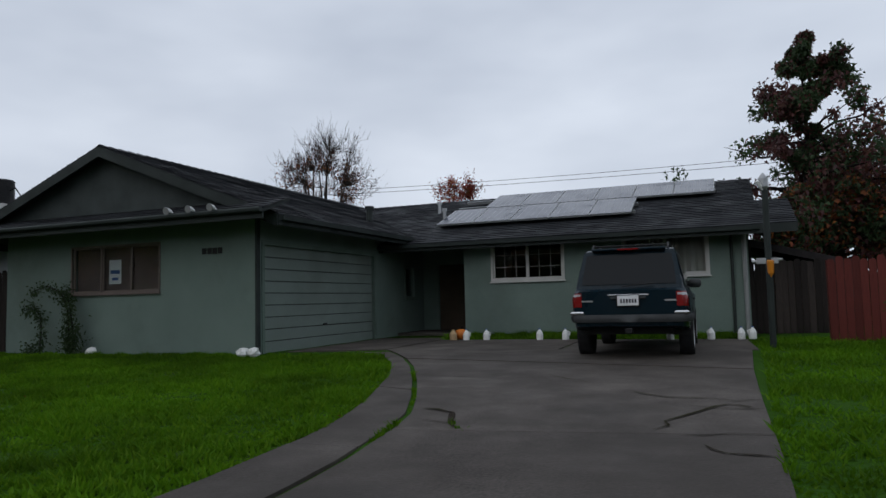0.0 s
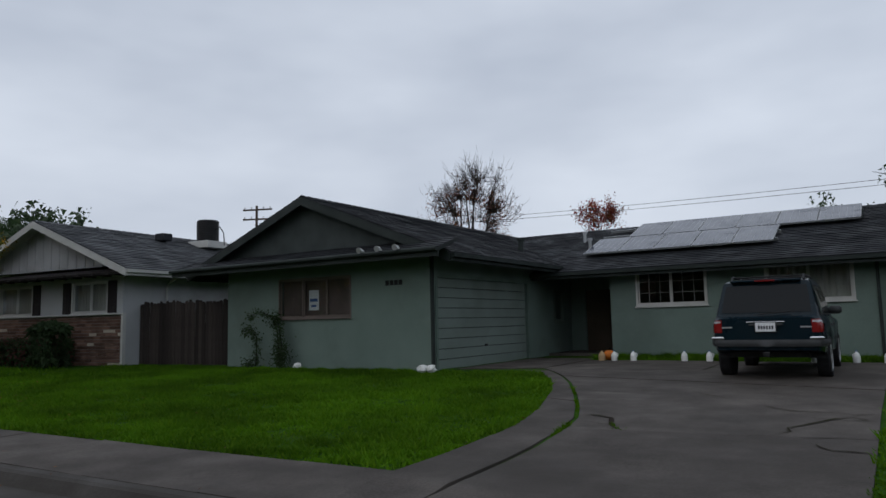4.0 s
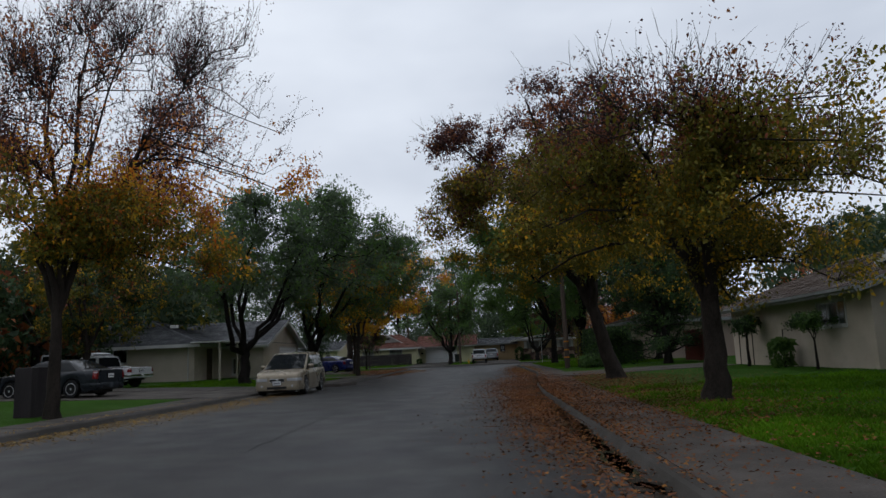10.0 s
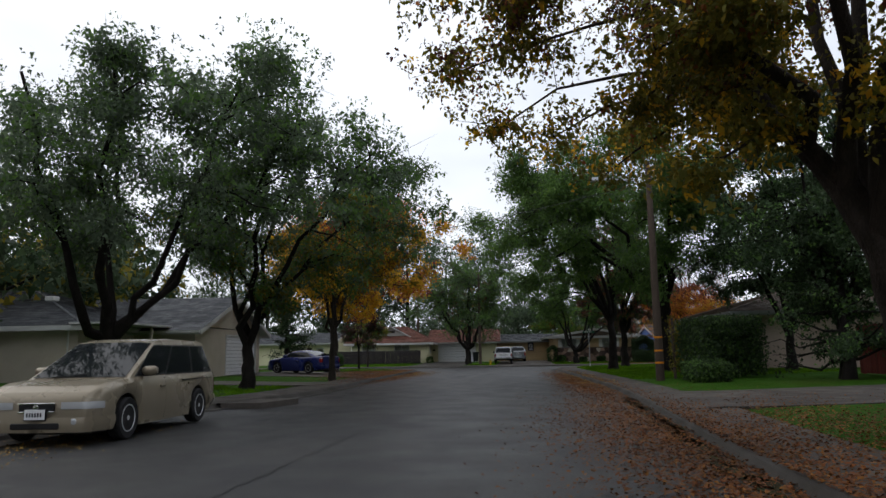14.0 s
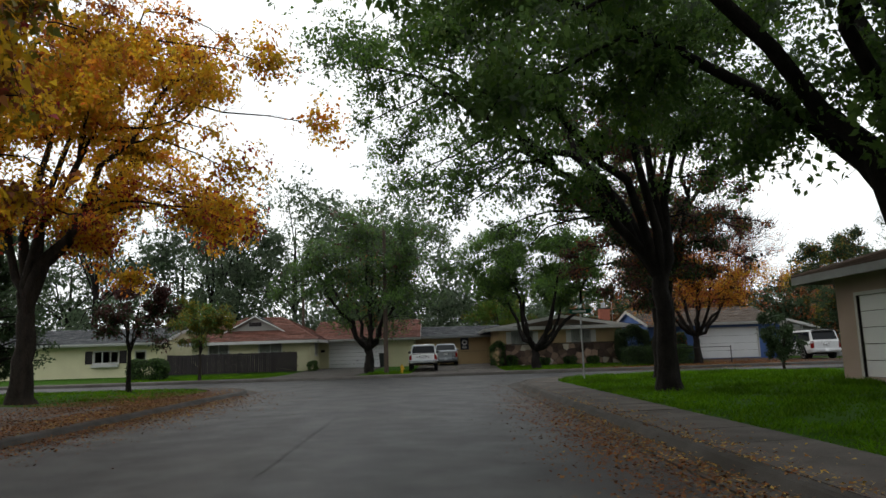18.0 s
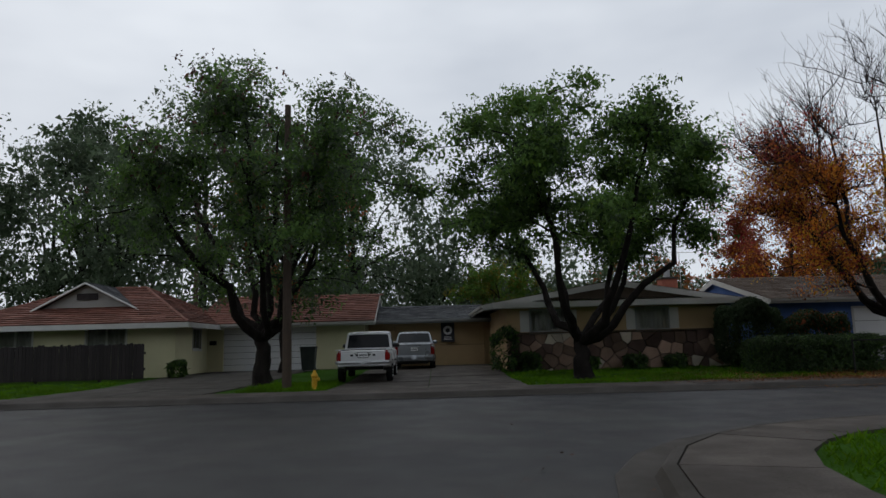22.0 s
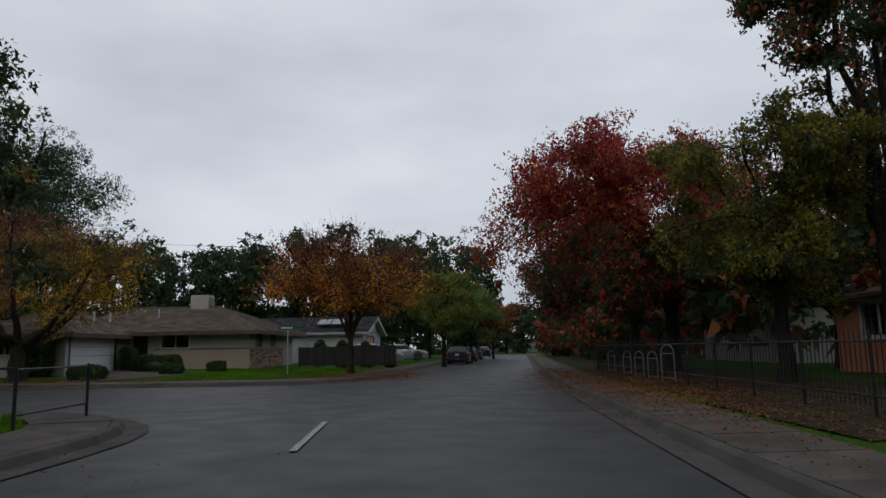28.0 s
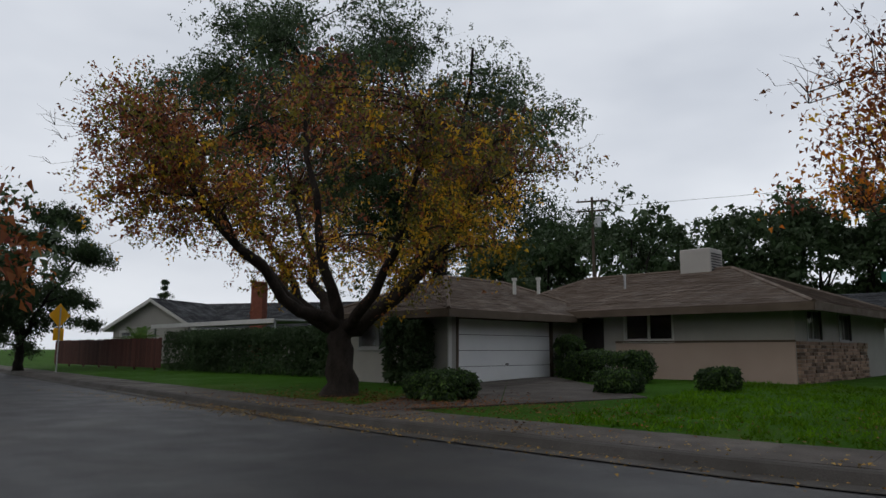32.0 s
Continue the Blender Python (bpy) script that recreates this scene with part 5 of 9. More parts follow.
part("lower_band", Shape().box(1.75, dy - 0.03, -0.25, 7.25, dy - 0.003, 1.18), ROSE_STUCCO, dh)
part("band_strip", Shape().box(1.75, dy - 0.06, 1.18, 7.27, dy - 0.003, 1.24, e=0.008), BROWN_TRIM, dh)
masonry(dh, side(7.25, dy + 0.0, 90), 0.0, 7.0, -0.2, 1.22, 0.30, 0.10, FLAGSTONE, 0.10, 9, ragged=0.8, limit=260, name="stone")
hip_roof(dh, I4, -4.35, 0, 0.0, 7.4, 2.35, 3.3, SHINGLE_BROWN, BROWN_TRIM, 0.7, along="y", hip=(1, 1), label="brown shingle hip roof over the garage")
hip_roof(dh, I4, -3.0, 7.25, dy, dy + 10, 2.42, 3.9, SHINGLE_BROWN, BROWN_TRIM, 0.75, along="x", hip=(0.25, 0.75), label="brown shingle hip roof")
cooler(dh, 1.9, dy + 4.6, 3.75, 1.15, 1.1, 0.95, GREY_STUCCO)
for x, y in ((-0.2, 4.6), (-0.9, 4.2)):
    vent_pipe(dh, x, y, 2.95, 0.32, 0.06, WHITE_TRIM)
vent_pipe(dh, 0.9, dy + 2.2, 3.3, 0.3, 0.04)
dn = thing("house", pose(-104, 70, 0.36), "cream house with a grey roof and skylight panels farther along", "house")
box_walls(dn, 0, 0, 9, 11, 2.4, WHITE_STUCCO, {"e": [(2.0, 6.5, 0.0, 2.05)]})
garage_door(dn, side(9, 0.18, 90), 2.06, 6.44, 0, 2.0, TAN_DOOR, 4, BROWN_TRIM, "tan garage door")
gable_roof(dn, I4, 0, 9, 0, 11, 2.45, 3.7, SHINGLE_DARK, WHITE_TRIM, 0.6, 0.5, axis="x", gable_mat=WHITE_STUCCO)
for k in range(2):
    part("sky_panel", Shape(pose(5.2 + k * 1.1, 1.0, 2.95, 16, 0, 0)).box(0, 0, 0, 1.0, 1.6, 0.06), SOLAR, dn)
# houses at the west end of the side street and behind
ch_h = thing("house", pose(-143.5, 56.2, 0.38, 0, 0, 30), "grey-roofed house with a tall brick chimney", "house")
box_walls(ch_h, 0, 0, 16, 9, 2.5, GREY_STUCCO, {"s": [(3.0, 4.5, 1.1, 2.1)]})
window(ch_h, side(0, 0, 0), 3.0, 4.5, 1.1, 2.1)
gable_roof(ch_h, I4, 0, 16, 0, 9, 2.55, 4.3, SHINGLE_DARK, WHITE_TRIM, 0.6, 0.5, gable_mat=GREY_STUCCO)
gable_roof(ch_h, I4, 0.5, 6.5, -3.0, 4.5, 2.5, 4.2, SHINGLE_DARK, WHITE_TRIM, 0.5, 0.4, axis="y", gable_mat=GREY_STUCCO)
box_walls(ch_h, 0.5, -3.0, 6.5, 0, 2.5, GREY_STUCCO, {"s": [(0.6, 2.6, 1.0, 2.0)]})
window(ch_h, side(0.5, -3.0, 0), 0.6, 2.6, 1.0, 2.0, WHITE_TRIM, 3, trim=0.12)
ch3 = part("chimney", Shape().box(9.4, -0.9, -0.2, 10.25, -0.2, 5.3), RED_BRICK, ch_h, "tall red brick chimney")
part("chimney_cap", Shape().box(9.33, -0.97, 5.3, 10.32, -0.13, 5.4, e=0.02), RED_BRICK, ch3)
# orange house on the far corner
oh = thing("house", pose(-74.6, 29.0, 0.34), "orange stucco house behind an iron fence", "house")
box_walls(oh, 0, 0, 9, 10.5, 2.5, ORANGE_STUCCO, {"w": [(1.4, 3.0, 1.1, 2.1), (6.2, 7.6, 1.1, 2.1)]})
window(oh, side(0, 10.32, 270), 1.4, 3.0, 1.1, 2.1, WHITE_TRIM, 2, (2, 2), trim=0.1)
window(oh, side(0, 10.32, 270), 6.2, 7.6, 1.1, 2.1, WHITE_TRIM, 2, (2, 2), trim=0.1)
gable_roof(oh, I4, 0, 9, 0, 10.5, 2.55, 4.1, SHINGLE_BROWN, BROWN_TRIM, 0.6, 0.5, axis="y", gable_mat=ORANGE_STUCCO)
oh2 = thing("house", pose(-72.5, 48.0, 0.34), "dim house behind the crimson trees", "house")
box_walls(oh2, 0, 0, 9, 11, 2.5, GREY_STUCCO, {"w": [(3, 5, 1.1, 2.1)]})
window(oh2, side(0, 10.82, 270), 3, 5, 1.1, 2.1)
gable_roof(oh2, I4, 0, 9, 0, 11, 2.55, 4.1, SHINGLE_DARK, GREY_TRIM, 0.6, 0.5, axis="y", gable_mat=GREY_STUCCO)
red_wall = thing("far_wall", pose(-82, 176, 0.3), "long pale wall at the end of the road", "wall")
part("wall", Shape().box(0, 0, 0, 30, 0.2, 2.2), WHITE_STUCCO, red_wall)

# --- driveways -----------------------------------------------------------------


def banded_drive(label, left, right, joints, seed):
    """A driveway between two bent edges (y, x), parted by joints (y at the left edge, y at the right edge); it follows the land."""
    ob = thing("driveway", Matrix.Identity(4), label, "driveway", kind="structure")
    (ly, lx), (ry, rx) = np.array(left).T, np.array(right).T
    rng = np.random.default_rng(seed)
    g, m, n = 0.010, 6, 14
    for (a0, b0), (a1, b1) in zip(joints, joints[1:]):
        u, v = [q.ravel() for q in np.meshgrid(np.linspace(0, 1, m + 1), np.linspace(0, 1, n + 1), indexing="ij")]
        y = (a0 + g + (b0 - a0) * u) * (1 - v) + (a1 - g + (b1 - a1) * u) * v
        xl, xr_ = np.interp(y, ly, lx) + g, np.interp(y, ry, rx) - g
        x = xl + (xr_ - xl) * u
        z = height_at(x, y)
        z = np.where(z > 0.08, np.maximum(z, 0.16), z + 0.06) + 0.02 + rng.uniform(-0.006, 0.006)
        k = np.arange((m + 1) * (n + 1)).reshape(m + 1, n + 1)
        f = np.stack([k[:-1, :-1], k[1:, :-1], k[1:, 1:], k[:-1, 1:]], -1).reshape(-1, 4).tolist()
        rim = k[:, 0].tolist() + k[-1, 1:].tolist() + k[-2::-1, -1].tolist() + k[0, -2:0:-1].tolist()
        vs = np.stack([x, y, z], -1).tolist()
        b = len(vs)
        vs += [(vs[q][0], vs[q][1], vs[q][2] - 0.12) for q in rim]
        f += [(rim[(q + 1) % len(rim)], rim[q], b + q, b + (q + 1) % len(rim)) for q in range(len(rim))]
        part("slab", Shape().add(vs, f), CONCRETE, ob)
    return ob


WEEDY_JOINT = [(1.3, -4.20), (3.9, -4.23), (5.04, -4.33), (5.7, -4.44), (6.6, -4.74), (7.8, -5.20), (9.36, -5.86), (10.4, -6.4), (12.2, -7.55)]
LAWN_EDGE = [(1.3, -4.95), (4.6, -4.94), (5.3, -5.02), (6.3, -5.22), (7.7, -5.63), (8.24, -5.78), (9.71, -6.38), (10.8, -7.0), (11.55, -7.9)]
banded_drive("cracked damp concrete driveway to a green house", WEEDY_JOINT, [(1.3, -1.45), (4.78, -1.29), (7.0, -1.2), (9.34, -1.08), (12.2, -0.86)], [(1.3, 1.3), (4.93, 5.26), (8.24, 7.6), (10.4, 9.34), (12.2, 12.2)], 41)
banded_drive("curved concrete strip along the edge of a lawn", LAWN_EDGE, [(y, x - 0.05) for y, x in WEEDY_JOINT], [(1.3, 1.3), (4.3, 4.3), (7.3, 7.1), (9.9, 9.7), (11.5, 11.5)], 42)
drive([(-9.45, 11.55), (-7.55, 12.22), (-7.5, 16.0), (-9.3, 16.0)], 1, 1, "cracked damp concrete apron before a garage")
drive([(-7.5, 12.22), (-0.75, 12.22), (-0.7, 15.2), (-7.45, 15.2)], 2, 1, "cracked damp concrete driveway to a green house")
drive([(-46.5, 2.4), (-40.9, 2.1), (-40.9, 10.2), (-46.5, 10.2)], 2, 3, "pale concrete driveway beside the tan bungalow")
drive([(-44.5, -22.0), (-34.5, -22.0), (-34.5, -9.2), (-43.0, -9.2)], 3, 4, "wet concrete driveway with parked cars")
drive([(-56.5, -16.2), (-53.3, -16.2), (-53.3, -8.1), (-56.5, -8.1)], 1, 3, "concrete driveway slabs by a tan house")
drive([(-72.0, -16.5), (-63.4, -16.5), (-63.4, -8.2), (-71.0, -8.2)], 2, 3, "concrete driveway strewn with leaves")
drive([(-107.4, -9.8), (-107.4, -4.6), (-92.5, -5.8), (-92.5, -11.0)], 2, 4, "dark damp driveway to a white garage door", mat=KERB_STONE)
drive([(-108.4, -2.0), (-108.4, 3.4), (-92.5, 3.2), (-92.5, -2.4)], 2, 7, "wet concrete driveway to a tan garage door")
drive([(-102.6, 17.4), (-102.6, 25.9), (-92.5, 25.9), (-92.5, 17.6)], 2, 4, "concrete driveway strewn with fallen leaves")
drive([(-106.6, 50.0), (-106.6, 54.6), (-100.2, 49.0), (-103.4, 43.2)], 2, 3, "weathered concrete driveway to a white garage door")

# ---------------------------------------------------------------- vehicles


def wheel_set(ob, xs, half, r, rim_mat=ALLOY, width=0.22):
    for x in xs:
        for sg in (1, -1):
            tf = pose(x, sg * (half - width / 2 + 0.015), r, 90 if sg < 0 else -90, 0, 0)
            tyre = Shape(tf).lathe([(r * 0.62, -width / 2 + 0.01), (r * 0.93, -width / 2), (r, -width / 2 + 0.035), (r, width / 2 - 0.035), (r * 0.93, width / 2), (r * 0.64, width / 2 - 0.01)], 22)
            w = part("wheel", tyre, RUBBER, ob)
            part("rim", Shape(tf).lathe([(r * 0.66, width / 2 - 0.07), (r * 0.66, width / 2 - 0.004), (r * 0.61, width / 2 - 0.001), (r * 0.585, width / 2 - 0.02), (r * 0.58, width / 2 - 0.07)], 22, cap=False), rim_mat, w)
            part("brake_disc", Shape(tf).lathe([(r * 0.60, width / 2 - 0.09), (r * 0.60, width / 2 - 0.075)], 18), BLACK, w)
            for k in range(5):
                for d in (-1, 1):
                    part("spoke", Shape(tf @ pose(0, 0, 0, 0, 0, 72 * k + 20 + d * 9)).add(
                        [(r * 0.10, -0.02, width / 2 - 0.02), (r * 0.60, -0.022, width / 2 - 0.02), (r * 0.60, 0.022, width / 2 - 0.02), (r * 0.10, 0.02, width / 2 - 0.02),
                         (r * 0.10, -0.028, width / 2 - 0.06), (r * 0.60, -0.03, width / 2 - 0.06), (r * 0.60, 0.03, width / 2 - 0.06), (r * 0.10, 0.028, width / 2 - 0.06)],
                        [(0, 1, 2, 3), (0, 4, 5, 1), (2, 6, 7, 3), (1, 5, 6, 2), (0, 3, 7, 4)]), rim_mat, w)
            part("hub", Shape(tf).lathe([(r * 0.17, width / 2 - 0.06), (r * 0.17, width / 2 - 0.018), (r * 0.10, width / 2 - 0.006)], 12), rim_mat, w)


def interp(pts, x):
    """A smooth line through (x, y) pairs."""
    if x <= pts[0][0]:
        return pts[0][1]
    for (a, u), (b, v) in zip(pts, pts[1:]):
        if x <= b:
            t = (x - a) / (b - a)
            t = t * t * (3 - 2 * t) * 0.5 + t * 0.5
            return u + (v - u) * t
    return pts[-1][1]


def rings_shape(rings, cap=True):
    n = len(rings[0])
    v = [p for r_ in rings for p in r_]
    f = [(i * n + k, i * n + (k + 1) % n, (i + 1) * n + (k + 1) % n, (i + 1) * n + k) for i in range(len(rings) - 1) for k in range(n)]
    if cap:
        f += [tuple(range(n - 1, -1, -1)), tuple(range(len(v) - n, len(v)))]
    return Shape().add(v, f)


def car(m, label, paint, L, W, H, nose, belt, roof, clear=0.2, r=0.33, name="car", glass_split=(0.5,), tail="wide",
        bed=False, trim=None, roof_in=0.76, bumper=None, rack=False, category="car", plate=True, lower=None, lean_in=0.93, grille=0.42, drop=0.14):
    """A road vehicle, +x ahead, lofted through cross-sections. nose: rear and front overhang; belt: heights of the waist (rear, cabin, hood end);
    roof: x of (rear foot, rear top, front top, front foot) of the cabin; drop: how far the nose falls below the hood's end."""
    ob = thing(name, m, label, category)
    h, x0, x1 = W / 2, -L / 2, L / 2
    xr, xf = x0 + nose[0], x1 - nose[1]
    top_pts = [(x0, belt[0] - 0.03), (x0 + 0.06, belt[0] - 0.004), (max(roof[0], x0 + 0.07), belt[0]), (roof[1], H - 0.05), (roof[1] + 0.25, H - 0.012), ((roof[1] + roof[2]) / 2, H),
               (roof[2] - 0.25, H - 0.018), (roof[2], H - 0.06), (roof[3], belt[1] + 0.01), ((roof[3] + x1) / 2, belt[1] * 0.5 + belt[2] * 0.5 + 0.035),
               (x1 - 0.24, belt[2] + 0.015), (x1 - 0.08, belt[2] - drop * 0.35), (x1, belt[2] - drop)]
    belt_pts = [(x0, belt[0]), (roof[0] + 0.1, belt[0]), (roof[0] + 0.9, belt[1]), (roof[3], belt[1]), (x1 - 0.2, belt[2]), (x1, belt[2] - drop)]
    tx, tz = np.array(top_pts).T
    bx, bz = np.array(belt_pts).T
    top = lambda x: float(np.interp(x, tx, tz))
    waist = lambda x: min(float(np.interp(x, bx, bz)), top(x) - 0.028)

    def wide(x):
        q, p = max(0, (x - xf) / (x1 - xf)), max(0, (xr - x) / (xr - x0))
        return h * (1 - 0.07 * q ** 2 - 0.13 * q ** 7 - 0.03 * p ** 2 - 0.07 * p ** 8)

    def sill(x, arch=True):
        q, p = max(0, (x - xf - r) / (x1 - xf - r)), max(0, (xr - r - x) / (xr - r - x0))
        z = clear + 0.05 * q + 0.09 * p
        for xw in (xr, xf):
            d = (r + 0.065) ** 2 - (x - xw) ** 2
            if arch and d > 0:
                z = max(z, r + d ** 0.5)
        return z

    def half(x):
        """Half a cross-section from the floor's middle to the roof's."""
        w, zb, zl, bl, t = wide(x), sill(x, False), sill(x), waist(x), top(x)
        zl = min(zl, bl - 0.1)
        s = min(1.0, max(0.0, (t - bl) / (H - belt[1])))
        yt = w * (0.925 + (roof_in - 0.925) * s)
        g = 0.05 * s + 0.014
        return [(0, zb), (0.70 * w, zb), (0.70 * w, zl), (0.955 * w, zl), (0.985 * w, zl + (bl - zl) * 0.22), (w, zl + (bl - zl) * 0.5), (0.992 * w, zl + (bl - zl) * 0.80), (lean_in * w + 0.02 * w, bl - 0.012),
                (lean_in * w, bl + 0.004), ((lean_in * w + yt) / 2 + 0.012 * s, (bl + t - g) / 2), (yt, t - g), (yt * 0.955, t - g * 0.35), (yt * 0.62, t - 0.004), (0, t)]

    def y_at(x, z):
        p = half(x)[3:11]
        return float(np.interp(z, [q[1] for q in p], [q[0] for q in p]))

    xs = set(np.linspace(x0, x1, 46).tolist()) | {p[0] for p in top_pts} | {x0 + 0.02, x1 - 0.03, x1 - 0.12}
    for xw in (xr, xf):
        xs |= {xw + (r + 0.064) * math.cos(math.pi * k / 14) for k in range(15)}
    xs = sorted(x for x in xs if x0 <= x <= x1)
    rings = []
    for x in xs:
        p = half(x)
        rings.append([(x, y, z) for y, z in p] + [(x, -y, z) for y, z in reversed(p[1:-1])])
    body = part("body", rings_shape(rings), paint, ob, smooth=True)
    body.data.set_sharp_from_angle(angle=radians(38))

    def strip(pts, name_, mat, parent, lab="", nz=2):
        """A skin over rows of points."""
        n = len(pts[0])
        sh = Shape().add([p for row in pts for p in row], [(j * n + i, j * n + i + 1, (j + 1) * n + i + 1, (j + 1) * n + i) for j in range(len(pts) - 1) for i in range(n - 1)])
        return part(name_, sh, mat, parent, lab, smooth=True)

    def wrap(front, y_in, x_back, z0, z1, out, sg=0, nz=3):
        """Rows of points round one end: along the side from x_back, round the corner and over to y_in (sg: one side; 0: right across)."""
        xe = x1 if front else x0
        way = 1 if front else -1
        rows = []
        for j in range(nz + 1):
            z = z0 + (z1 - z0) * j / nz
            bulge = out * (1 - 0.35 * abs(2 * j / nz - 1) ** 3)
            row = [(x, y_at(x, z) + bulge, z) for x in np.linspace(x_back, xe - way * 0.03, 6)]
            yc = y_at(xe - way * 0.005, z)
            row += [(xe + way * bulge * 0.6, yc + bulge * 0.5, z)]
            row += [(xe + way * (bulge + 0.03 * (1 - (y / yc) ** 2)), y, z) for y in np.linspace(yc * 0.97, y_in, 6)]
            if sg == 0:
                row += [(a, -b, c) for a, b, c in reversed(row)]
            elif sg < 0:
                row = [(a, -b, c) for a, b, c in row]
            rows.append(row)
        return rows

    # glass
    zb_, zt_ = belt[1] + 0.035, H - 0.13
    def side_pt(u, v, sg, e):
        z = zb_ + (zt_ - zb_) * v
        s = (z - belt[1]) / (H - belt[1])
        xa = max(roof[0], x0 + 0.07) + (roof[1] - max(roof[0], x0 + 0.07)) * s + 0.13
        xb = roof[3] + (roof[2] - roof[3]) * s - 0.15
        x = xa + (xb - xa) * u
        return (x, sg * (y_at(x, z) + e), z)

    cuts = (0.0,) + tuple(glass_split) + (1.0,)
    for sg in (1, -1):
        strip([[side_pt(i / 16, j / 4, sg, 0.003) for i in range(17)] for j in range(5)], "window_surround", BLACK, body)
        for a, b in zip(cuts, cuts[1:]):
            strip([[side_pt(a + 0.012 + (b - a - 0.024) * i / 6, 0.05 + 0.9 * j / 4, sg, 0.008) for i in range(7)] for j in range(5)], "side_window", CAR_GLASS, body)

    def end_glass(xa, xb, k, lab):
        rows = []
        for j in range(6):
            x = xa + (xb - xa) * j / 5
            p = half(x)
            row = []
            for i in range(13):
                u = (i / 12 * 2 - 1) * k
                y = u * p[10][0]
                z = float(np.interp(abs(y), [q[0] for q in p[:9:-1]], [q[1] for q in p[:9:-1]]))
                row.append((x + (0.008 if xb < xa else -0.008), y, z + 0.007))
            rows.append(row)
        strip(rows, lab, CAR_GLASS, body)
    end_glass(roof[3] - 0.05, roof[2] + 0.05, 0.92, "windscreen")
    rf = max(roof[0], x0 + 0.07)
    end_glass(rf + (roof[1] - rf) * 0.10, rf + (roof[1] - rf) * 0.88, 0.90, "rear_window")
    part("underbody", Shape().box(x0 + 0.35, -h * 0.68, clear - 0.05, x1 - 0.4, h * 0.68, clear + 0.1), BLACK, ob)
    for x in (xr, xf):
        for sg in (1, -1):
            arc = [(x + (r + 0.06) * math.cos(math.pi * k / 14), r + (r + 0.06) * math.sin(math.pi * k / 14)) for k in range(15)]
            a, b = sg * h * 0.66, sg * h * 0.93
            part("wheel_well", Shape().add([(p, y, z) for y in (a, b) for p, z in arc], [(k, k + 1, 16 + k, 15 + k) for k in range(14)] + [tuple(range(15))]), BLACK, ob)
    wheel_set(ob, (xr, xf), h * 0.985, r)
    bp = bumper or paint
    zb0, zb1 = clear + 0.09, belt[0] - (belt[0] - clear) * 0.60
    part_rows = wrap(False, 0.0, xr - r - 0.10, zb0 + 0.06, zb1, 0.05)
    strip(part_rows, "rear_bumper", bp, ob)
    strip(wrap(True, 0.0, xf + r + 0.09, clear + 0.02, belt[2] - drop - (belt[2] - drop - clear) * 0.48, 0.035), "front_bumper", bp, ob)
    zn = belt[2] - drop
    w1, w0 = wide(x1), wide(x0)
    if lower:
        for sg in (1, -1):
            strip([[(x, sg * (y_at(x, z) + 0.006), z) for x in np.linspace(xr + r + 0.09, xf - r - 0.09, 8)] for z in (clear + 0.01, clear + 0.1, clear + 0.2)], "lower_trim", lower, ob)
    part("lower_grille", Shape().box(x1 + 0.03, -w1 * 0.5, clear + 0.07, x1 + 0.072, w1 * 0.5, clear + 0.07 + (zn - clear) * 0.2, e=0.012), BLACK, ob)
    gz0, gz1 = zn - (zn - clear) * 0.30, zn - 0.015
    part("grille", Shape().box(x1 + 0.005, -w1 * grille, gz0, x1 + 0.048, w1 * grille, gz1, e=0.014), BLACK, ob)
    for k in (0.0, 1.0):
        part("grille_bar", Shape().box(x1 + 0.02, -w1 * (grille + 0.02), gz0 + (gz1 - gz0) * k - 0.008, x1 + 0.055, w1 * (grille + 0.02), gz0 + (gz1 - gz0) * k + 0.010, e=0.004), CHROME, ob)
    part("emblem", Shape().lathe([(0.05, 0), (0.05, 0.01), (0.02, 0.014)], 10, pose(x1 + 0.048, 0, (gz0 + gz1) / 2, 0, 90, 0)), CHROME, ob)
    for sg in (1, -1):
        strip(wrap(True, w1 * (grille + 0.14), x1 - 0.26, gz0 + (gz1 - gz0) * 0.30, gz1 + 0.02, 0.012, sg), "head_lamp", CLEAR_LENS, ob)
        tz0 = zb1 + (0.02 if tail == "tall" else (belt[0] - zb1) * 0.30)
        tz1 = belt[0] - (0.02 if tail == "tall" else 0.06)
        lamp = strip(wrap(False, w0 * 0.86, x0 + 0.11, tz0, tz1, 0.012, sg), "tail_lamp", RED_LENS, ob)
        strip(wrap(False, w0 * 0.88, x0 + 0.09, tz1 - (tz1 - tz0) * 0.30, tz1 - (tz1 - tz0) * 0.08, 0.016, sg, 1), "reversing_lens", CLEAR_LENS, lamp)
        mx, my, mz = side_pt(0.90, 0.06, sg, 0.0)
        part("wing_mirror", Shape().box(mx - 0.06, my - sg * 0.01, mz - 0.02, mx + 0.09, my + sg * 0.21, mz + 0.14, e=0.04), trim or paint, ob, smooth=True)
        span = [roof[0] + 0.25 + (roof[3] - 0.15 - roof[0] - 0.25) * u for u in cuts[1:]]
        for k, sx in enumerate(span):
            strip([[(sx + d, sg * (y_at(sx, z) + 0.0025), z) for d in (-0.005, 0.005)] for z in np.linspace(sill(sx) + 0.03, waist(sx) - 0.01, 7)], "door_seam", BLACK, ob)
        for sx in span[:-1] if len(span) > 1 else span:
            z = belt[1] - 0.15
            part("door_handle", Shape().box(sx + 0.06, sg * (y_at(sx, z) - 0.01), z - 0.02, sx + 0.24, sg * (y_at(sx, z) + 0.028), z + 0.022, e=0.01), trim or paint, ob)
        zs = clear + (belt[1] - clear) * 0.36
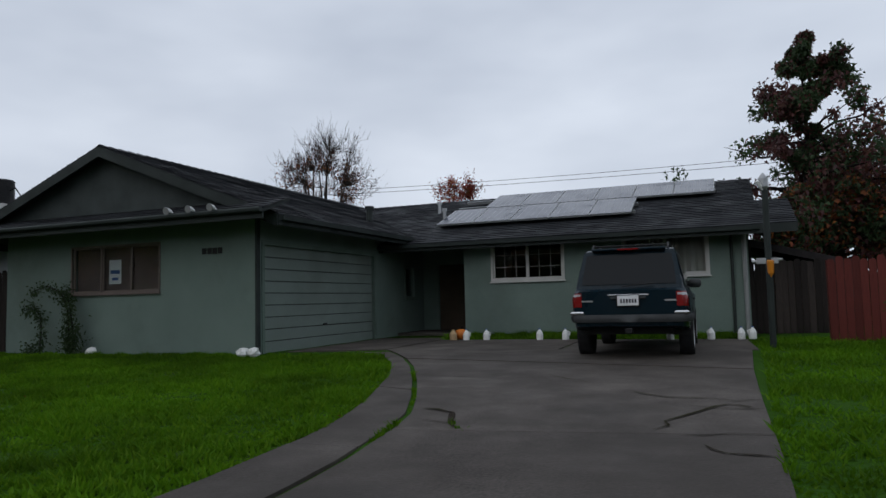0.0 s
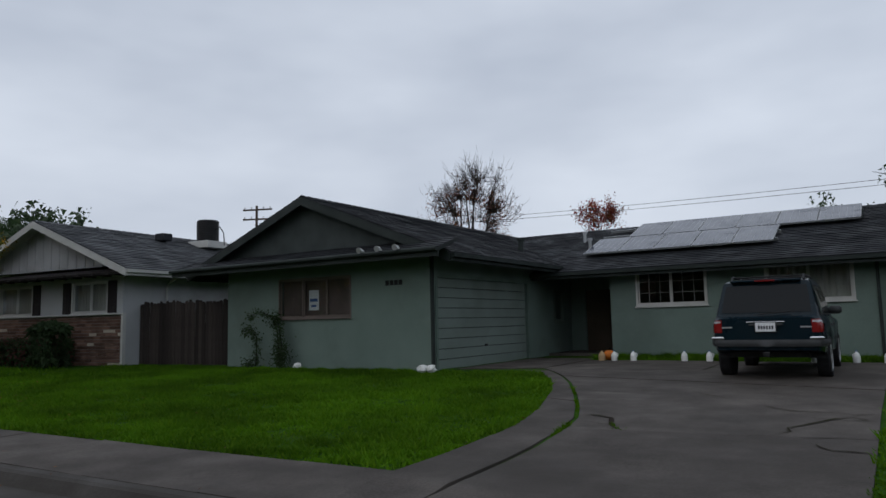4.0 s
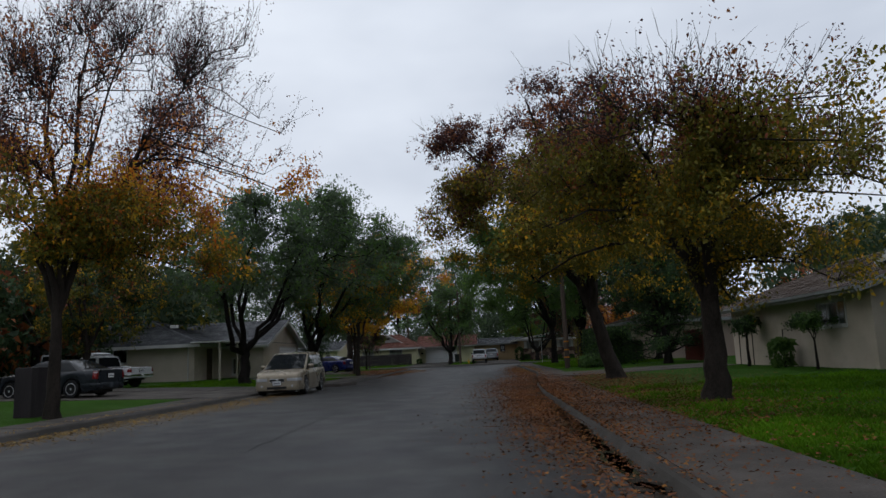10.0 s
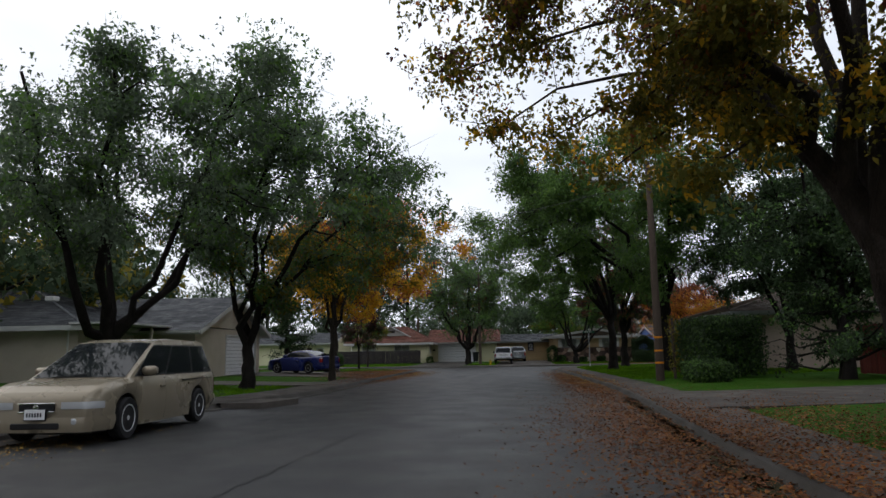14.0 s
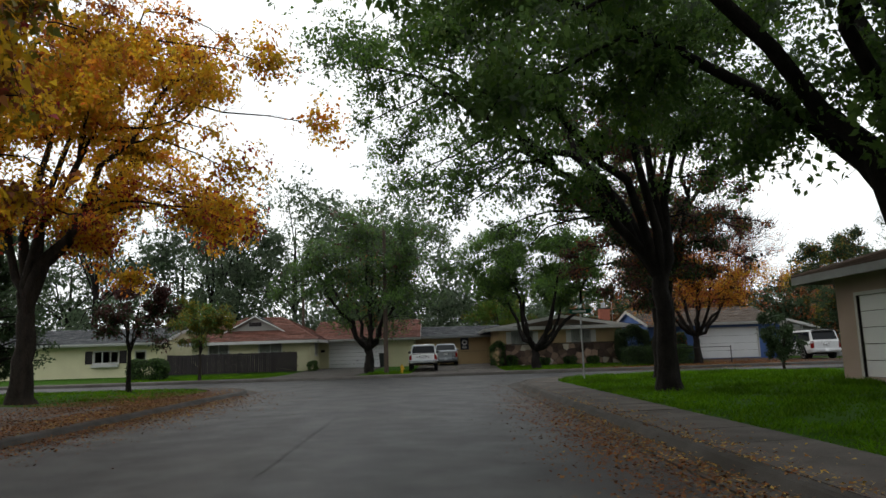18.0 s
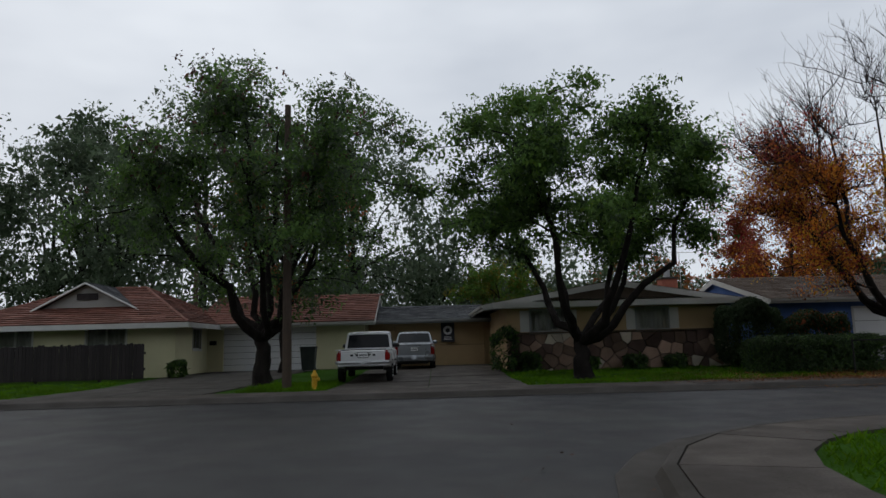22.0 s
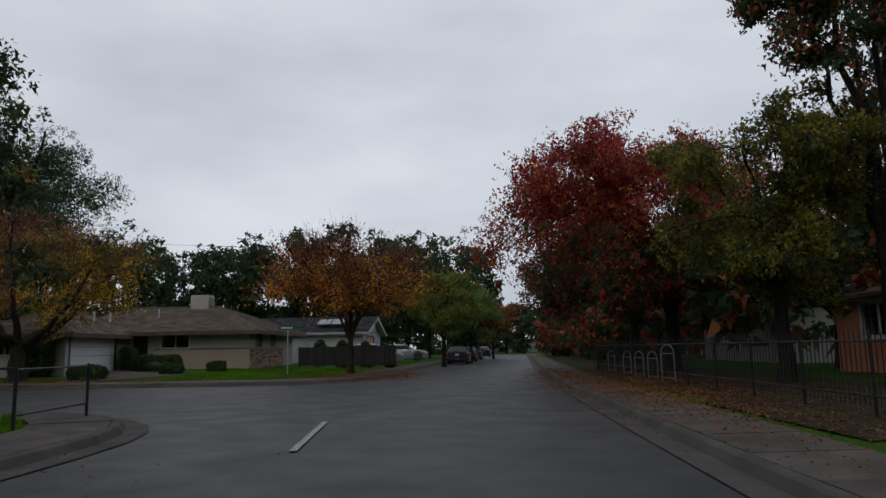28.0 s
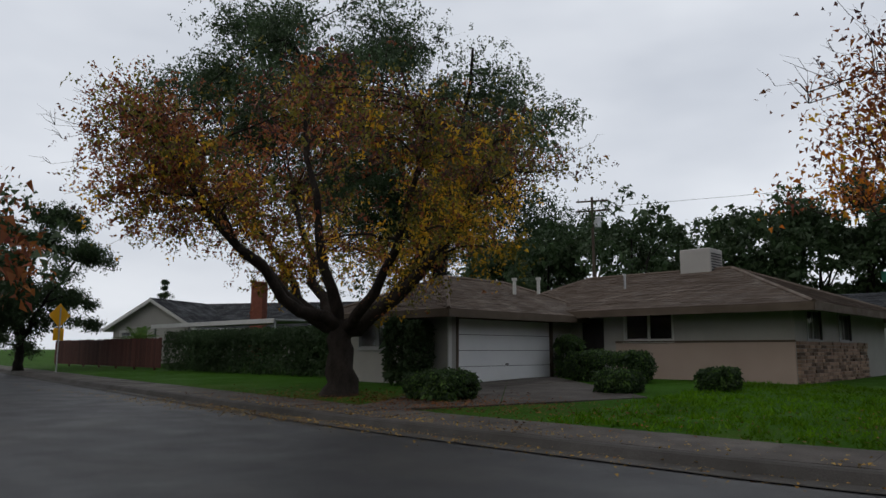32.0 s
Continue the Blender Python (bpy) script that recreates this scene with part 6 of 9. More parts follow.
        strip([[(x, sg * (y_at(x, z) + 0.012), z) for x in np.linspace(xr + r + 0.10, xf - r - 0.10, 12)] for z in (zs - 0.03, zs, zs + 0.03)], "side_strip", trim or paint, ob)
    strip([[(x0 - 0.003, y, z) for y in (-0.34 * w0, 0.34 * w0)] for z in (belt[0] - 0.10, belt[0] - 0.085)], "tailgate_seam", BLACK, ob)
    part("tailgate_grip", Shape().box(x0 - 0.03, -0.26, belt[0] - 0.16, x0 + 0.01, 0.26, belt[0] - 0.125, e=0.008), trim or paint, ob)
    if plate:
        for x_, sg, zz in ((x0 - 0.036, -1, zb1 + (belt[0] - zb1) * 0.42 - 0.03), (x1 + 0.078, 1, clear + 0.12 + (zn - clear) * 0.2)):
            pl = part("number_plate", Shape().box(x_ - 0.006, -0.155, zz, x_ + 0.006, 0.155, zz + 0.15, e=0.002), PLATE, ob, "white number plate")
            part("plate_holder", Shape().box(x_ - sg * 0.034, -0.17, zz - 0.015, x_ - sg * 0.0065, 0.17, zz + 0.165), BLACK, ob)
            for k in range(6):
                part("plate_bar", Shape().box(x_ + sg * 0.0065, -0.125 + k * 0.042, zz + 0.04, x_ + sg * 0.009, -0.098 + k * 0.042, zz + 0.10), INK, pl)
    if rack:
        wt = h * roof_in
        for sg in (1, -1):
            part("roof_rail", Shape().tube([(roof[1] + 0.2, sg * wt * 0.84, H - 0.03), (roof[1] + 0.32, sg * wt * 0.84, H + 0.05), (roof[2] - 0.5, sg * wt * 0.84, H + 0.05), (roof[2] - 0.36, sg * wt * 0.84, H - 0.03)], 0.018, 6), BLACK, ob)
        for x in (roof[1] + 0.5, (roof[1] + roof[2]) / 2 + 0.1):
            part("rack_bar", Shape().tube([(x, -wt * 0.84, H + 0.045), (x, wt * 0.84, H + 0.045)], 0.014, 6), BLACK, ob)
    if bed:
        part("cargo_bed", Shape().box(x0 + 0.12, -h * 0.80, belt[0] - 0.02, roof[0] - 0.06, h * 0.80, belt[0] + 0.02), BLACK, ob)
    part("wiper", Shape().tube([(roof[3] - 0.02, -h * 0.5, belt[1] + 0.045), (roof[3] - 0.09, h * 0.1, belt[1] + 0.09)], 0.009, 5), BLACK, ob)
    return ob


TEAL_PAINT = car_paint("dark_teal_paint", (0.003, 0.012, 0.019), 0.0)
TEAL_PAINT.node_tree.nodes["Principled BSDF"].inputs["Specular IOR Level"].default_value = 0.15
TEAL_PAINT.node_tree.nodes["Principled BSDF"].inputs["Coat Weight"].default_value = 0.1
CHAMPAGNE = car_paint("champagne_paint", (0.26, 0.22, 0.16), 0.3)
WHITE_PAINT = car_paint("white_paint", (0.66, 0.67, 0.68), 0.0)
SILVER_PAINT = car_paint("silver_paint", (0.26, 0.28, 0.30), 0.5)
BLUE_PAINT = car_paint("deep_blue_paint", (0.008, 0.016, 0.10), 0.0)
SLATE_PAINT = car_paint("slate_grey_paint", (0.014, 0.018, 0.024), 0.0)
GREY_PLASTIC = material("grey_plastic", (0.055, 0.058, 0.06), None, 0.6, 4, 60, 0.5, 0.1)

suv = car(pose(-2.65, 12.55, 0.34, 0, 0, 88.5), "dark teal four-door off-road wagon parked on a driveway", TEAL_PAINT, 4.55, 1.80, 1.76, (1.0, 0.86), (1.10, 1.07, 1.0),
          (-2.24, -1.92, 0.30, 0.98), 0.44, 0.37, name="off_road_wagon", glass_split=(0.33, 0.66), bumper=GREY_PLASTIC, rack=True, trim=GREY_PLASTIC, roof_in=0.77)
part("rear_wiper", Shape().tube([(-2.26, 0.1, 1.13), (-2.24, -0.38, 1.17)], 0.012, 5), BLACK, suv)
part("tailgate_trim", Shape().box(-2.29, -0.30, 0.985, -2.26, 0.30, 1.01, e=0.008), CHROME, suv)
part("tail_spoiler", Shape().box(-2.02, -0.56, 1.69, -1.78, 0.56, 1.735, e=0.015), TEAL_PAINT, suv)
part("brake_lamp", Shape().box(-2.03, -0.16, 1.70, -2.018, 0.16, 1.725), RED_LENS, suv)
part("tow_hitch", Shape().box(-2.36, -0.05, 0.42, -2.2, 0.05, 0.50, e=0.01), BLACK, suv)
for sg in (1, -1):
    part("bumper_corner", Shape().box(-2.325, sg * 0.66, 0.70, -2.19, sg * 0.875, 0.755, e=0.02), CHROME, suv, "bright metal bumper corner")
    part("badge", Shape().box(-2.285, sg * 0.62 - 0.09, 0.90, -2.272, sg * 0.62 + 0.09, 0.925), STEEL, suv)
van = car(pose(-38.9, -8.62, 0.02, 0, 0, 2), "champagne minivan parked by the kerb", CHAMPAGNE, 4.8, 1.86, 1.66, (0.95, 0.95), (1.02, 0.95, 0.87),
          (-2.34, -2.02, 0.20, 1.40), 0.19, 0.335, name="minivan", glass_split=(0.30, 0.66), tail="tall", roof_in=0.76, drop=0.22, grille=0.36)
for sg in (1, -1):
    part("sliding_rail", Shape().box(-2.0, sg * 0.905, 0.865, -0.6, sg * 0.934, 0.88), BLACK, van)
    part("fog_lamp", Shape(pose(2.43, sg * 0.58, 0.36, 0, 90, 0)).lathe([(0.06, 0), (0.05, 0.012), (0.03, 0.02)], 10), CLEAR_LENS, van)
pick = car(pose(-99.3, -1.66, 0.19, 0, 0, 180), "white pickup truck with an open bed, seen from behind", WHITE_PAINT, 5.2, 1.84, 1.72, (1.15, 0.9), (1.06, 1.08, 1.02),
           (-0.30, -0.12, 0.70, 1.30), 0.46, 0.37, name="pickup_truck", glass_split=(0.5,), bumper=STEEL, tail="tall", roof_in=0.82, bed=True, category="truck", trim=GREY_PLASTIC)
for k in range(5):
    part("tailgate_bar", Shape().box(-2.612, -0.40 + k * 0.18, 0.86, -2.602, -0.31 + k * 0.18, 0.92), BLACK, pick)
for sg in (1, -1):
    part("bed_rail", Shape().box(-2.56, sg * 0.76, 1.055, -0.42, sg * 0.90, 1.085, e=0.01), WHITE_PAINT, pick)
car(pose(-105.95, -0.1, 0.36, 0, 0, 180), "silver compact crossover parked before a garage", SILVER_PAINT, 4.3, 1.80, 1.62, (0.85, 0.9), (1.08, 1.02, 0.92),
    (-2.06, -1.55, 0.2, 1.15), 0.26, 0.34, name="crossover", lower=GREY_PLASTIC, glass_split=(0.36, 0.68), tail="tall", roof_in=0.74)
utv = car(pose(-99.2, 24.1, 0.13, 0, 0, 178), "large white utility vehicle parked on a leafy driveway", WHITE_PAINT, 5.13, 2.0, 1.92, (1.12, 0.98), (1.20, 1.17, 1.13),
          (-2.50, -2.22, 0.45, 1.12), 0.40, 0.41, name="utility_vehicle", glass_split=(0.36, 0.68), rack=True, tail="tall", roof_in=0.80, drop=0.2)
part("spoiler_shade", Shape().box(-2.46, -0.70, 1.845, -2.1, 0.70, 1.885, e=0.015), BLACK, utv)
car(pose(-68.3, -13.7, 0.28, 0, 0, 243), "deep blue coupe parked on a driveway", BLUE_PAINT, 4.4, 1.8, 1.36, (0.95, 0.9), (0.98, 0.92, 0.80),
    (-1.75, -0.75, 0.25, 1.05), 0.17, 0.32, name="coupe", glass_split=(0.42,), roof_in=0.70, drop=0.2)
car(pose(-36.8, -17.35, 0.30, 0, 0, 262), "slate grey sedan parked nose-in on a driveway", SLATE_PAINT, 4.6, 1.8, 1.45, (1.0, 0.9), (1.02, 0.95, 0.82),
    (-1.75, -0.95, 0.35, 1.15), 0.18, 0.33, name="sedan", glass_split=(0.46,), roof_in=0.70, drop=0.2)
car(pose(-46.4, -21.0, 0.34, 0, 0, 255), "white pickup truck with an open bed in a yard", WHITE_PAINT, 5.2, 1.85, 1.72, (1.15, 0.9), (1.04, 1.06, 1.02),
          (-0.55, -0.40, 0.75, 1.25), 0.42, 0.37, name="pickup_truck", glass_split=(0.5,), bed=True, bumper=CHROME, category="truck")
car(pose(-50.2, -24.0, 0.35, 0, 0, 80), "white delivery van with a roof rack in a yard", WHITE_PAINT, 5.3, 2.0, 2.0, (1.1, 0.85), (1.2, 1.15, 1.05),
    (-2.6, -2.5, 0.9, 1.55), 0.25, 0.35, name="delivery_van", glass_split=(0.62,), rack=True, category="van", roof_in=0.84)
car(pose(-76.6, -20.8, 0.32, 0, 0, 200), "white boxy wagon parked behind the coupe", WHITE_PAINT, 4.3, 1.75, 1.75, (0.9, 0.8), (1.1, 1.08, 1.02),
    (-2.05, -1.9, 0.35, 0.8), 0.3, 0.35, name="boxy_wagon", glass_split=(0.35, 0.68))
far_car = car(pose(-87.6, 74.0, 0.02, 0, 0, 86), "dark sedan parked far down the street", SLATE_PAINT, 4.5, 1.8, 1.45, (1.0, 0.9), (1.0, 0.95, 0.8),
              (-1.75, -0.95, 0.35, 1.15), 0.18, 0.33, name="sedan", glass_split=(0.46,), roof_in=0.70)
tagged(far_car, group="cars parked down the street")
for x, y in ((-86.9, 84.0), (-86.2, 93.5), (-84.6, 115.0)):
    copy_thing(far_car, pose(x, y, 0.02, 0, 0, 86))
silver_far = car(pose(-93.6, 64.2, 0.3, 0, 0, 10), "silver sedan on a driveway behind a low fence", SILVER_PAINT, 4.5, 1.8, 1.45, (1.0, 0.9), (1.0, 0.95, 0.8),
                 (-1.75, -0.95, 0.35, 1.15), 0.18, 0.33, name="sedan", glass_split=(0.46,), roof_in=0.70)
copy_thing(silver_far, pose(-92.6, 76.0, 0.3, 0, 0, 10))

# ---------------------------------------------------------------- trees

CRIMSON = leaf_material("crimson_leaves", [(0.23, 0.022, 0.026), (0.32, 0.042, 0.032), (0.16, 0.016, 0.022), (0.38, 0.085, 0.034)], through=0.35)
RUSSET = leaf_material("russet_leaves", [(0.24, 0.080, 0.026), (0.16, 0.052, 0.025), (0.33, 0.125, 0.03), (0.19, 0.046, 0.03)])
ORANGE = leaf_material("orange_leaves", [(0.62, 0.22, 0.025), (0.48, 0.13, 0.022), (0.66, 0.30, 0.03), (0.42, 0.12, 0.028)], through=0.7)
GOLD = leaf_material("golden_leaves", [(0.66, 0.40, 0.03), (0.50, 0.32, 0.025), (0.70, 0.34, 0.025), (0.42, 0.32, 0.03)], through=0.7)
OLIVE = leaf_material("olive_yellow_leaves", [(0.115, 0.120, 0.018), (0.19, 0.155, 0.020), (0.085, 0.095, 0.016), (0.28, 0.20, 0.022)], through=0.35)
PURPLE = leaf_material("purple_brown_leaves", [(0.070, 0.030, 0.032), (0.11, 0.040, 0.036), (0.050, 0.024, 0.026), (0.13, 0.06, 0.04)])
GREEN = leaf_material("green_leaves", [(0.085, 0.16, 0.040), (0.064, 0.125, 0.032), (0.115, 0.20, 0.045), (0.078, 0.142, 0.040)], through=0.45)
BRIGHT = leaf_material("fresh_green_leaves", [(0.095, 0.185, 0.024), (0.070, 0.145, 0.022), (0.135, 0.21, 0.032)], through=0.4)
DEEP = leaf_material("deep_green_leaves", [(0.034, 0.060, 0.026), (0.046, 0.078, 0.032), (0.028, 0.050, 0.022), (0.058, 0.088, 0.038)], through=0.4)
GREYLEAF = leaf_material("grey_green_leaves", [(0.098, 0.136, 0.082), (0.076, 0.108, 0.066), (0.125, 0.165, 0.098)], through=0.5)


def tubes_mesh(name, lines, mat, sides=6):
    """Tapered tubes along many lines, each a pair of points (n, 3) and radii (n,), as one mesh."""
    vs, fs, base = [], [], 0
    ang = np.arange(sides) * 2 * np.pi / sides
    for pts, rad in lines:
        d = np.gradient(pts, axis=0)
        d /= np.linalg.norm(d, axis=1, keepdims=True) + 1e-9
        ref = np.array([0.31, 0.17, 0.93]) if abs(d[:, 2].mean()) < 0.8 else np.array([0.9, 0.3, 0.1])
        a = np.cross(d, ref)
        a /= np.linalg.norm(a, axis=1, keepdims=True) + 1e-9
        b = np.cross(d, a)
        k = sides if rad[0] > 0.03 else 4 if rad[0] > 0.012 else 3
        q = ang if k == sides else np.arange(k) * 2 * np.pi / k
        ring = pts[:, None] + rad[:, None, None] * (np.cos(q)[None, :, None] * a[:, None] + np.sin(q)[None, :, None] * b[:, None])
        n = len(pts)
        vs.append(ring.reshape(-1, 3))
        i = np.arange(n - 1)[:, None] * k + base
        j = np.arange(k)[None]
        j2 = (j + 1) % k
        fs.append(np.stack([i + j, i + j2, i + k + j2, i + k + j], -1).reshape(-1, 4))
        base += n * k
    return quads_mesh(name, np.concatenate(vs), np.concatenate(fs), mat, True)


def quads_mesh(name, verts, quads, mat, smooth=False):
    me = bpy.data.meshes.new(name)
    me.vertices.add(len(verts))
    me.vertices.foreach_set("co", np.asarray(verts, np.float32).ravel())
    quads = np.asarray(quads)
    k = quads.shape[1]
    me.loops.add(len(quads) * k)
    me.loops.foreach_set("vertex_index", np.asarray(quads, np.int32).ravel())
    me.polygons.add(len(quads))
    me.polygons.foreach_set("loop_start", np.arange(len(quads), dtype=np.int32) * k)
    if smooth:
        me.polygons.foreach_set("use_smooth", np.ones(len(quads), bool))
    me.materials.append(mat)
    me.update(calc_edges=True)
    me.validate()
    return me


def leaves_mesh(name, at, size, mat, rng, flat=0.0, droop=0.35, tri=False):
    """Kite-shaped, folded leaves at given places; tri: plain three-cornered ones, for crowns seen from afar."""
    n = len(at)
    nrm = rng.normal(size=(n, 3))
    nrm[:, 2] = np.abs(nrm[:, 2]) + flat
    nrm /= np.linalg.norm(nrm, axis=1, keepdims=True)
    u = np.cross(nrm, rng.normal(size=(n, 3)))
    u /= np.linalg.norm(u, axis=1, keepdims=True) + 1e-9
    u[:, 2] -= droop * (1 - flat if flat < 1 else 0)
    w = np.cross(nrm, u)
    w /= np.linalg.norm(w, axis=1, keepdims=True) + 1e-9
    L = size * rng.uniform(0.65, 1.35, (n, 1))
    W = L * rng.uniform(0.5, 0.78, (n, 1))
    fold = nrm * L * 0.14
    if tri:
        v = np.stack([at - w * W * 0.55, at + u * L * 0.2 + w * W * 0.55 + fold, at + u * L], 1).reshape(-1, 3)
        return quads_mesh(name, v, np.arange(n * 3).reshape(-1, 3), mat)
    v = np.stack([at, at + u * L * 0.45 + w * W * 0.5 + fold, at + u * L, at + u * L * 0.45 - w * W * 0.5 + fold], 1).reshape(-1, 3)
    return quads_mesh(name, v, np.arange(n * 4).reshape(-1, 4), mat)


def curve(a, b, bend, n=6, rng=None, wob=0.06):
    """A bowed line from a to b that first goes along bend."""
    t = np.linspace(0, 1, n)[:, None]
    m = a + bend
    p = (1 - t) ** 2 * a + 2 * t * (1 - t) * m + t ** 2 * b
    if rng is not None:
        p[1:-1] += rng.normal(size=(n - 2, 3)) * wob * np.linalg.norm(b - a) * 0.5
    return p


def tree(x, y, height, spread, fork, trunk_r, sets, seed, label, bark=BARK, limbs=5, subs=34, twigs=9, off=(0, 0), low=None, squash=1.0,
         lean=(0, 0), bare=0, name="tree", lumps=0.22, fine=0.35, group="", stems=1, z=None, clump=0.5, top_bias=0.0, pad=0.19, full=None, near=False, rise=0.55, soft=0.62):
    """A tree: a trunk that forks into limbs, boughs and twigs, and leaves round the twigs.
    full trees carry their leaves in pads at the ends of the boughs, thin ones along the twigs.
    sets: (material, number, size, from, to, side) of leaves between two fractions of the crown's height; side leans them to one way."""
    rng = np.random.default_rng(seed)
    gz = ground_z(x, y) if z is None else z
    low = fork * 0.9 if low is None else low
    c = np.array([off[0], off[1], (height + low) / 2])
    r = np.array([spread, spread * squash, (height - low) / 2])
    lump_dir = rng.normal(size=(9, 3))
    lump_dir /= np.linalg.norm(lump_dir, axis=1, keepdims=True)

    def shell(n, lo, hi):
        d = rng.normal(size=(n, 3))
        d[:, 2] = d[:, 2] * 0.9 + 0.12 + top_bias
        d /= np.linalg.norm(d, axis=1, keepdims=True)
        bulge = 1 + lumps * (np.max(d @ lump_dir.T, axis=1) - 0.75) * 2
        rad = rng.uniform(lo ** 2, hi ** 2, n) ** 0.5 * bulge
        return c + d * r * rad[:, None]

    full = not bare if full is None else full
    if full:
        subs, pad = int(subs * 1.5), pad * 0.82
    lines, anchors, arad = [], [], []
    top = np.array([lean[0], lean[1], fork])
    for st in range(stems):
        q = 2 * np.pi * st / max(1, stems) + 0.4
        root = np.array([0.0, 0, -0.15]) if stems == 1 else np.array([math.cos(q), math.sin(q), 0]) * trunk_r * 1.6 + (0, 0, -0.15)
        n = 9
        t = np.linspace(0, 1, n)[:, None]
        tr = root + (top - root) * t
        tr[1:-1, :2] += rng.normal(size=(n - 2, 2)) * trunk_r * 0.12
        rad = trunk_r * (1.0 - 0.28 * t[:, 0]) * (1 + 0.55 * np.exp(-t[:, 0] * fork / 0.28))
        lines.append((tr, rad))
    ph = rng.uniform(0, 2 * np.pi)
    for k in range(limbs):
        az = ph + 2 * np.pi * k / limbs + rng.normal() * 0.25
        el = rng.uniform(0.35, 1.1) * min(1.0, 0.5 + rise) if k else 1.35
        d = np.array([math.cos(az) * math.cos(el), math.sin(az) * math.cos(el), math.sin(el)])
        end = c + d * r * (rng.uniform(0.62, 0.8) if full else rng.uniform(0.4, 0.62))
        if end[2] < fork + 0.4:
            end[2] = fork + 0.4 + rng.uniform(0, 0.6)
        ln = np.linalg.norm(end - top)
        p = curve(top - (0, 0, trunk_r * 0.6), end, np.array([d[0] * (0.75 - rise), d[1] * (0.75 - rise), rise]) * ln * 0.6, 9, rng, 0.03)
        r0 = trunk_r * rng.uniform(0.45, 0.62)
        rad = np.linspace(r0, r0 * 0.22, 9)
        lines.append((p, rad))
        anchors.append(p[2:])
        arad.append(rad[2:])
    A, AR = np.concatenate(anchors), np.concatenate(arad)
    ends = shell(subs, 0.45, 0.89)
    sub_pts, sub_rad, tips = [], [], []
    for e in ends:
        dist = np.linalg.norm(A - e, axis=1) + 0.8 * np.maximum(0, A[:, 2] - e[2])
        i = int(np.argmin(dist + rng.uniform(0, 0.5, len(dist))))
        a = A[i]
        ln = np.linalg.norm(e - a)
        out = (a - top) / (np.linalg.norm(a - top) + 1e-6)
        p = curve(a, e, (out * 0.35 + np.array([0, 0, 0.25])) * ln * 0.6, 7, rng, 0.05 if full else 0.045)
        rad = np.linspace(min(AR[i] * 0.7, 0.02 + 0.012 * ln), 0.012, 7)
        lines.append((p, rad))
        sub_pts.append(p[2:])
        sub_rad.append(rad[2:])
    S = np.concatenate(sub_pts)
    m = int(subs * twigs * (0.6 if full else 2))
    base = S[rng.integers(0, len(S), m)]
    grow = rng.normal(size=(m, 3)) * clump * np.array([1, 1, 0.8]) * spread * 0.27
    outw = base - c
    outw /= np.linalg.norm(outw / r, axis=1, keepdims=True) + 0.2
    if full:
        tip = base + grow * 0.5 + outw * 0.06 + np.array([0, 0, 0.06])
    else:
        outn = (base - np.array([c[0], c[1], low])) / (np.linalg.norm(base - np.array([c[0], c[1], low]), axis=1, keepdims=True) + 0.1)
        tip = base + grow * 0.55 + (outn + np.array([0, 0, 0.25])) * rng.uniform(0.1, 0.16, (m, 1)) * spread
    rel = (tip - c) / r
    far = np.linalg.norm(rel, axis=1)
    limit = (0.96 if full else 1.04) + 0.1 * rng.random(m)
    tip = np.where((far > limit)[:, None], c + rel / far[:, None] * limit[:, None] * r, tip)
    tw = []
    for a, b in zip(base, tip):
        p = curve(a, b, (b - a) * 0.3 + np.array([0, 0, 0.1]), 3, rng, 0.1)
        lines.append((p, np.array([0.010, 0.007, 0.003])))
        tw.append(p[1:])
    tw = np.concatenate(tw)
    if bare:
        up = tip[rng.integers(0, m, int(bare * 2.4))]
        k = up[:, 2] > c[2] + r[2] * 0.05
        up = up[k]
        d = (up - np.array([c[0], c[1], low])) / np.linalg.norm(up - np.array([c[0], c[1], low]), axis=1, keepdims=True)
        for a, q in zip(up, d + rng.normal(size=up.shape) * 0.3):
            ln = rng.uniform(0.14, 0.46)
            lines.append((curve(a, a + q * ln, q * ln * 0.4 + np.array([0, 0, 0.05]), 3, rng, 0.12), np.array([0.006, 0.0045, 0.002])))
    ob = thing(name, pose(x, y, gz), label, "tree", group)
    part("trunk", tubes_mesh("trunk", lines, bark, 8), bark, ob)
    zz = (tw[:, 2] - low) / (height - low)
    rel = np.linalg.norm((S - c) / r, axis=1)
    more = S[rng.permutation(len(S))[:int(subs * 2.2)]]
    pads = np.concatenate([ends, more])
    pr = spread * pad * rng.uniform(0.65, 1.25, len(pads))
    pz = (pads[:, 2] - low) / (height - low)
    uneven = rng.uniform(0.6, 1.45, (len(pads), 3))

    def in_pads(n, wp, reach, power, stray, spray):
        total = int(n)
        n = total // 8 + 1
        k = rng.choice(len(pads), n, p=wp)
        d = rng.normal(size=(n, 3))
        d[:, 2] += 0.25
        d /= np.linalg.norm(d, axis=1, keepdims=True)
        d[:, 2] *= 0.72
        out = np.where(rng.random(n) < stray, 1.3, 1.0)
        at = pads[k] + d * uneven[k] * (pr[k] * reach * out * rng.random(n) ** power)[:, None]
        q = (at - c) / r
        far_out = np.linalg.norm(q, axis=1)
        lim = 1.04 + 0.1 * rng.random(n)
        at = np.where((far_out > lim)[:, None], c + q / far_out[:, None] * lim[:, None] * r, at)
        at = np.repeat(at, 8, 0)[:total] + rng.normal(size=(total, 3)) * spray
        at[:, 2] = np.maximum(at[:, 2], 0.25)
        return at

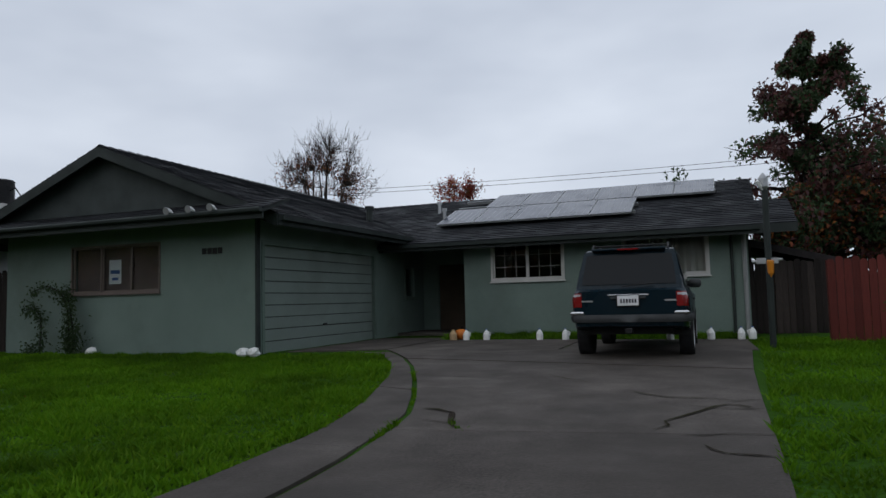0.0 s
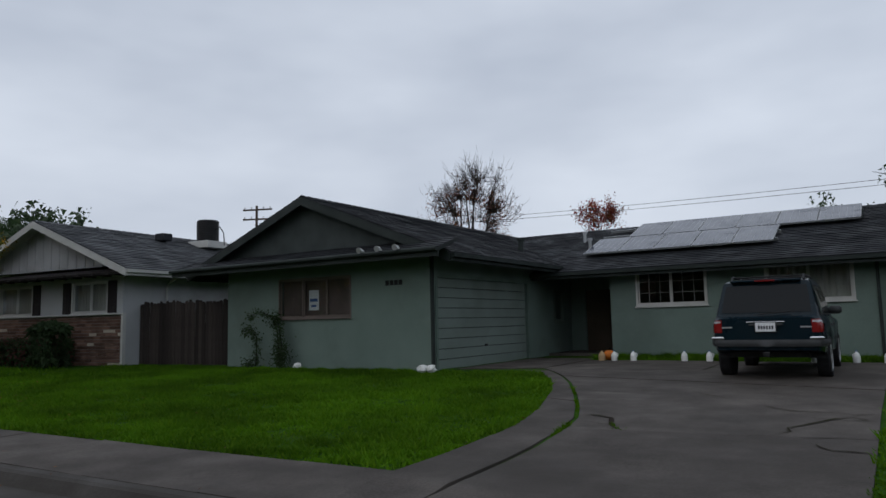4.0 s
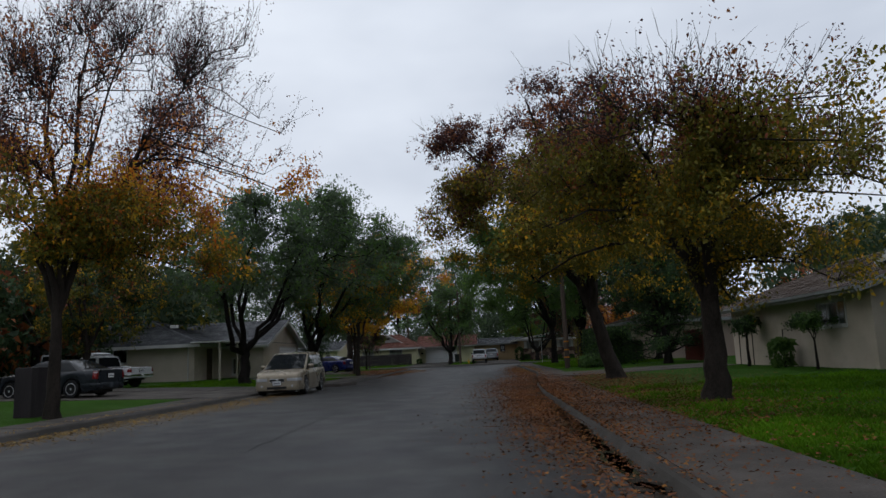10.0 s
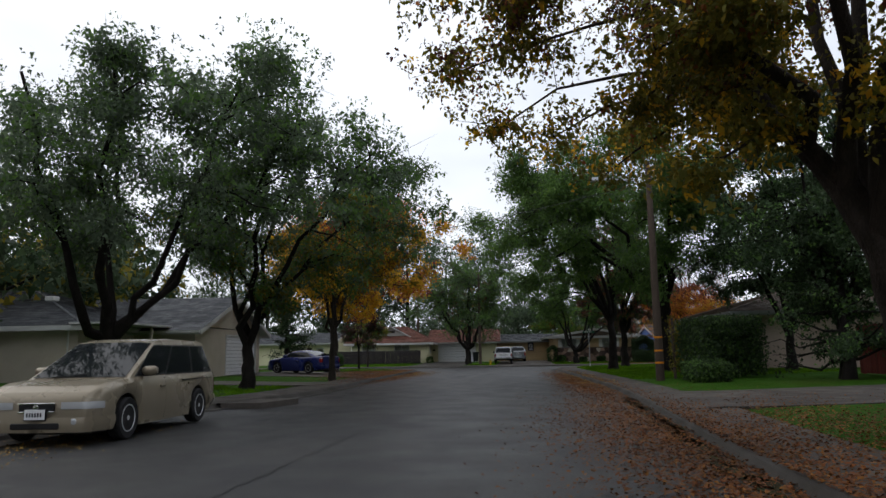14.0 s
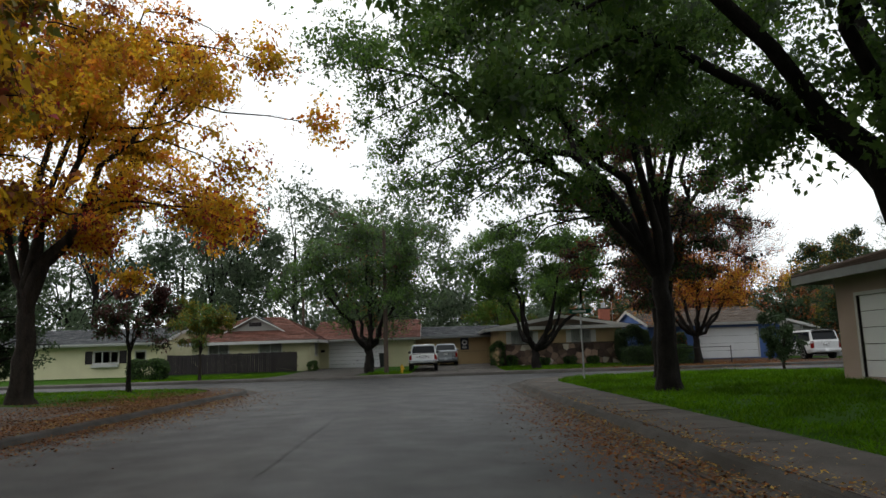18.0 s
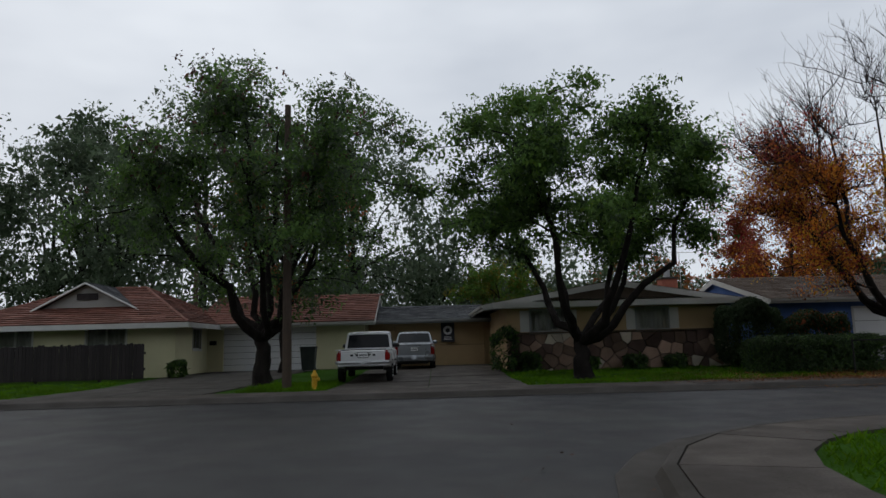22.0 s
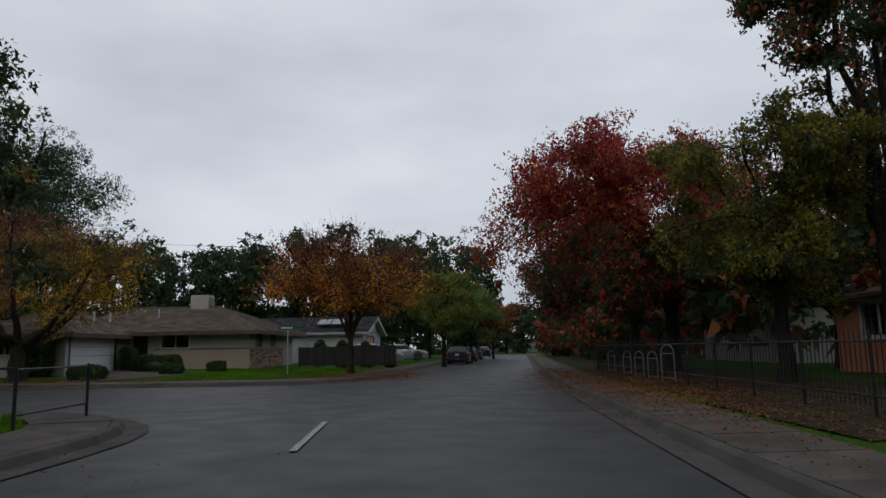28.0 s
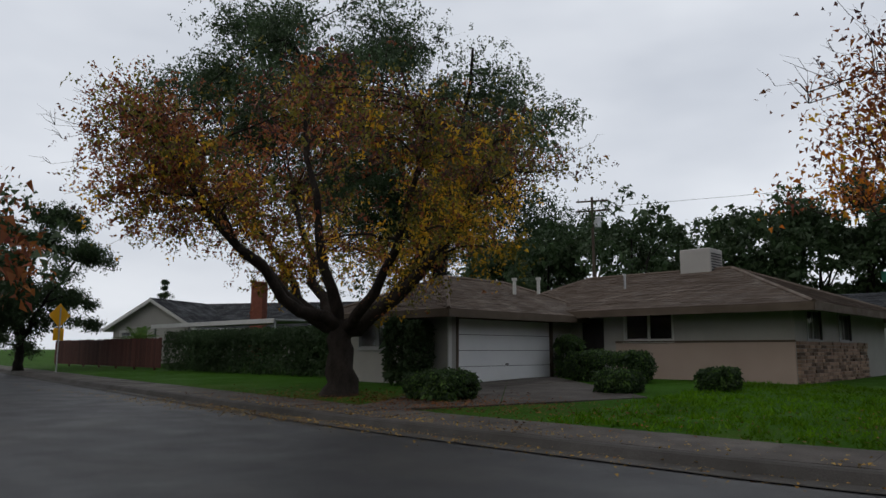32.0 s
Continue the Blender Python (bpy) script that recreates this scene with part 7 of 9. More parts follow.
    for s in sets:
        mat, n, size, lo, hi = s[:5]
        size, n = (size * 0.62, n * 2.3) if near else (size * 0.74, n * 1.75)
        way = s[5] if len(s) > 5 else None
        wgt = np.clip((zz - lo) / 0.12 + 0.5, 0, 1) * np.clip((hi - zz) / 0.12 + 0.5, 0, 1) + 1e-6
        if way:
            wgt *= np.exp(((tw[:, :2] - c[:2]) / spread) @ np.array(way))
        wgt /= wgt.sum()
        n = int(n * 1.38)
        if full:
            wp = np.clip((pz - lo) / 0.12 + 0.5, 0, 1) * np.clip((hi - pz) / 0.12 + 0.5, 0, 1) + 1e-6
            if way:
                wp *= np.exp(((pads[:, :2] - c[:2]) / spread) @ np.array(way))
            wp *= pr ** 2 * rng.uniform(0.4, 1.0, len(pads))
            wp /= wp.sum()
            at = in_pads(n, wp, 1.04, soft, 0.06 if soft > 0.5 else 0.01, size * 0.8)
            deep = in_pads(int(n * 0.2), wp, 0.66, 0.5, 0.0, size)
            me = leaves_mesh("crown", np.concatenate([at, deep]), np.concatenate([np.full((n, 1), size), np.full((len(deep), 1), size * 1.4)]), mat, rng, tri=not near)
            part("crown", me, mat, ob)
            continue
        cl = tw[rng.choice(len(tw), n // 9 + 1, p=wgt)] + rng.normal(size=(n // 9 + 1, 3)) * fine * 0.62 * np.array([1, 1, 0.8])
        at = np.repeat(cl, 9, 0)[:n] + rng.normal(size=(n, 3)) * size * 1.5
        part("crown", leaves_mesh("crown", at, size, mat, rng, tri=not near), mat, ob)
    return ob


def pointed_tree(x, y, height, spread, trunk_r, mats, n, size, seed, label, low=0.8, bark=DARK_BARK, name="tree", z=None, power=1.0, tiers=26):
    """A tree with one straight stem and whorls of boughs that shorten upward."""
    rng = np.random.default_rng(seed)
    ob = thing(name, pose(x, y, ground_z(x, y) if z is None else z), label, "tree")
    t = np.linspace(0, 1, 10)
    stem = np.stack([rng.normal(size=10) * 0.04, rng.normal(size=10) * 0.04, t * (height - 0.2) - 0.1], -1)
    lines = [(stem, trunk_r * (1 - 0.93 * t) * (1 + 0.4 * np.exp(-t * 12)))]
    pts = []
    for k in range(tiers):
        f = (k + rng.random()) / tiers
        zc = low + (height - low) * f
        reach = spread * (1 - f) ** power * rng.uniform(0.55, 1.15) + 0.15
        for q in range(4):
            az = rng.uniform(0, 2 * np.pi)
            a = np.array([0, 0, zc])
            b = a + np.array([math.cos(az) * reach, math.sin(az) * reach, reach * rng.uniform(-0.1, 0.5)])
            p = curve(a, b, (b - a) * 0.4 + np.array([0, 0, 0.1]), 6, rng, 0.08)
            lines.append((p, np.linspace(0.03 + 0.012 * reach, 0.006, 6)))
            pts.append(p[1:])
    part("trunk", tubes_mesh("trunk", lines, bark, 8), bark, ob)
    P = np.concatenate(pts)
    for mat, share in mats:
        m = int(n * share * 1.6)
        tips = P[rng.integers(0, len(P), 260)]
        wide = np.minimum(0.16 + 0.13 * np.linalg.norm(tips[:, :2], axis=1), 0.55) * rng.uniform(0.7, 1.3, 260)
        k = rng.integers(0, 260, m)
        d = rng.normal(size=(m, 3))
        d /= np.linalg.norm(d, axis=1, keepdims=True)
        at = tips[k] + d * (wide[k] * rng.random(m) ** 0.45)[:, None]
        part("crown", leaves_mesh("crown", at, size * 0.8, mat, rng, tri=True), mat, ob)
    return ob


def far_wood(x, y, z, rx, ry, rz, n, size, mats, seed, label, trunks=6):
    """A stand of trees too far off to tell apart: stems and clumped leaves, with a broken outline."""
    rng = np.random.default_rng(seed)
    ob = thing("woodland", pose(x, y, z), label, "trees", kind="stuff")
    lines, places = [], []
    num = trunks
    long = max(rx, ry)
    for i in range(num):
        a = -long + 2 * long * (i + rng.uniform(0.2, 0.8)) / num
        b = np.array([a, rng.uniform(-ry, ry) * 0.7, 0]) if rx >= ry else np.array([rng.uniform(-rx, rx) * 0.7, a, 0])
        h = rz * rng.uniform(0.78, 1.0)
        w = min(long / num * 2.8, h * 0.62) * rng.uniform(0.8, 1.2)
        t = np.linspace(0, 1, 6)[:, None]
        lines.append((b + np.array([0, 0, -0.2]) + t * np.array([0.3, 0.2, h * 0.75]), np.linspace(0.34, 0.06, 6)))
        for q in range(26):
            d = rng.normal(size=3)
            d /= np.linalg.norm(d)
            c = b + np.array([d[0] * w * 0.85, d[1] * w * 0.85, h * 0.54 + d[2] * h * 0.38])
            places.append((c, w * rng.uniform(0.26, 0.42)))
            if q < 7:
                lines.append((curve(b + np.array([0, 0, h * 0.3]), c, np.array([0, 0, h * 0.12]), 5, rng, 0.06), np.linspace(0.14, 0.03, 5)))
    part("trunk", tubes_mesh("trunk", lines, DARK_BARK, 6), DARK_BARK, ob)
    cen = np.array([c for c, _ in places])
    wid = np.array([r_ for _, r_ in places])
    for mat, share in mats:
        m = int(n * share * 2.9)
        g = m // 16 + 1
        k = rng.integers(0, len(cen), g)
        d = rng.normal(size=(g, 3))
        d /= np.linalg.norm(d, axis=1, keepdims=True)
        tuft = cen[k] + d * (wid[k] * rng.uniform(0.4, 1.1, g))[:, None]
        at = np.repeat(tuft, 16, 0)[:m] + rng.normal(size=(m, 3)) * np.repeat(wid[k] * 0.17, 16)[:m, None] * np.array([1, 1, 0.7])
        at[:, 2] = np.maximum(at[:, 2], 0.2)
        big = np.where(rng.random((m, 1)) < 0.22, 1.75, 0.95) * size
        part("crown", leaves_mesh("crown", at, big, mat, rng, tri=True), mat, ob)
    return ob


# first street, the row on the green-house side
tree(-24.0, 3.9, 6.4, 4.5, 1.9, 0.24, [(OLIVE, 17000, 0.12, 0.0, 0.66), (GOLD, 1800, 0.12, 0.05, 0.5), (RUSSET, 3600, 0.10, 0.4, 0.85), (PURPLE, 3200, 0.09, 0.5, 1.0)], 11,
     "autumn tree with olive-yellow leaves and bare top twigs", bare=420, limbs=6, low=1.6, subs=75, twigs=8, off=(0.2, -0.2), fine=0.3, near=True)
tree(-36.0, 4.1, 11.8, 5.9, 2.6, 0.30, [(OLIVE, 20000, 0.135, 0.0, 0.55), (GOLD, 2200, 0.135, 0.0, 0.5), (PURPLE, 13000, 0.115, 0.4, 1.0, (0, -0.5)), (RUSSET, 5000, 0.115, 0.3, 0.8)], 12,
     "tall autumn tree with purple-brown upper leaves and yellow-green lower ones", bare=900, full=True, pad=0.165, limbs=7, low=1.9, lumps=0.08, subs=60, off=(0.5, -1.5), lean=(0.1, -0.7), fine=0.3, near=True)
tree(-18.5, 5.35, 1.95, 0.68, 0.8, 0.06, [(GREEN, 1300, 0.10, 0.0, 1.0), (BRIGHT, 300, 0.09, 0.3, 1.0)], 13,
     "small leafy sapling with a leaning trunk on the lawn", limbs=4, subs=16, twigs=8, lean=(-0.35, 0.1), off=(-0.45, 0.1), low=0.75, fine=0.13, name="sapling")
tree(-62.4, 6.45, 12.4, 7.5, 2.6, 0.36, [(GREEN, 25000, 0.185, 0.0, 1.0), (BRIGHT, 5000, 0.16, 0.2, 0.9), (GREYLEAF, 6000, 0.16, 0.2, 1.0)], 14,
     "big spreading green tree with several dark limbs on the corner lawn", bark=DARK_BARK, limbs=7, subs=56, low=2.7, off=(0.2, -1.9), fine=0.38, pad=0.17, near=True)
tree(-70.2, 5.06, 12.6, 6.0, 3.0, 0.29, [(GREEN, 13500, 0.145, 0.0, 1.0), (GREYLEAF, 3500, 0.14, 0.0, 1.0), (BRIGHT, 2500, 0.145, 0.2, 0.9)], 15,
     "green street tree with long limbs reaching over the road", bark=DARK_BARK, limbs=7, subs=46, low=3.5, off=(-0.4, -2.3), squash=1.3, fine=0.40, pad=0.2, near=True)
tree(-75.8, 6.7, 11.4, 4.3, 2.4, 0.27, [(PURPLE, 12000, 0.13, 0.0, 1.0, (-1.0, 0)), (RUSSET, 3200, 0.12, 0.0, 1.0), (DEEP, 8000, 0.13, 0.0, 1.0), (OLIVE, 900, 0.12, 0.0, 0.8)], 16,
     "tree with dark purple and russet leaves near the corner", bark=DARK_BARK, limbs=7, subs=60, low=1.5, fine=0.28, pad=0.13, near=True)
tree(-83.4, 14.6, 3.0, 1.1, 0.5, 0.06, [(DEEP, 3000, 0.12, 0.0, 1.0)], 17, "round dark green shrub tree on a lawn", limbs=5, subs=18, low=0.3, fine=0.16, name="shrub")
tree(-50.5, 9.6, 10.5, 4.4, 1.6, 0.22, [(DEEP, 11000, 0.17, 0.0, 1.0), (GREEN, 1500, 0.16, 0.0, 0.8)], 18, "dense dark evergreen tree beside a driveway", bark=DARK_BARK, limbs=6, subs=44, low=0.9, fine=0.3)
tree(-58.5, 11.0, 11.0, 4.6, 1.6, 0.22, [(DEEP, 9000, 0.18, 0.0, 1.0), (GREYLEAF, 2500, 0.17, 0.0, 1.0)], 19, "dense dark evergreen tree behind the street light", bark=DARK_BARK, limbs=6, subs=44, low=1.2, fine=0.3)
# first street, the far side
tree(-27.0, -11.3, 12.4, 5.4, 2.6, 0.17, [(OLIVE, 9500, 0.12, 0.0, 0.32), (ORANGE, 3400, 0.13, 0.0, 0.48, (-1.4, 0.8)), (RUSSET, 6500, 0.10, 0.1, 0.7), (PURPLE, 10000, 0.085, 0.25, 0.95), (GOLD, 2400, 0.13, 0.0, 0.4, (-1.0, 0.6))], 21,
     "autumn tree with bare upper twigs and orange lower leaves", bare=1500, limbs=8, low=1.8, subs=120, twigs=9, off=(-1.6, 0.2), fine=0.3)
tree(-35.5, -24.5, 8.2, 4.8, 1.6, 0.2, [(DEEP, 6500, 0.17, 0.0, 1.0), (OLIVE, 1200, 0.16, 0.0, 0.8)], 20, "dark leafy yard tree behind a parked sedan", bark=DARK_BARK, limbs=6, low=1.2, fine=0.3)
tree(-44.0, -20.5, 7.6, 4.2, 1.5, 0.20, [(DEEP, 4500, 0.16, 0.0, 1.0), (OLIVE, 3600, 0.16, 0.0, 1.0), (GOLD, 800, 0.15, 0.2, 0.9), (RUSSET, 900, 0.14, 0.3, 1.0)], 22, "leafy yellow-green yard tree by a driveway", limbs=5, low=1.6, fine=0.28)
tree(-46.8, -13.4, 11.2, 7.2, 1.8, 0.29, [(GREYLEAF, 14000, 0.15, 0.0, 1.0), (GREEN, 6500, 0.15, 0.0, 0.9)], 23,
     "broad dark-limbed evergreen tree over a parked van", bark=DARK_BARK, limbs=7, subs=46, low=2.4, rise=0.3, off=(0, 1.2), fine=0.38)
tree(-51.0, -10.7, 10.8, 6.3, 1.6, 0.24, [(GREEN, 8000, 0.15, 0.0, 1.0), (GREYLEAF, 8000, 0.15, 0.0, 1.0), (OLIVE, 1500, 0.15, 0.0, 0.4)], 24,
     "leaning evergreen street tree with a forked dark trunk", bark=DARK_BARK, limbs=6, subs=42, low=2.4, off=(0, 1.8), fine=0.38)
tree(-59.0, -9.6, 10.4, 4.3, 2.4, 0.15, [(OLIVE, 4600, 0.17, 0.0, 0.7), (GOLD, 3600, 0.17, 0.0, 0.6), (RUSSET, 3200, 0.15, 0.35, 1.0), (CRIMSON, 900, 0.15, 0.5, 1.0)], 25,
     "autumn tree with green-gold leaves turning russet above", limbs=5, low=2.2, off=(-0.3, 0.7), fine=0.3)
tree(-63.0, -10.6, 9.8, 3.8, 2.4, 0.14, [(RUSSET, 3600, 0.16, 0.2, 1.0), (CRIMSON, 1500, 0.15, 0.4, 1.0), (GOLD, 2600, 0.17, 0.0, 0.6)], 26,
     "slender autumn tree with red and gold leaves", limbs=5, low=2.3, off=(0.2, 0.8), fine=0.3)
tree(-72.8, -12.9, 12.6, 6.9, 2.6, 0.33, [(GOLD, 10500, 0.19, 0.0, 0.75), (ORANGE, 5200, 0.19, 0.0, 0.85), (RUSSET, 2200, 0.15, 0.55, 1.0), (CRIMSON, 1100, 0.17, 0.0, 0.35)], 27,
     "large maple with golden and orange leaves at the corner", limbs=6, subs=44, low=2.7, off=(0, 2.6), fine=0.34, bare=160, full=True, pad=0.16, near=True)
tree(-79.0, -12.5, 4.6, 1.9, 1.5, 0.09, [(PURPLE, 1700, 0.13, 0.0, 1.0), (DEEP, 700, 0.12, 0.0, 0.6)], 28, "small dark purple-leaved street tree", bark=DARK_BARK, limbs=4, subs=20, low=1.3, fine=0.2)
pointed_tree(-80.5, -18.5, 7.2, 2.4, 0.2, [(DEEP, 1.0)], 9000, 0.16, 29, "dense dark evergreen tree in a front yard", low=0.5)
tree(-93.8, -14.7, 5.2, 2.3, 1.6, 0.09, [(OLIVE, 2200, 0.14, 0.0, 1.0), (GREEN, 1400, 0.14, 0.0, 1.0)], 30, "young yellow-green street tree on the verge", limbs=5, subs=22, low=1.5, fine=0.22)
# along the cross street
tree(-98.0, -5.2, 10.5, 6.8, 1.7, 0.30, [(GREEN, 11000, 0.15, 0.0, 1.0), (GREYLEAF, 6000, 0.15, 0.0, 1.0), (DEEP, 1500, 0.17, 0.0, 0.8), (PURPLE, 700, 0.15, 0.5, 1.0)], 31,
     "big dark green tree with a twin trunk on the verge", bark=DARK_BARK, limbs=7, subs=48, low=2.3, off=(-0.2, -0.2), rise=0.3, fine=0.36)
tree(-103.8, -5.6, 10.4, 4.2, 2.5, 0.22, [(DEEP, 4200, 0.17, 0.0, 1.0), (RUSSET, 1500, 0.15, 0.0, 0.8)], 32, "dark tree with reddish lower leaves behind the verge", bark=DARK_BARK, limbs=5, low=2.3, fine=0.3)
tree(-96.4, 5.4, 9.5, 6.1, 1.35, 0.29, [(GREEN, 17000, 0.15, 0.0, 1.0), (BRIGHT, 3500, 0.15, 0.1, 0.9), (DEEP, 4500, 0.15, 0.0, 0.7)], 33,
     "leafy green tree with dark forked limbs on a front lawn", bark=DARK_BARK, limbs=7, subs=50, low=2.9, rise=0.15, fine=0.32, pad=0.17)
tree(-95.7, 15.4, 10.8, 5.7, 1.9, 0.25, [(ORANGE, 9000, 0.11, 0.0, 0.50), (GOLD, 2200, 0.115, 0.0, 0.42, (1.4, 1.2)), (RUSSET, 8000, 0.10, 0.0, 0.66), (CRIMSON, 4500, 0.10, 0.0, 0.7, (-1.0, -1.0))], 34,
     "half-bare autumn tree with orange leaves beside a driveway", bark=DARK_BARK, limbs=9, subs=190, twigs=9, low=2.0, bare=1700, fine=0.26, rise=0.2, near=True)
tree(-99.6, 28.0, 9.4, 4.3, 1.3, 0.24, [(DEEP, 12000, 0.17, 0.0, 1.0), (OLIVE, 2500, 0.16, 0.0, 1.0), (RUSSET, 1200, 0.15, 0.0, 1.0)], 35, "dense dark green tree beside a driveway", bark=DARK_BARK, limbs=6, subs=40, low=1.0, fine=0.32)
tree(-102.0, 31.0, 5.6, 2.6, 1.2, 0.12, [(OLIVE, 2600, 0.15, 0.0, 1.0), (GOLD, 800, 0.14, 0.0, 1.0)], 36, "small tree with yellow-green leaves", limbs=5, subs=22, low=1.0, fine=0.24)
# beyond the second corner
tree(-92.6, 50.0, 7.2, 5.0, 1.7, 0.17, [(RUSSET, 6200, 0.13, 0.0, 0.8), (ORANGE, 1200, 0.13, 0.0, 0.5), (GOLD, 1100, 0.14, 0.1, 0.7), (PURPLE, 1300, 0.13, 0.5, 1.0)], 41,
     "autumn tree with thinning russet leaves on the corner lawn", limbs=7, subs=80, twigs=8, low=1.7, bare=300, fine=0.28)
tree(-106.6, 45.9, 7.6, 6.3, 1.8, 0.37, [(GOLD, 2500, 0.095, 0.0, 0.5, (0.9, 0.3)), (OLIVE, 9000, 0.095, 0.0, 0.75), (RUSSET, 9500, 0.09, 0.1, 0.95, (-1.2, -0.8)), (PURPLE, 6000, 0.08, 0.35, 1.0)], 42,
     "wide autumn tree with golden and russet leaves before a house", limbs=8, rise=0.12, subs=60, low=2.0, bare=420, fine=0.3, off=(0.2, -0.6), full=True, pad=0.2)
tree(-120.0, 63.0, 20.0, 12.4, 5.5, 0.6, [(DEEP, 60000, 0.19, 0.0, 1.0), (GREYLEAF, 9000, 0.2, 0.3, 1.0)], 43,
     "huge dark live oak behind the house", bark=DARK_BARK, limbs=9, subs=90, low=3.4, off=(-2.2, -3.4), fine=0.45, clump=0.38, lumps=0.25, pad=0.19, soft=0.38)
# Deep green leaves low in this crimson crown stand in for its own shade.
tree(-78.6, 44.5, 10.1, 7.7, 2.3, 0.32, [(CRIMSON, 38000, 0.155, 0.0, 1.0), (ORANGE, 3600, 0.13, 0.0, 0.8), (RUSSET, 8000, 0.14, 0.0, 0.7), (DEEP, 17000, 0.16, 0.0, 0.4)], 44,
     "large tree full of crimson leaves overhanging the street", bark=DARK_BARK, limbs=7, subs=108, low=1.3, off=(-0.8, 0.8), fine=0.32, full=True, pad=0.22)
tree(-77.4, 56.0, 9.2, 7.0, 2.2, 0.25, [(CRIMSON, 15000, 0.17, 0.0, 1.0), (DEEP, 7000, 0.17, 0.0, 0.5), (RUSSET, 3000, 0.17, 0.0, 0.8)], 45, "crimson-leaved street tree farther along", bark=DARK_BARK, limbs=6, low=2.0, fine=0.34)
tree(-78.6, 34.4, 8.0, 3.9, 2.2, 0.22, [(OLIVE, 14000, 0.12, 0.0, 1.0), (DEEP, 8500, 0.12, 0.0, 1.0)], 46, "yellow-green street tree beside a fenced yard", bark=DARK_BARK, limbs=6, subs=40, low=1.7, fine=0.26)
tree(-77.0, 32.2, 12.5, 3.4, 3.5, 0.26, [(DEEP, 4500, 0.18, 0.0, 1.0), (RUSSET, 1800, 0.17, 0.0, 0.8)], 47, "tall dark-leaved tree behind the street tree", bark=DARK_BARK, limbs=5, low=6.0, fine=0.3)
for i, (tx, ty, th, ts, sets, lab) in enumerate([
        (-88.6, 66.0, 6.8, 3.6, [(OLIVE, 3000, 0.2, 0, 1), (GREEN, 2500, 0.2, 0, 1)], "green and yellow street tree down the road"),
        (-86.6, 78.0, 6.8, 3.6, [(GREEN, 4000, 0.22, 0, 1), (OLIVE, 1200, 0.2, 0, 1)], "green street tree down the road"),
        (-84.0, 96.0, 7.2, 4.2, [(RUSSET, 3200, 0.24, 0, 1), (DEEP, 2000, 0.24, 0, 1)], "russet street tree down the road"),
        (-74.0, 66.0, 7.6, 4.4, [(CRIMSON, 4200, 0.22, 0, 1), (RUSSET, 2400, 0.2, 0, 1)], "dark red street tree down the road"),
        (-72.0, 82.0, 7.6, 4.6, [(CRIMSON, 3500, 0.24, 0, 1), (DEEP, 2400, 0.24, 0, 1)], "dark red street tree down the road"),
        (-70.0, 102.0, 8.0, 5.0, [(RUSSET, 3000, 0.26, 0, 1), (DEEP, 3000, 0.26, 0, 1)], "brown and green street tree down the road")]):
    tree(tx, ty, th, ts, 2.0, 0.18, sets, 60 + i, lab, bark=DARK_BARK, limbs=5, subs=26, twigs=6, low=1.8, fine=0.34)
# behind the green house
tree(-20.3, 33.0, 10.6, 3.3, 2.0, 0.2, [(PURPLE, 1800, 0.11, 0.0, 0.85), (RUSSET, 900, 0.11, 0.0, 0.7)], 71, "bare tree with a few purple leaves behind the roof", limbs=11, subs=120, twigs=8, low=3.0, bare=700, fine=0.2, top_bias=0.15)
tree(-15.4, 42.0, 9.2, 1.8, 2.5, 0.15, [(CRIMSON, 1000, 0.16, 0.2, 1.0), (RUSSET, 500, 0.15, 0.2, 1.0)], 72, "small red-leaved tree showing over the roof", limbs=6, subs=22, low=4.5, bare=60, fine=0.2)
pointed_tree(1.7, 22.0, 8.4, 3.9, 0.2, [(DEEP, 0.62), (PURPLE, 0.38)], 24000, 0.16, 73, "tall pointed tree with dark purple-green leaves beside the house", low=1.2, power=0.8, tiers=22)
tree(4.2, 23.5, 6.4, 2.8, 1.6, 0.14, [(RUSSET, 2400, 0.17, 0.0, 1.0), (DEEP, 2600, 0.17, 0.0, 0.8)], 74, "russet and green tree behind the red fence", bark=DARK_BARK, limbs=5, low=1.0, fine=0.28)
# backdrops of far trees
far_wood(-124, -24, 0.3, 6, 22, 19.0, 30000, 0.26, [(DEEP, 0.15), (GREYLEAF, 0.85)], 81, "dark oaks behind the yellow house", 9)
far_wood(-125, 1, 0.3, 6, 9, 8.5, 11000, 0.21, [(DEEP, 0.15), (GREYLEAF, 0.85)], 82, "grey-green oaks behind the houses", 5)
tree(-112.5, 21.0, 9.4, 4.6, 1.8, 0.2, [(RUSSET, 6000, 0.15, 0.0, 1.0), (CRIMSON, 4500, 0.15, 0.0, 1.0), (ORANGE, 1500, 0.15, 0.0, 0.6)], 37, "red-brown autumn tree behind the low roofs", limbs=6, low=1.6, bare=120, full=True)
tree(-117.0, 5.5, 6.6, 3.6, 1.6, 0.18, [(BRIGHT, 5000, 0.16, 0.0, 1.0), (OLIVE, 1500, 0.16, 0.0, 1.0)], 38, "fresh green tree showing over a low roof", limbs=6, low=1.4)
far_wood(-124, 28, 0.3, 8, 12, 8.5, 20000, 0.2, [(DEEP, 0.5), (RUSSET, 0.3), (GREYLEAF, 0.2)], 83, "mixed trees behind the blue house", 5)
far_wood(-120, 100, 0.3, 34, 8, 16.5, 44000, 0.36, [(DEEP, 0.9), (GREYLEAF, 0.1)], 84, "dark wooded rise beyond the corner house", 20)
far_wood(-72, 165, 0.0, 60, 8, 11.0, 16000, 0.8, [(DEEP, 0.8), (GREYLEAF, 0.2)], 85, "far trees at the end of the road", 14)
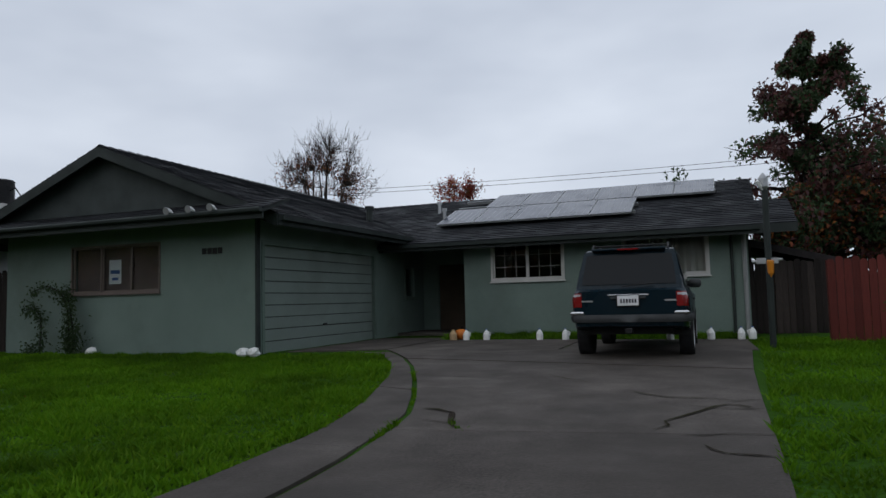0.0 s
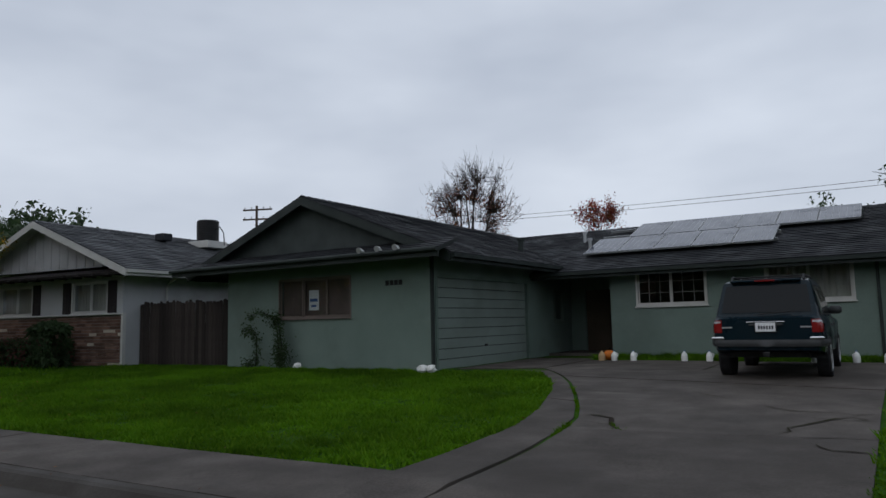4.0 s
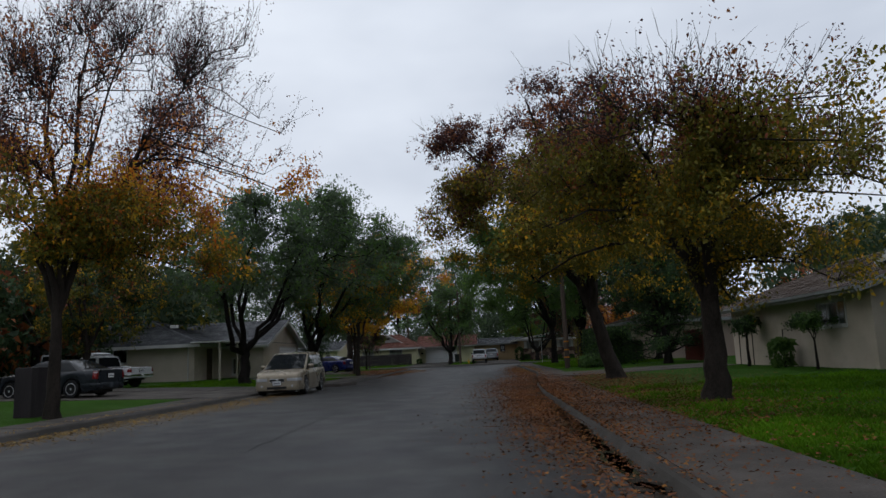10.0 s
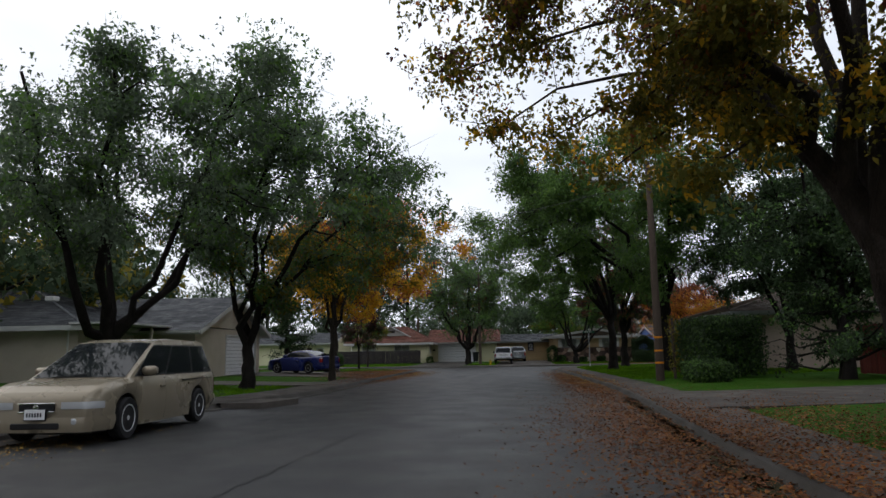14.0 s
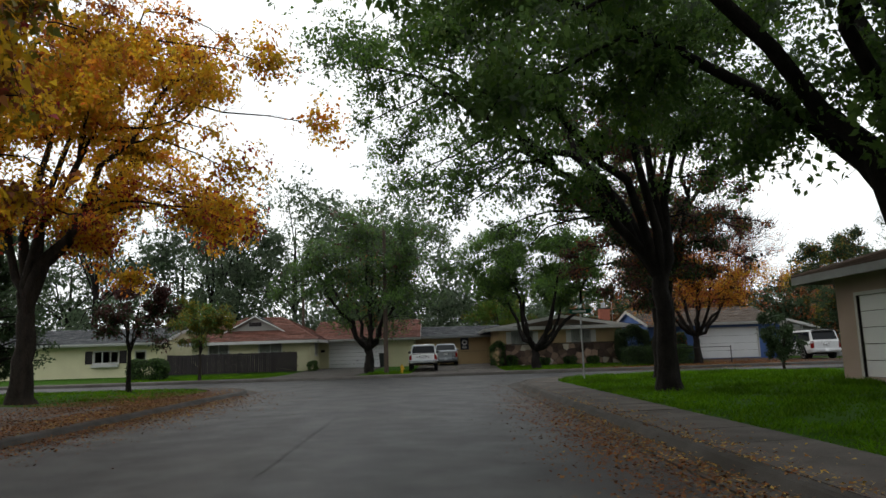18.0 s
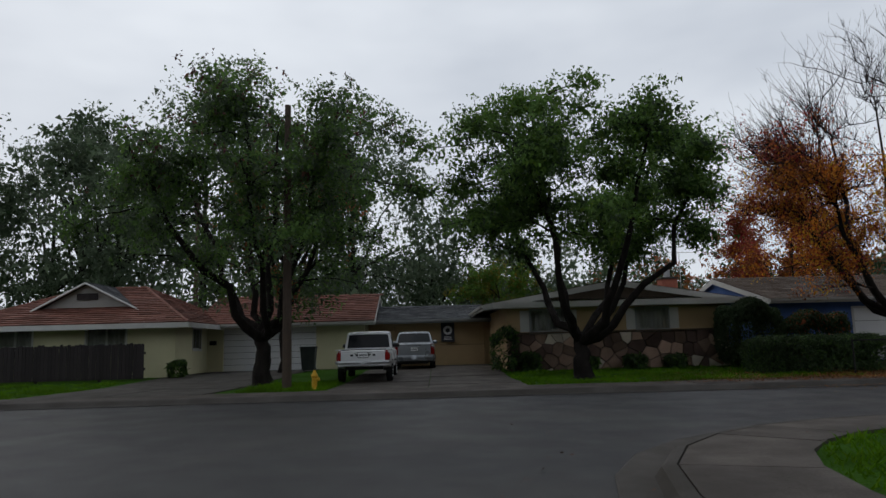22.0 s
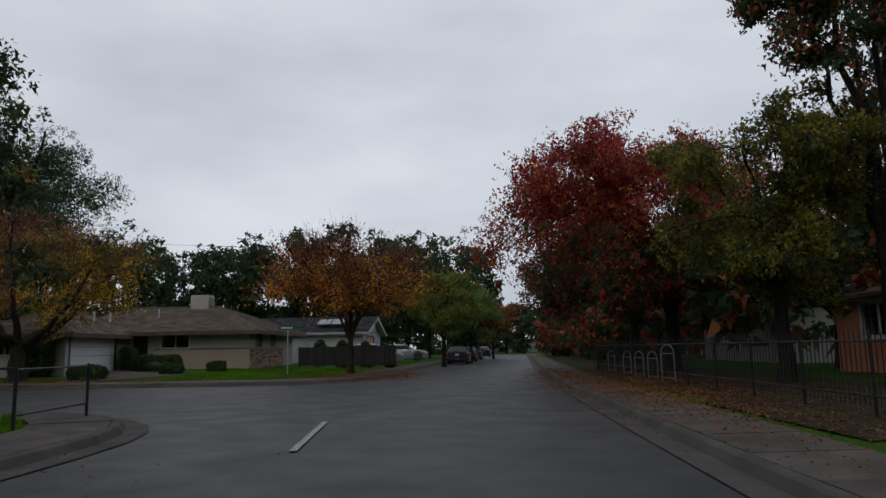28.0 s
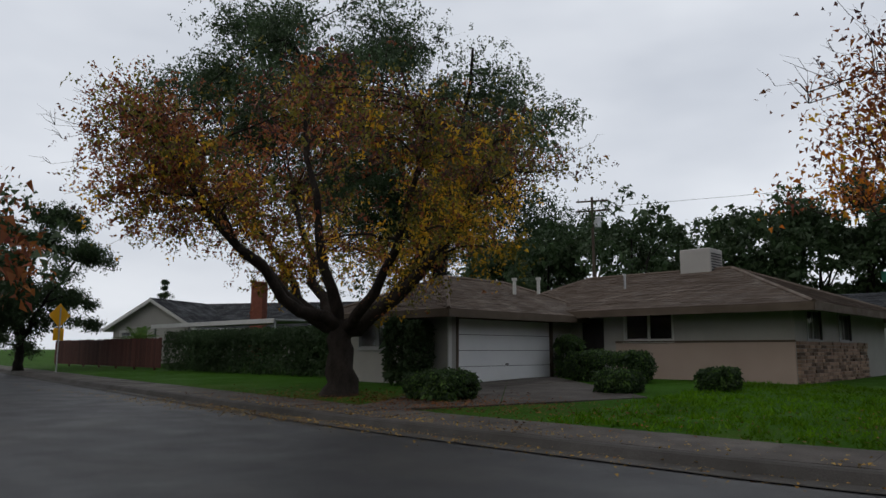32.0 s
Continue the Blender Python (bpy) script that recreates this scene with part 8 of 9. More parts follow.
far_wood(-62, -33, 0.3, 22, 7, 11.0, 20000, 0.36, [(DEEP, 0.6), (OLIVE, 0.2), (GREYLEAF, 0.2)], 86, "back-yard trees behind the tan houses", 6)
far_wood(-34, -44, 0.3, 30, 7, 11.0, 9000, 0.4, [(DEEP, 0.6), (RUSSET, 0.4)], 87, "back-yard trees across the street", 6)
far_wood(-47, -30, 0.3, 6, 4, 9.0, 6500, 0.32, [(DEEP, 0.7), (RUSSET, 0.3)], 95, "dark yard trees behind the driveway", 3)
far_wood(-70, 34, 0.3, 6, 12, 8.0, 5000, 0.32, [(DEEP, 0.8), (RUSSET, 0.2)], 88, "back-yard trees behind the orange house", 4)
# The next two stands are unseen, added to darken reflections and block skylight.
far_wood(2, -27, 0.3, 26, 5, 10.0, 9000, 0.34, [(DEEP, 0.7), (RUSSET, 0.3)], 92, "unseen yard trees added across the street to shade the green house", 8)
far_wood(26, 4, 0.3, 5, 22, 9.0, 7000, 0.34, [(DEEP, 0.8), (OLIVE, 0.2)], 93, "unseen yard trees added at the near end of the street for shade", 7)
far_wood(-55, 28, 0.3, 14, 8, 9.0, 6500, 0.32, [(DEEP, 0.8), (GREYLEAF, 0.2)], 89, "back-yard trees behind the tan bungalow", 5)
tree(-135.0, 46.6, 9.5, 4.9, 1.6, 0.25, [(DEEP, 30000, 0.16, 0.0, 1.0)], 48, "dark dense tree beside the warning sign", bark=DARK_BARK, limbs=6, low=0.4, fine=0.3)
pointed_tree(-149.0, 60.5, 6.6, 2.6, 0.15, [(DEEP, 1.0)], 6000, 0.16, 49, "dark conifer behind a grey roof", low=0.5, tiers=14)
pointed_tree(-141.5, 67.0, 7.4, 2.9, 0.16, [(DEEP, 1.0)], 6000, 0.17, 50, "dark conifer beyond a ridge", low=0.8, tiers=14)
far_wood(-69, 74, 0.3, 3, 26, 7.5, 17000, 0.3, [(DEEP, 0.7), (CRIMSON, 0.3)], 91, "dark yard trees along the far sidewalk", 8)
far_wood(-75, 86, 0.3, 2, 26, 5.0, 12000, 0.26, [(DEEP, 0.6), (RUSSET, 0.25), (CRIMSON, 0.15)], 96, "dark low trees beyond the crimson street trees", 13)
far_wood(-165, 24, 0.0, 6, 24, 9.5, 15000, 0.28, [(DEEP, 0.8), (GREYLEAF, 0.2)], 94, "dark trees far down the side street", 9)

# ---------------------------------------------------------------- smaller things


def hedge(x, y, rot, length, depth, height, mats, n, size, seed, label, round_top=0.0, name="hedge", z=None):
    """A clipped or loose hedge: stems inside, leaves thick on its faces."""
    rng = np.random.default_rng(seed)
    gz = ground_z(x, y) if z is None else z
    ob = thing(name, pose(x, y, gz, 0, 0, rot), label, "hedge" if name == "hedge" else "shrub")
    lines = []
    for i in range(max(3, int(length * 3))):
        b = np.array([rng.uniform(-length / 2, length / 2) * 0.85, rng.uniform(-depth / 2, depth / 2) * 0.5, -0.05])
        e = b + np.array([rng.normal() * 0.15, rng.normal() * 0.12, height * rng.uniform(0.6, 0.9)])
        lines.append((curve(b, e, np.array([0, 0, height * 0.3]), 5, rng, 0.1), np.linspace(0.02, 0.006, 5)))
    tagged(part("stem", tubes_mesh("stem", lines, DARK_BARK, 5), DARK_BARK, ob), kind="stuff")
    for mat, share in mats:
        m = int(n * share * 1.5)
        d = rng.uniform(-1, 1, (m, 3))
        k = rng.integers(0, 5, m)
        ax = np.where(k < 2, 1, np.where(k == 2, 0, 2))
        sg = np.where(rng.random(m) < 0.5, -1.0, 1.0)
        d[np.arange(m), ax] = np.where(ax == 2, 1.0, sg) * rng.choice([0.55, 0.8, 0.97], m, p=[0.3, 0.3, 0.4])
        if round_top:
            nn = np.linalg.norm(d, axis=1, keepdims=True)
            d = d * (1 - round_top) + d / nn * round_top
        bump_ = 1 + 0.07 * np.sin(d[:, 0] * length * 2.3 + seed) * np.cos(d[:, 2] * 4)
        at = np.stack([d[:, 0] * length / 2, d[:, 1] * depth / 2 * bump_, (d[:, 2] * 0.5 + 0.5) * height * bump_], -1) + rng.normal(size=(m, 3)) * size * 0.4
        at[:, 2] = np.maximum(at[:, 2], 0.03)
        part("leaves", leaves_mesh("leaves", at, size * np.where(np.abs(d).max(axis=1, keepdims=True) < 0.7, 2.6, 0.95), mat, rng, tri=True), mat, ob)
    return ob


def utility_pole(x, y, h, label, arm=True, lamp=0, bands=False, transformer=False, name="utility_pole", turn=0, r=0.14, lean=0.0):
    ob = thing(name, pose(x, y, ground_z(x, y), 0, lean, turn), label, "pole")
    part("shaft", Shape().tube([(0, 0, -0.3), (0, 0, h * 0.5), (0, 0, h)], [r, r * 0.85, r * 0.65], 12), POLE_WOOD, ob)
    if arm:
        for z in (h - 0.35, h - 1.1):
            a = part("cross_arm", Shape().box(-1.2, r * 0.6, z, 1.2, r * 0.6 + 0.1, z + 0.12, e=0.008), POLE_WOOD, ob)
            for k in (-1.05, -0.5, 0.5, 1.05):
                part("insulator", Shape().lathe([(0.02, 0), (0.05, 0.03), (0.03, 0.08), (0.05, 0.12), (0.02, 0.16)], 8, pose(k, r * 0.6 + 0.05, z + 0.12)), GREY_TRIM, a)
    if transformer:
        t = part("transformer", Shape().lathe([(0.22, 0), (0.25, 0.04), (0.25, 0.75), (0.2, 0.85)], 14, pose(0.38, 0, h - 2.4)), STEEL, ob)
        part("bracket", Shape().box(0.05, -0.05, h - 2.0, 0.2, 0.05, h - 1.9), STEEL, t)
    if lamp:
        arm_ = part("lamp_arm", Shape().tube([(0, 0, lamp - 0.5), (-0.6, 0, lamp - 0.1), (-1.7, 0, lamp + 0.05)], 0.03, 8), STEEL, ob)
        part("lamp_head", Shape().add([(-1.6, -0.1, lamp), (-1.6, 0.1, lamp), (-2.2, 0.16, lamp - 0.02), (-2.3, 0, lamp - 0.03), (-2.2, -0.16, lamp - 0.02),
                                       (-1.6, -0.07, lamp + 0.1), (-1.6, 0.07, lamp + 0.1), (-2.15, 0.12, lamp + 0.12), (-2.25, 0, lamp + 0.1), (-2.15, -0.12, lamp + 0.12)],
                                      [(0, 1, 2, 3, 4), (9, 8, 7, 6, 5), (0, 5, 6, 1), (1, 6, 7, 2), (2, 7, 8, 3), (3, 8, 9, 4), (4, 9, 5, 0)]), STEEL, arm_, "pale grey lamp head")
    if bands:
        for z in (0.65, 1.1, 1.6):
            part("yellow_band", Shape().tube([(0, 0, z), (0, 0, z + 0.07)], r * 1.03, 12), AMBER_LENS, ob)
    return ob


def wire(points, sag, label="thin black overhead power line", r=0.012):
    ob = thing("power_line", Matrix.Identity(4), label, "cable")
    for a, b in zip(points, points[1:]):
        A, B = Vector(a), Vector(b)
        pts = [A.lerp(B, k / 12) - Vector((0, 0, sag * 4 * (k / 12) * (1 - k / 12))) for k in range(13)]
        part("span", Shape().tube(pts, r, 4), BLACK, ob)


# the green house's yard
lp = thing("lamp_post", pose(-0.50, 12.6, ground_z(-0.5, 12.6)), "dark metal lamp post with a crossbar and lantern", "lamp post")
part("shaft", Shape().tube([(0, 0, -0.2), (0, 0, 2.75)], 0.055, 10), DARK_TRIM, lp)
part("crossbar", Shape().tube([(-0.26, 0, 1.50), (0.22, 0, 1.53)], 0.022, 8), STEEL, lp)
part("bracket_plate", Shape().box(-0.2, -0.03, 1.46, 0.15, -0.005, 1.56, e=0.005), STEEL, lp)
part("lantern", Shape().lathe([(0.05, 0), (0.085, 0.05), (0.085, 0.2), (0.04, 0.26), (0.01, 0.3)], 8, pose(-0.02, 0, 2.75)), STEEL, lp, "small grey lantern")
part("sensor", Shape().tube([(0.0, 0, 2.72), (-0.13, -0.1, 2.90)], 0.03, 6), MILK, lp)
part("yellow_tag", Shape().lathe([(0.0, -0.28), (0.05, -0.2), (0.06, 0.0), (0.05, 0.02)], 8, pose(0.02, -0.05, 1.50)), AMBER_LENS, lp)
board_fence(pose(0.72, 14.5, 0.33, 0, 0, 2), 3.1, 1.62, RED_WOOD, "red-stained board fence beside the green house")
board_fence(pose(-0.75, 17.3, 0.36, 0, 0, 0), 2.4, 1.7, FENCE_WOOD, "dark weathered gate fence in shade")
board_fence(pose(-20.55, 11.35, 0.36, 0, 0, 2), 3.95, 1.88, FENCE_WOOD, "weathered brown dog-eared fence between two houses")
shed = thing("lean_to", pose(-0.45, 17.75, 0.34), "dark wooden lean-to in the shaded side yard", "shed")
part("lean_to_roof", Shape().quad((0, -0.4, 2.25), (2.3, -0.4, 1.62), (2.3, 4.4, 1.62), (0, 4.4, 2.25), 0.08), DARK_TRIM, shed)
part("rake_board", Shape().quad((0, -0.44, 2.10), (2.32, -0.44, 1.47), (2.32, -0.44, 1.64), (0, -0.44, 2.27), 0.03), DARK_WOOD, shed)
part("back_wall", Shape().box(0, 4.2, -0.1, 2.25, 4.3, 1.66), FENCE_WOOD, shed)
part("side_wall", Shape().box(2.16, 0, -0.1, 2.25, 4.19, 1.58), FENCE_WOOD, shed)
for y in (0.05, 2.0):
    part("post", Shape().box(0.02, y, -0.1, 0.11, y + 0.09, 2.2, e=0.006), DARK_WOOD, shed)
hedge(2.6, 21.2, 0, 4.6, 1.6, 3.9, [(DEEP, 0.5), (PURPLE, 0.3), (RUSSET, 0.2)], 15000, 0.13, 300, "tall dark reddish shrub over the side-yard fence", 0.5, "shrub")
hedge(2.05, 11.8, 0, 1.9, 1.5, 1.35, [(OLIVE, 0.6), (GREEN, 0.4)], 5200, 0.09, 301, "yellow-green rounded bush by the red fence", 0.7, "bush")

jug = thing("milk_jug", pose(-6.76, 15.0, 0.385), "empty translucent milk jug set along a garden bed", "jug", "milk jugs along the bed")
part("bottle", Shape().lathe([(0.068, 0), (0.076, 0.012), (0.076, 0.14), (0.05, 0.20), (0.022, 0.225), (0.022, 0.245)], 14), MILK, jug, smooth=False)
part("cap", Shape().lathe([(0.024, 0.245), (0.024, 0.262), (0.018, 0.266)], 10), BLUE_STUCCO, jug)
part("grip", Shape().tube([(0.05, 0, 0.20), (0.10, 0, 0.17), (0.085, 0, 0.10)], 0.012, 6), MILK, jug)
for x, y, a in ((-6.27, 15.0, 30), (-5.03, 15.0, 80), (-4.45, 15.0, 10), (-2.23, 15.0, 20), (-1.42, 15.0, 140), (-0.84, 15.0, 60), (-0.62, 15.08, 200)):
    copy_thing(jug, pose(x, y, 0.385, 0, 0, a))
oj = thing("juice_jug", pose(-7.08, 15.0, 0.385), "cream plastic jug beside a pumpkin", "jug")
part("bottle", Shape().lathe([(0.08, 0), (0.09, 0.015), (0.09, 0.15), (0.05, 0.21), (0.03, 0.23), (0.03, 0.26)], 14), TAN_STUCCO, oj)
pk = thing("pumpkin", pose(-6.95, 15.22, 0.385), "orange pumpkin by the front bed", "pumpkin")
pv = []
for j in range(9):
    for k in range(30):
        th, ph_ = math.pi * j / 8, 2 * math.pi * k / 30
        rr = 0.17 * (1 + 0.06 * math.cos(10 * ph_)) * math.sin(th) + 0.004
        pv.append((rr * math.cos(ph_), rr * math.sin(ph_), 0.13 - 0.13 * math.cos(th)))
part("body", Shape().add(pv, [(j * 30 + k, j * 30 + (k + 1) % 30, (j + 1) * 30 + (k + 1) % 30, (j + 1) * 30 + k) for j in range(8) for k in range(30)]), material("pumpkin_skin", (0.55, 0.16, 0.02), None, 0.5, 6, 40, 0.5, 0.2), pk, smooth=True)
part("stalk", Shape().tube([(0, 0, 0.25), (0.02, 0.01, 0.31)], [0.025, 0.018], 6), DARK_BARK, pk)
for x, y, lab in ((-13.55, 10.7, "crumpled white plastic bag on the grass"), (-9.75, 10.55, "white plastic bag at the garage corner"), (-9.55, 10.6, "white plastic bag at the garage corner")):
    rng_b = random.Random(int(x * 100))
    b = thing("plastic_bag", pose(x, y, ground_z(x, y)), lab, "bag")
    bv = []
    for j in range(6):
        for k in range(10):
            th, ph_ = math.pi * j / 5, 2 * math.pi * k / 10
            rr = 0.13 * rng_b.uniform(0.7, 1.2)
            bv.append((rr * math.sin(th) * math.cos(ph_), rr * math.sin(th) * math.sin(ph_), 0.09 - 0.09 * math.cos(th) * rng_b.uniform(0.9, 1.1)))
    part("film", Shape().add(bv, [(j * 10 + k, j * 10 + (k + 1) % 10, (j + 1) * 10 + (k + 1) % 10, (j + 1) * 10 + k) for j in range(5) for k in range(10)]), MILK, b)

# climbing vine on the garage front
vr = np.random.default_rng(401)
vine = thing("climbing_vine", pose(-14.6, 10.98, 0.34, 0, 0, -2.7), "sparse climbing rose trained on a stucco wall", "vine")
stems = [np.array([[0.35, -0.12, 0], [0.30, -0.12, 0.5], [0.25, -0.12, 1.0], [0.05, -0.12, 1.35], [-0.35, -0.14, 1.50], [-0.85, -0.16, 1.36]]),
         np.array([[-0.55, -0.14, 0], [-0.5, -0.14, 0.45], [-0.52, -0.14, 0.85], [-0.75, -0.15, 1.05], [-1.0, -0.15, 0.98]]),
         np.array([[0.45, -0.14, 0], [0.42, -0.13, 0.6], [0.30, -0.12, 1.1], [0.20, -0.12, 1.42]])]
lines = [(s_, np.linspace(0.02, 0.008, len(s_))) for s_ in stems]
part("stem", tubes_mesh("stem", lines, DARK_BARK, 6), DARK_BARK, vine)
vp = np.concatenate([s_[0] + (s_[-1] - s_[0]) * 0 + np.array([np.interp(np.linspace(0, len(s_) - 1, 60), np.arange(len(s_)), s_[:, k]) for k in range(3)]).T - s_[0] for s_ in stems])
at = np.concatenate([vp[vr.integers(0, len(vp), 1700)] + vr.normal(size=(1700, 3)) * (0.07, 0.05, 0.07), np.array([0.4, -0.16, 0.3]) + vr.normal(size=(700, 3)) * (0.17, 0.05, 0.2), np.array([-0.75, -0.18, 0.1]) + vr.normal(size=(250, 3)) * (0.15, 0.05, 0.08)])
at[:, 2] = np.maximum(at[:, 2], 0.01)
at[:, 1] = np.minimum(at[:, 1], -0.05)
part("leaves", leaves_mesh("leaves", at, 0.055, DEEP, vr), DEEP, vine)
hedge(-24.8, 10.1, 3, 4.6, 0.8, 0.85, [(DEEP, 0.7), (PURPLE, 0.3)], 7000, 0.08, 302, "low dark hedge under the brick front", 0.2)
hedge(-22.4, 9.6, 0, 1.0, 0.9, 1.5, [(DEEP, 1.0)], 2600, 0.08, 303, "dark bush before the brick front", 0.8, "bush")
tree(-38.6, 9.75, 2.0, 0.62, 1.2, 0.06, [(DEEP, 900, 0.11, 0.0, 1.0), (GREEN, 300, 0.1, 0.2, 1.0)], 304, "round-headed clipped shrub on a bare stem", bark=DARK_BARK, limbs=5, subs=14, twigs=4, low=1.25, name="topiary")
hedge(-35.6, 9.8, 0, 0.8, 0.7, 1.0, [(GREEN, 1.0)], 1500, 0.08, 305, "low shrub by a tan wall", 0.8, "shrub")
tree(-32.7, 9.7, 1.75, 0.8, 0.9, 0.04, [(GREEN, 1000, 0.09, 0.0, 1.0), (DEEP, 400, 0.09, 0.0, 1.0)], 306, "flat-topped clipped shrub below a window", bark=DARK_BARK, limbs=5, subs=16, twigs=4, low=1.2, name="topiary")
board_fence(pose(-53.2, 11.3, 0.36, 0, 0, 0), 6.2, 1.75, RED_WOOD, "red-brown board fence behind the lawn")

# by the utility pole on the first street
utility_pole(-53.7, 4.3, 8.5, "wooden street-light pole with yellow bands", arm=False, lamp=7.9, bands=True, name="street_lamp", turn=80, r=0.16)
hedge(-55.6, 7.0, 0, 5.0, 2.6, 2.3, [(DEEP, 0.75), (GREEN, 0.25)], 13000, 0.10, 311, "tall dark hedge behind the pole", 0.35)
hedge(-52.2, 5.6, 0, 2.6, 1.4, 0.7, [(GREEN, 0.6), (DEEP, 0.4)], 4200, 0.09, 312, "low loose shrubs beside the sidewalk", 0.6, "shrub")
pointed_tree(-50.0, 9.4, 6.4, 2.5, 0.18, [(DEEP, 0.85), (GREEN, 0.15)], 9500, 0.14, 313, "dense dark conifer beside the street", low=0.4, power=0.7)
hedge(-62.5, 9.8, 0, 4.5, 1.4, 1.5, [(DEEP, 0.8), (GREEN, 0.2)], 7000, 0.10, 314, "dark hedge in front of the corner house", 0.3)
cp = thing("vine_post", pose(-55.2, 5.2, ground_z(-55.2, 5.2)), "post overgrown with a dry vine", "post")
part("post", Shape().tube([(0, 0, -0.2), (0.05, 0, 2.4)], 0.06, 8), POLE_WOOD, cp)
vr2 = np.random.default_rng(77)
a2 = np.stack([vr2.normal(size=500) * 0.12, vr2.normal(size=500) * 0.12, vr2.uniform(0.2, 2.5, 500)], -1)
part("leaves", leaves_mesh("leaves", a2, 0.09, OLIVE, vr2), OLIVE, cp)


def street_sign(x, y, h, turn, label):
    ob = thing("street_sign", pose(x, y, ground_z(x, y), 0, 0, turn), label, "sign")
    part("pole", Shape().tube([(0, 0, -0.2), (0, 0, h)], 0.03, 8), STEEL, ob)
    for k, a in enumerate((0, 90)):
        b = part("name_blade", Shape(pose(0, 0, h + 0.02 + 0.18 * k, 0, 0, a)).box(-0.42, -0.006, 0, 0.42, 0.006, 0.16), material("sign_green", (0.01, 0.10, 0.06), None, 0.4, 3, 40, 0.5, 0.0), ob)
        for q in range(7):
            for sg in (1, -1):
                part("letter_bar", Shape(pose(0, 0, h + 0.02 + 0.18 * k, 0, 0, a)).box(-0.30 + q * 0.075, sg * 0.0065, 0.045, -0.25 + q * 0.075, sg * 0.008, 0.115), PLATE, b)
    return ob


street_sign(-78.6, 4.65, 2.45, 88, "street name sign on a steel post at the corner")
street_sign(-95.1, 47.6, 2.05, 5, "green street name sign on a leaning steel post")

# verge by the yellow house
hyd = thing("fire_hydrant", pose(-94.6, -2.9, ground_z(-94.6, -2.9)) @ Matrix.Scale(0.8, 4), "yellow fire hydrant on the grass verge", "hydrant")
YEL = material("hydrant_yellow", (0.55, 0.33, 0.03), (0.45, 0.25, 0.02), 0.5, 5, 40, 0.5, 0.2)
part("barrel", Shape().lathe([(0.15, 0), (0.15, 0.05), (0.10, 0.06), (0.10, 0.45), (0.13, 0.47), (0.13, 0.52), (0.10, 0.56), (0.05, 0.66), (0.03, 0.72)], 14), YEL, hyd)
for a in (0, 180, 90):
    part("outlet", Shape(pose(0, 0, 0.38, 0, 90, a)).lathe([(0.06, 0.08), (0.06, 0.18), (0.03, 0.2)], 10), YEL, hyd)
utility_pole(-95.6, -3.9, 9.0, "wooden utility pole on the verge with a street lamp", arm=False, lamp=7.6, turn=-35, name="street_lamp", r=0.15)
bin_ = thing("wheelie_bin", pose(-104.6, -4.7, 0.36, 0, 0, 0), "dark green wheeled rubbish bin beside the garage", "bin")
part("tub", Shape().add([(-0.24, -0.26, 0.06), (0.24, -0.26, 0.06), (0.24, 0.26, 0.06), (-0.24, 0.26, 0.06), (-0.3, -0.32, 1.0), (0.3, -0.32, 1.0), (0.3, 0.32, 1.0), (-0.3, 0.32, 1.0)],
                        [(3, 2, 1, 0), (4, 5, 6, 7), (0, 1, 5, 4), (1, 2, 6, 5), (2, 3, 7, 6), (3, 0, 4, 7)]), DARK_TRIM, bin_)
part("lid", Shape().box(-0.33, -0.35, 1.0, 0.33, 0.35, 1.07, e=0.02), DARK_TRIM, bin_)
for sg in (1, -1):
    part("wheel", Shape(pose(-0.24, sg * 0.24, 0.1, 90)).lathe([(0.1, -0.03), (0.1, 0.03), (0.05, 0.035)], 12), RUBBER, bin_)
flag = thing("banner", pose(-108.36, 1.5, 0.34, 0, 0, 0), "black banner with a white emblem hung on a garage", "banner")
part("cloth", Shape().box(-0.0, -0.33, 1.15, 0.012, 0.33, 2.12), INK, flag)
part("emblem", Shape(pose(0.0125, 0, 1.72, 0, 90, 0)).lathe([(0.0, 0), (0.22, 0.0), (0.22, 0.003), (0.0, 0.003)], 16), PLATE, flag)
part("emblem_core", Shape(pose(0.016, 0, 1.72, 0, 90, 0)).lathe([(0.0, 0), (0.12, 0.0), (0.12, 0.003), (0.0, 0.003)], 6), INK, flag)
for k in range(3):
    part("emblem_bar", Shape().box(0.0125, -0.2 + 0.02 * k, 1.26 + 0.06 * k, 0.015, 0.2 - 0.02 * k, 1.29 + 0.06 * k), PLATE, flag)
part("rod", Shape().tube([(0.005, -0.4, 2.13), (0.005, 0.4, 2.13)], 0.012, 6), STEEL, flag)
for i, (x, y, l, hgt) in enumerate(((-100.9, 4.4, 0.7, 0.7), (-100.7, 6.6, 0.8, 0.5), (-100.6, 8.4, 0.9, 0.55), (-100.7, 10.0, 0.8, 0.5), (-100.8, 3.4, 1.1, 1.7))):
    hedge(x, y, 90, l, 0.6, hgt, [(DEEP, 0.7), (GREEN, 0.3)], 1500, 0.08, 320 + i, "small dark shrub below the stone front", 0.8, "shrub")
hedge(-100.0, 12.6, 90, 2.4, 1.9, 2.5, [(DEEP, 1.0)], 14000, 0.075, 331, "big dark shrub at the house corner", 0.6, "shrub")
hedge(-96.6, 13.3, 90, 4.6, 1.9, 1.15, [(GREEN, 0.15), (DEEP, 0.85)], 20000, 0.06, 332, "clipped box hedge along the sidewalk", 0.1)
hedge(-99.7, 15.0, 90, 2.4, 1.5, 2.0, [(DEEP, 0.85), (RUSSET, 0.15)], 7500, 0.09, 333, "loose dark shrub against a blue house", 0.6, "shrub")
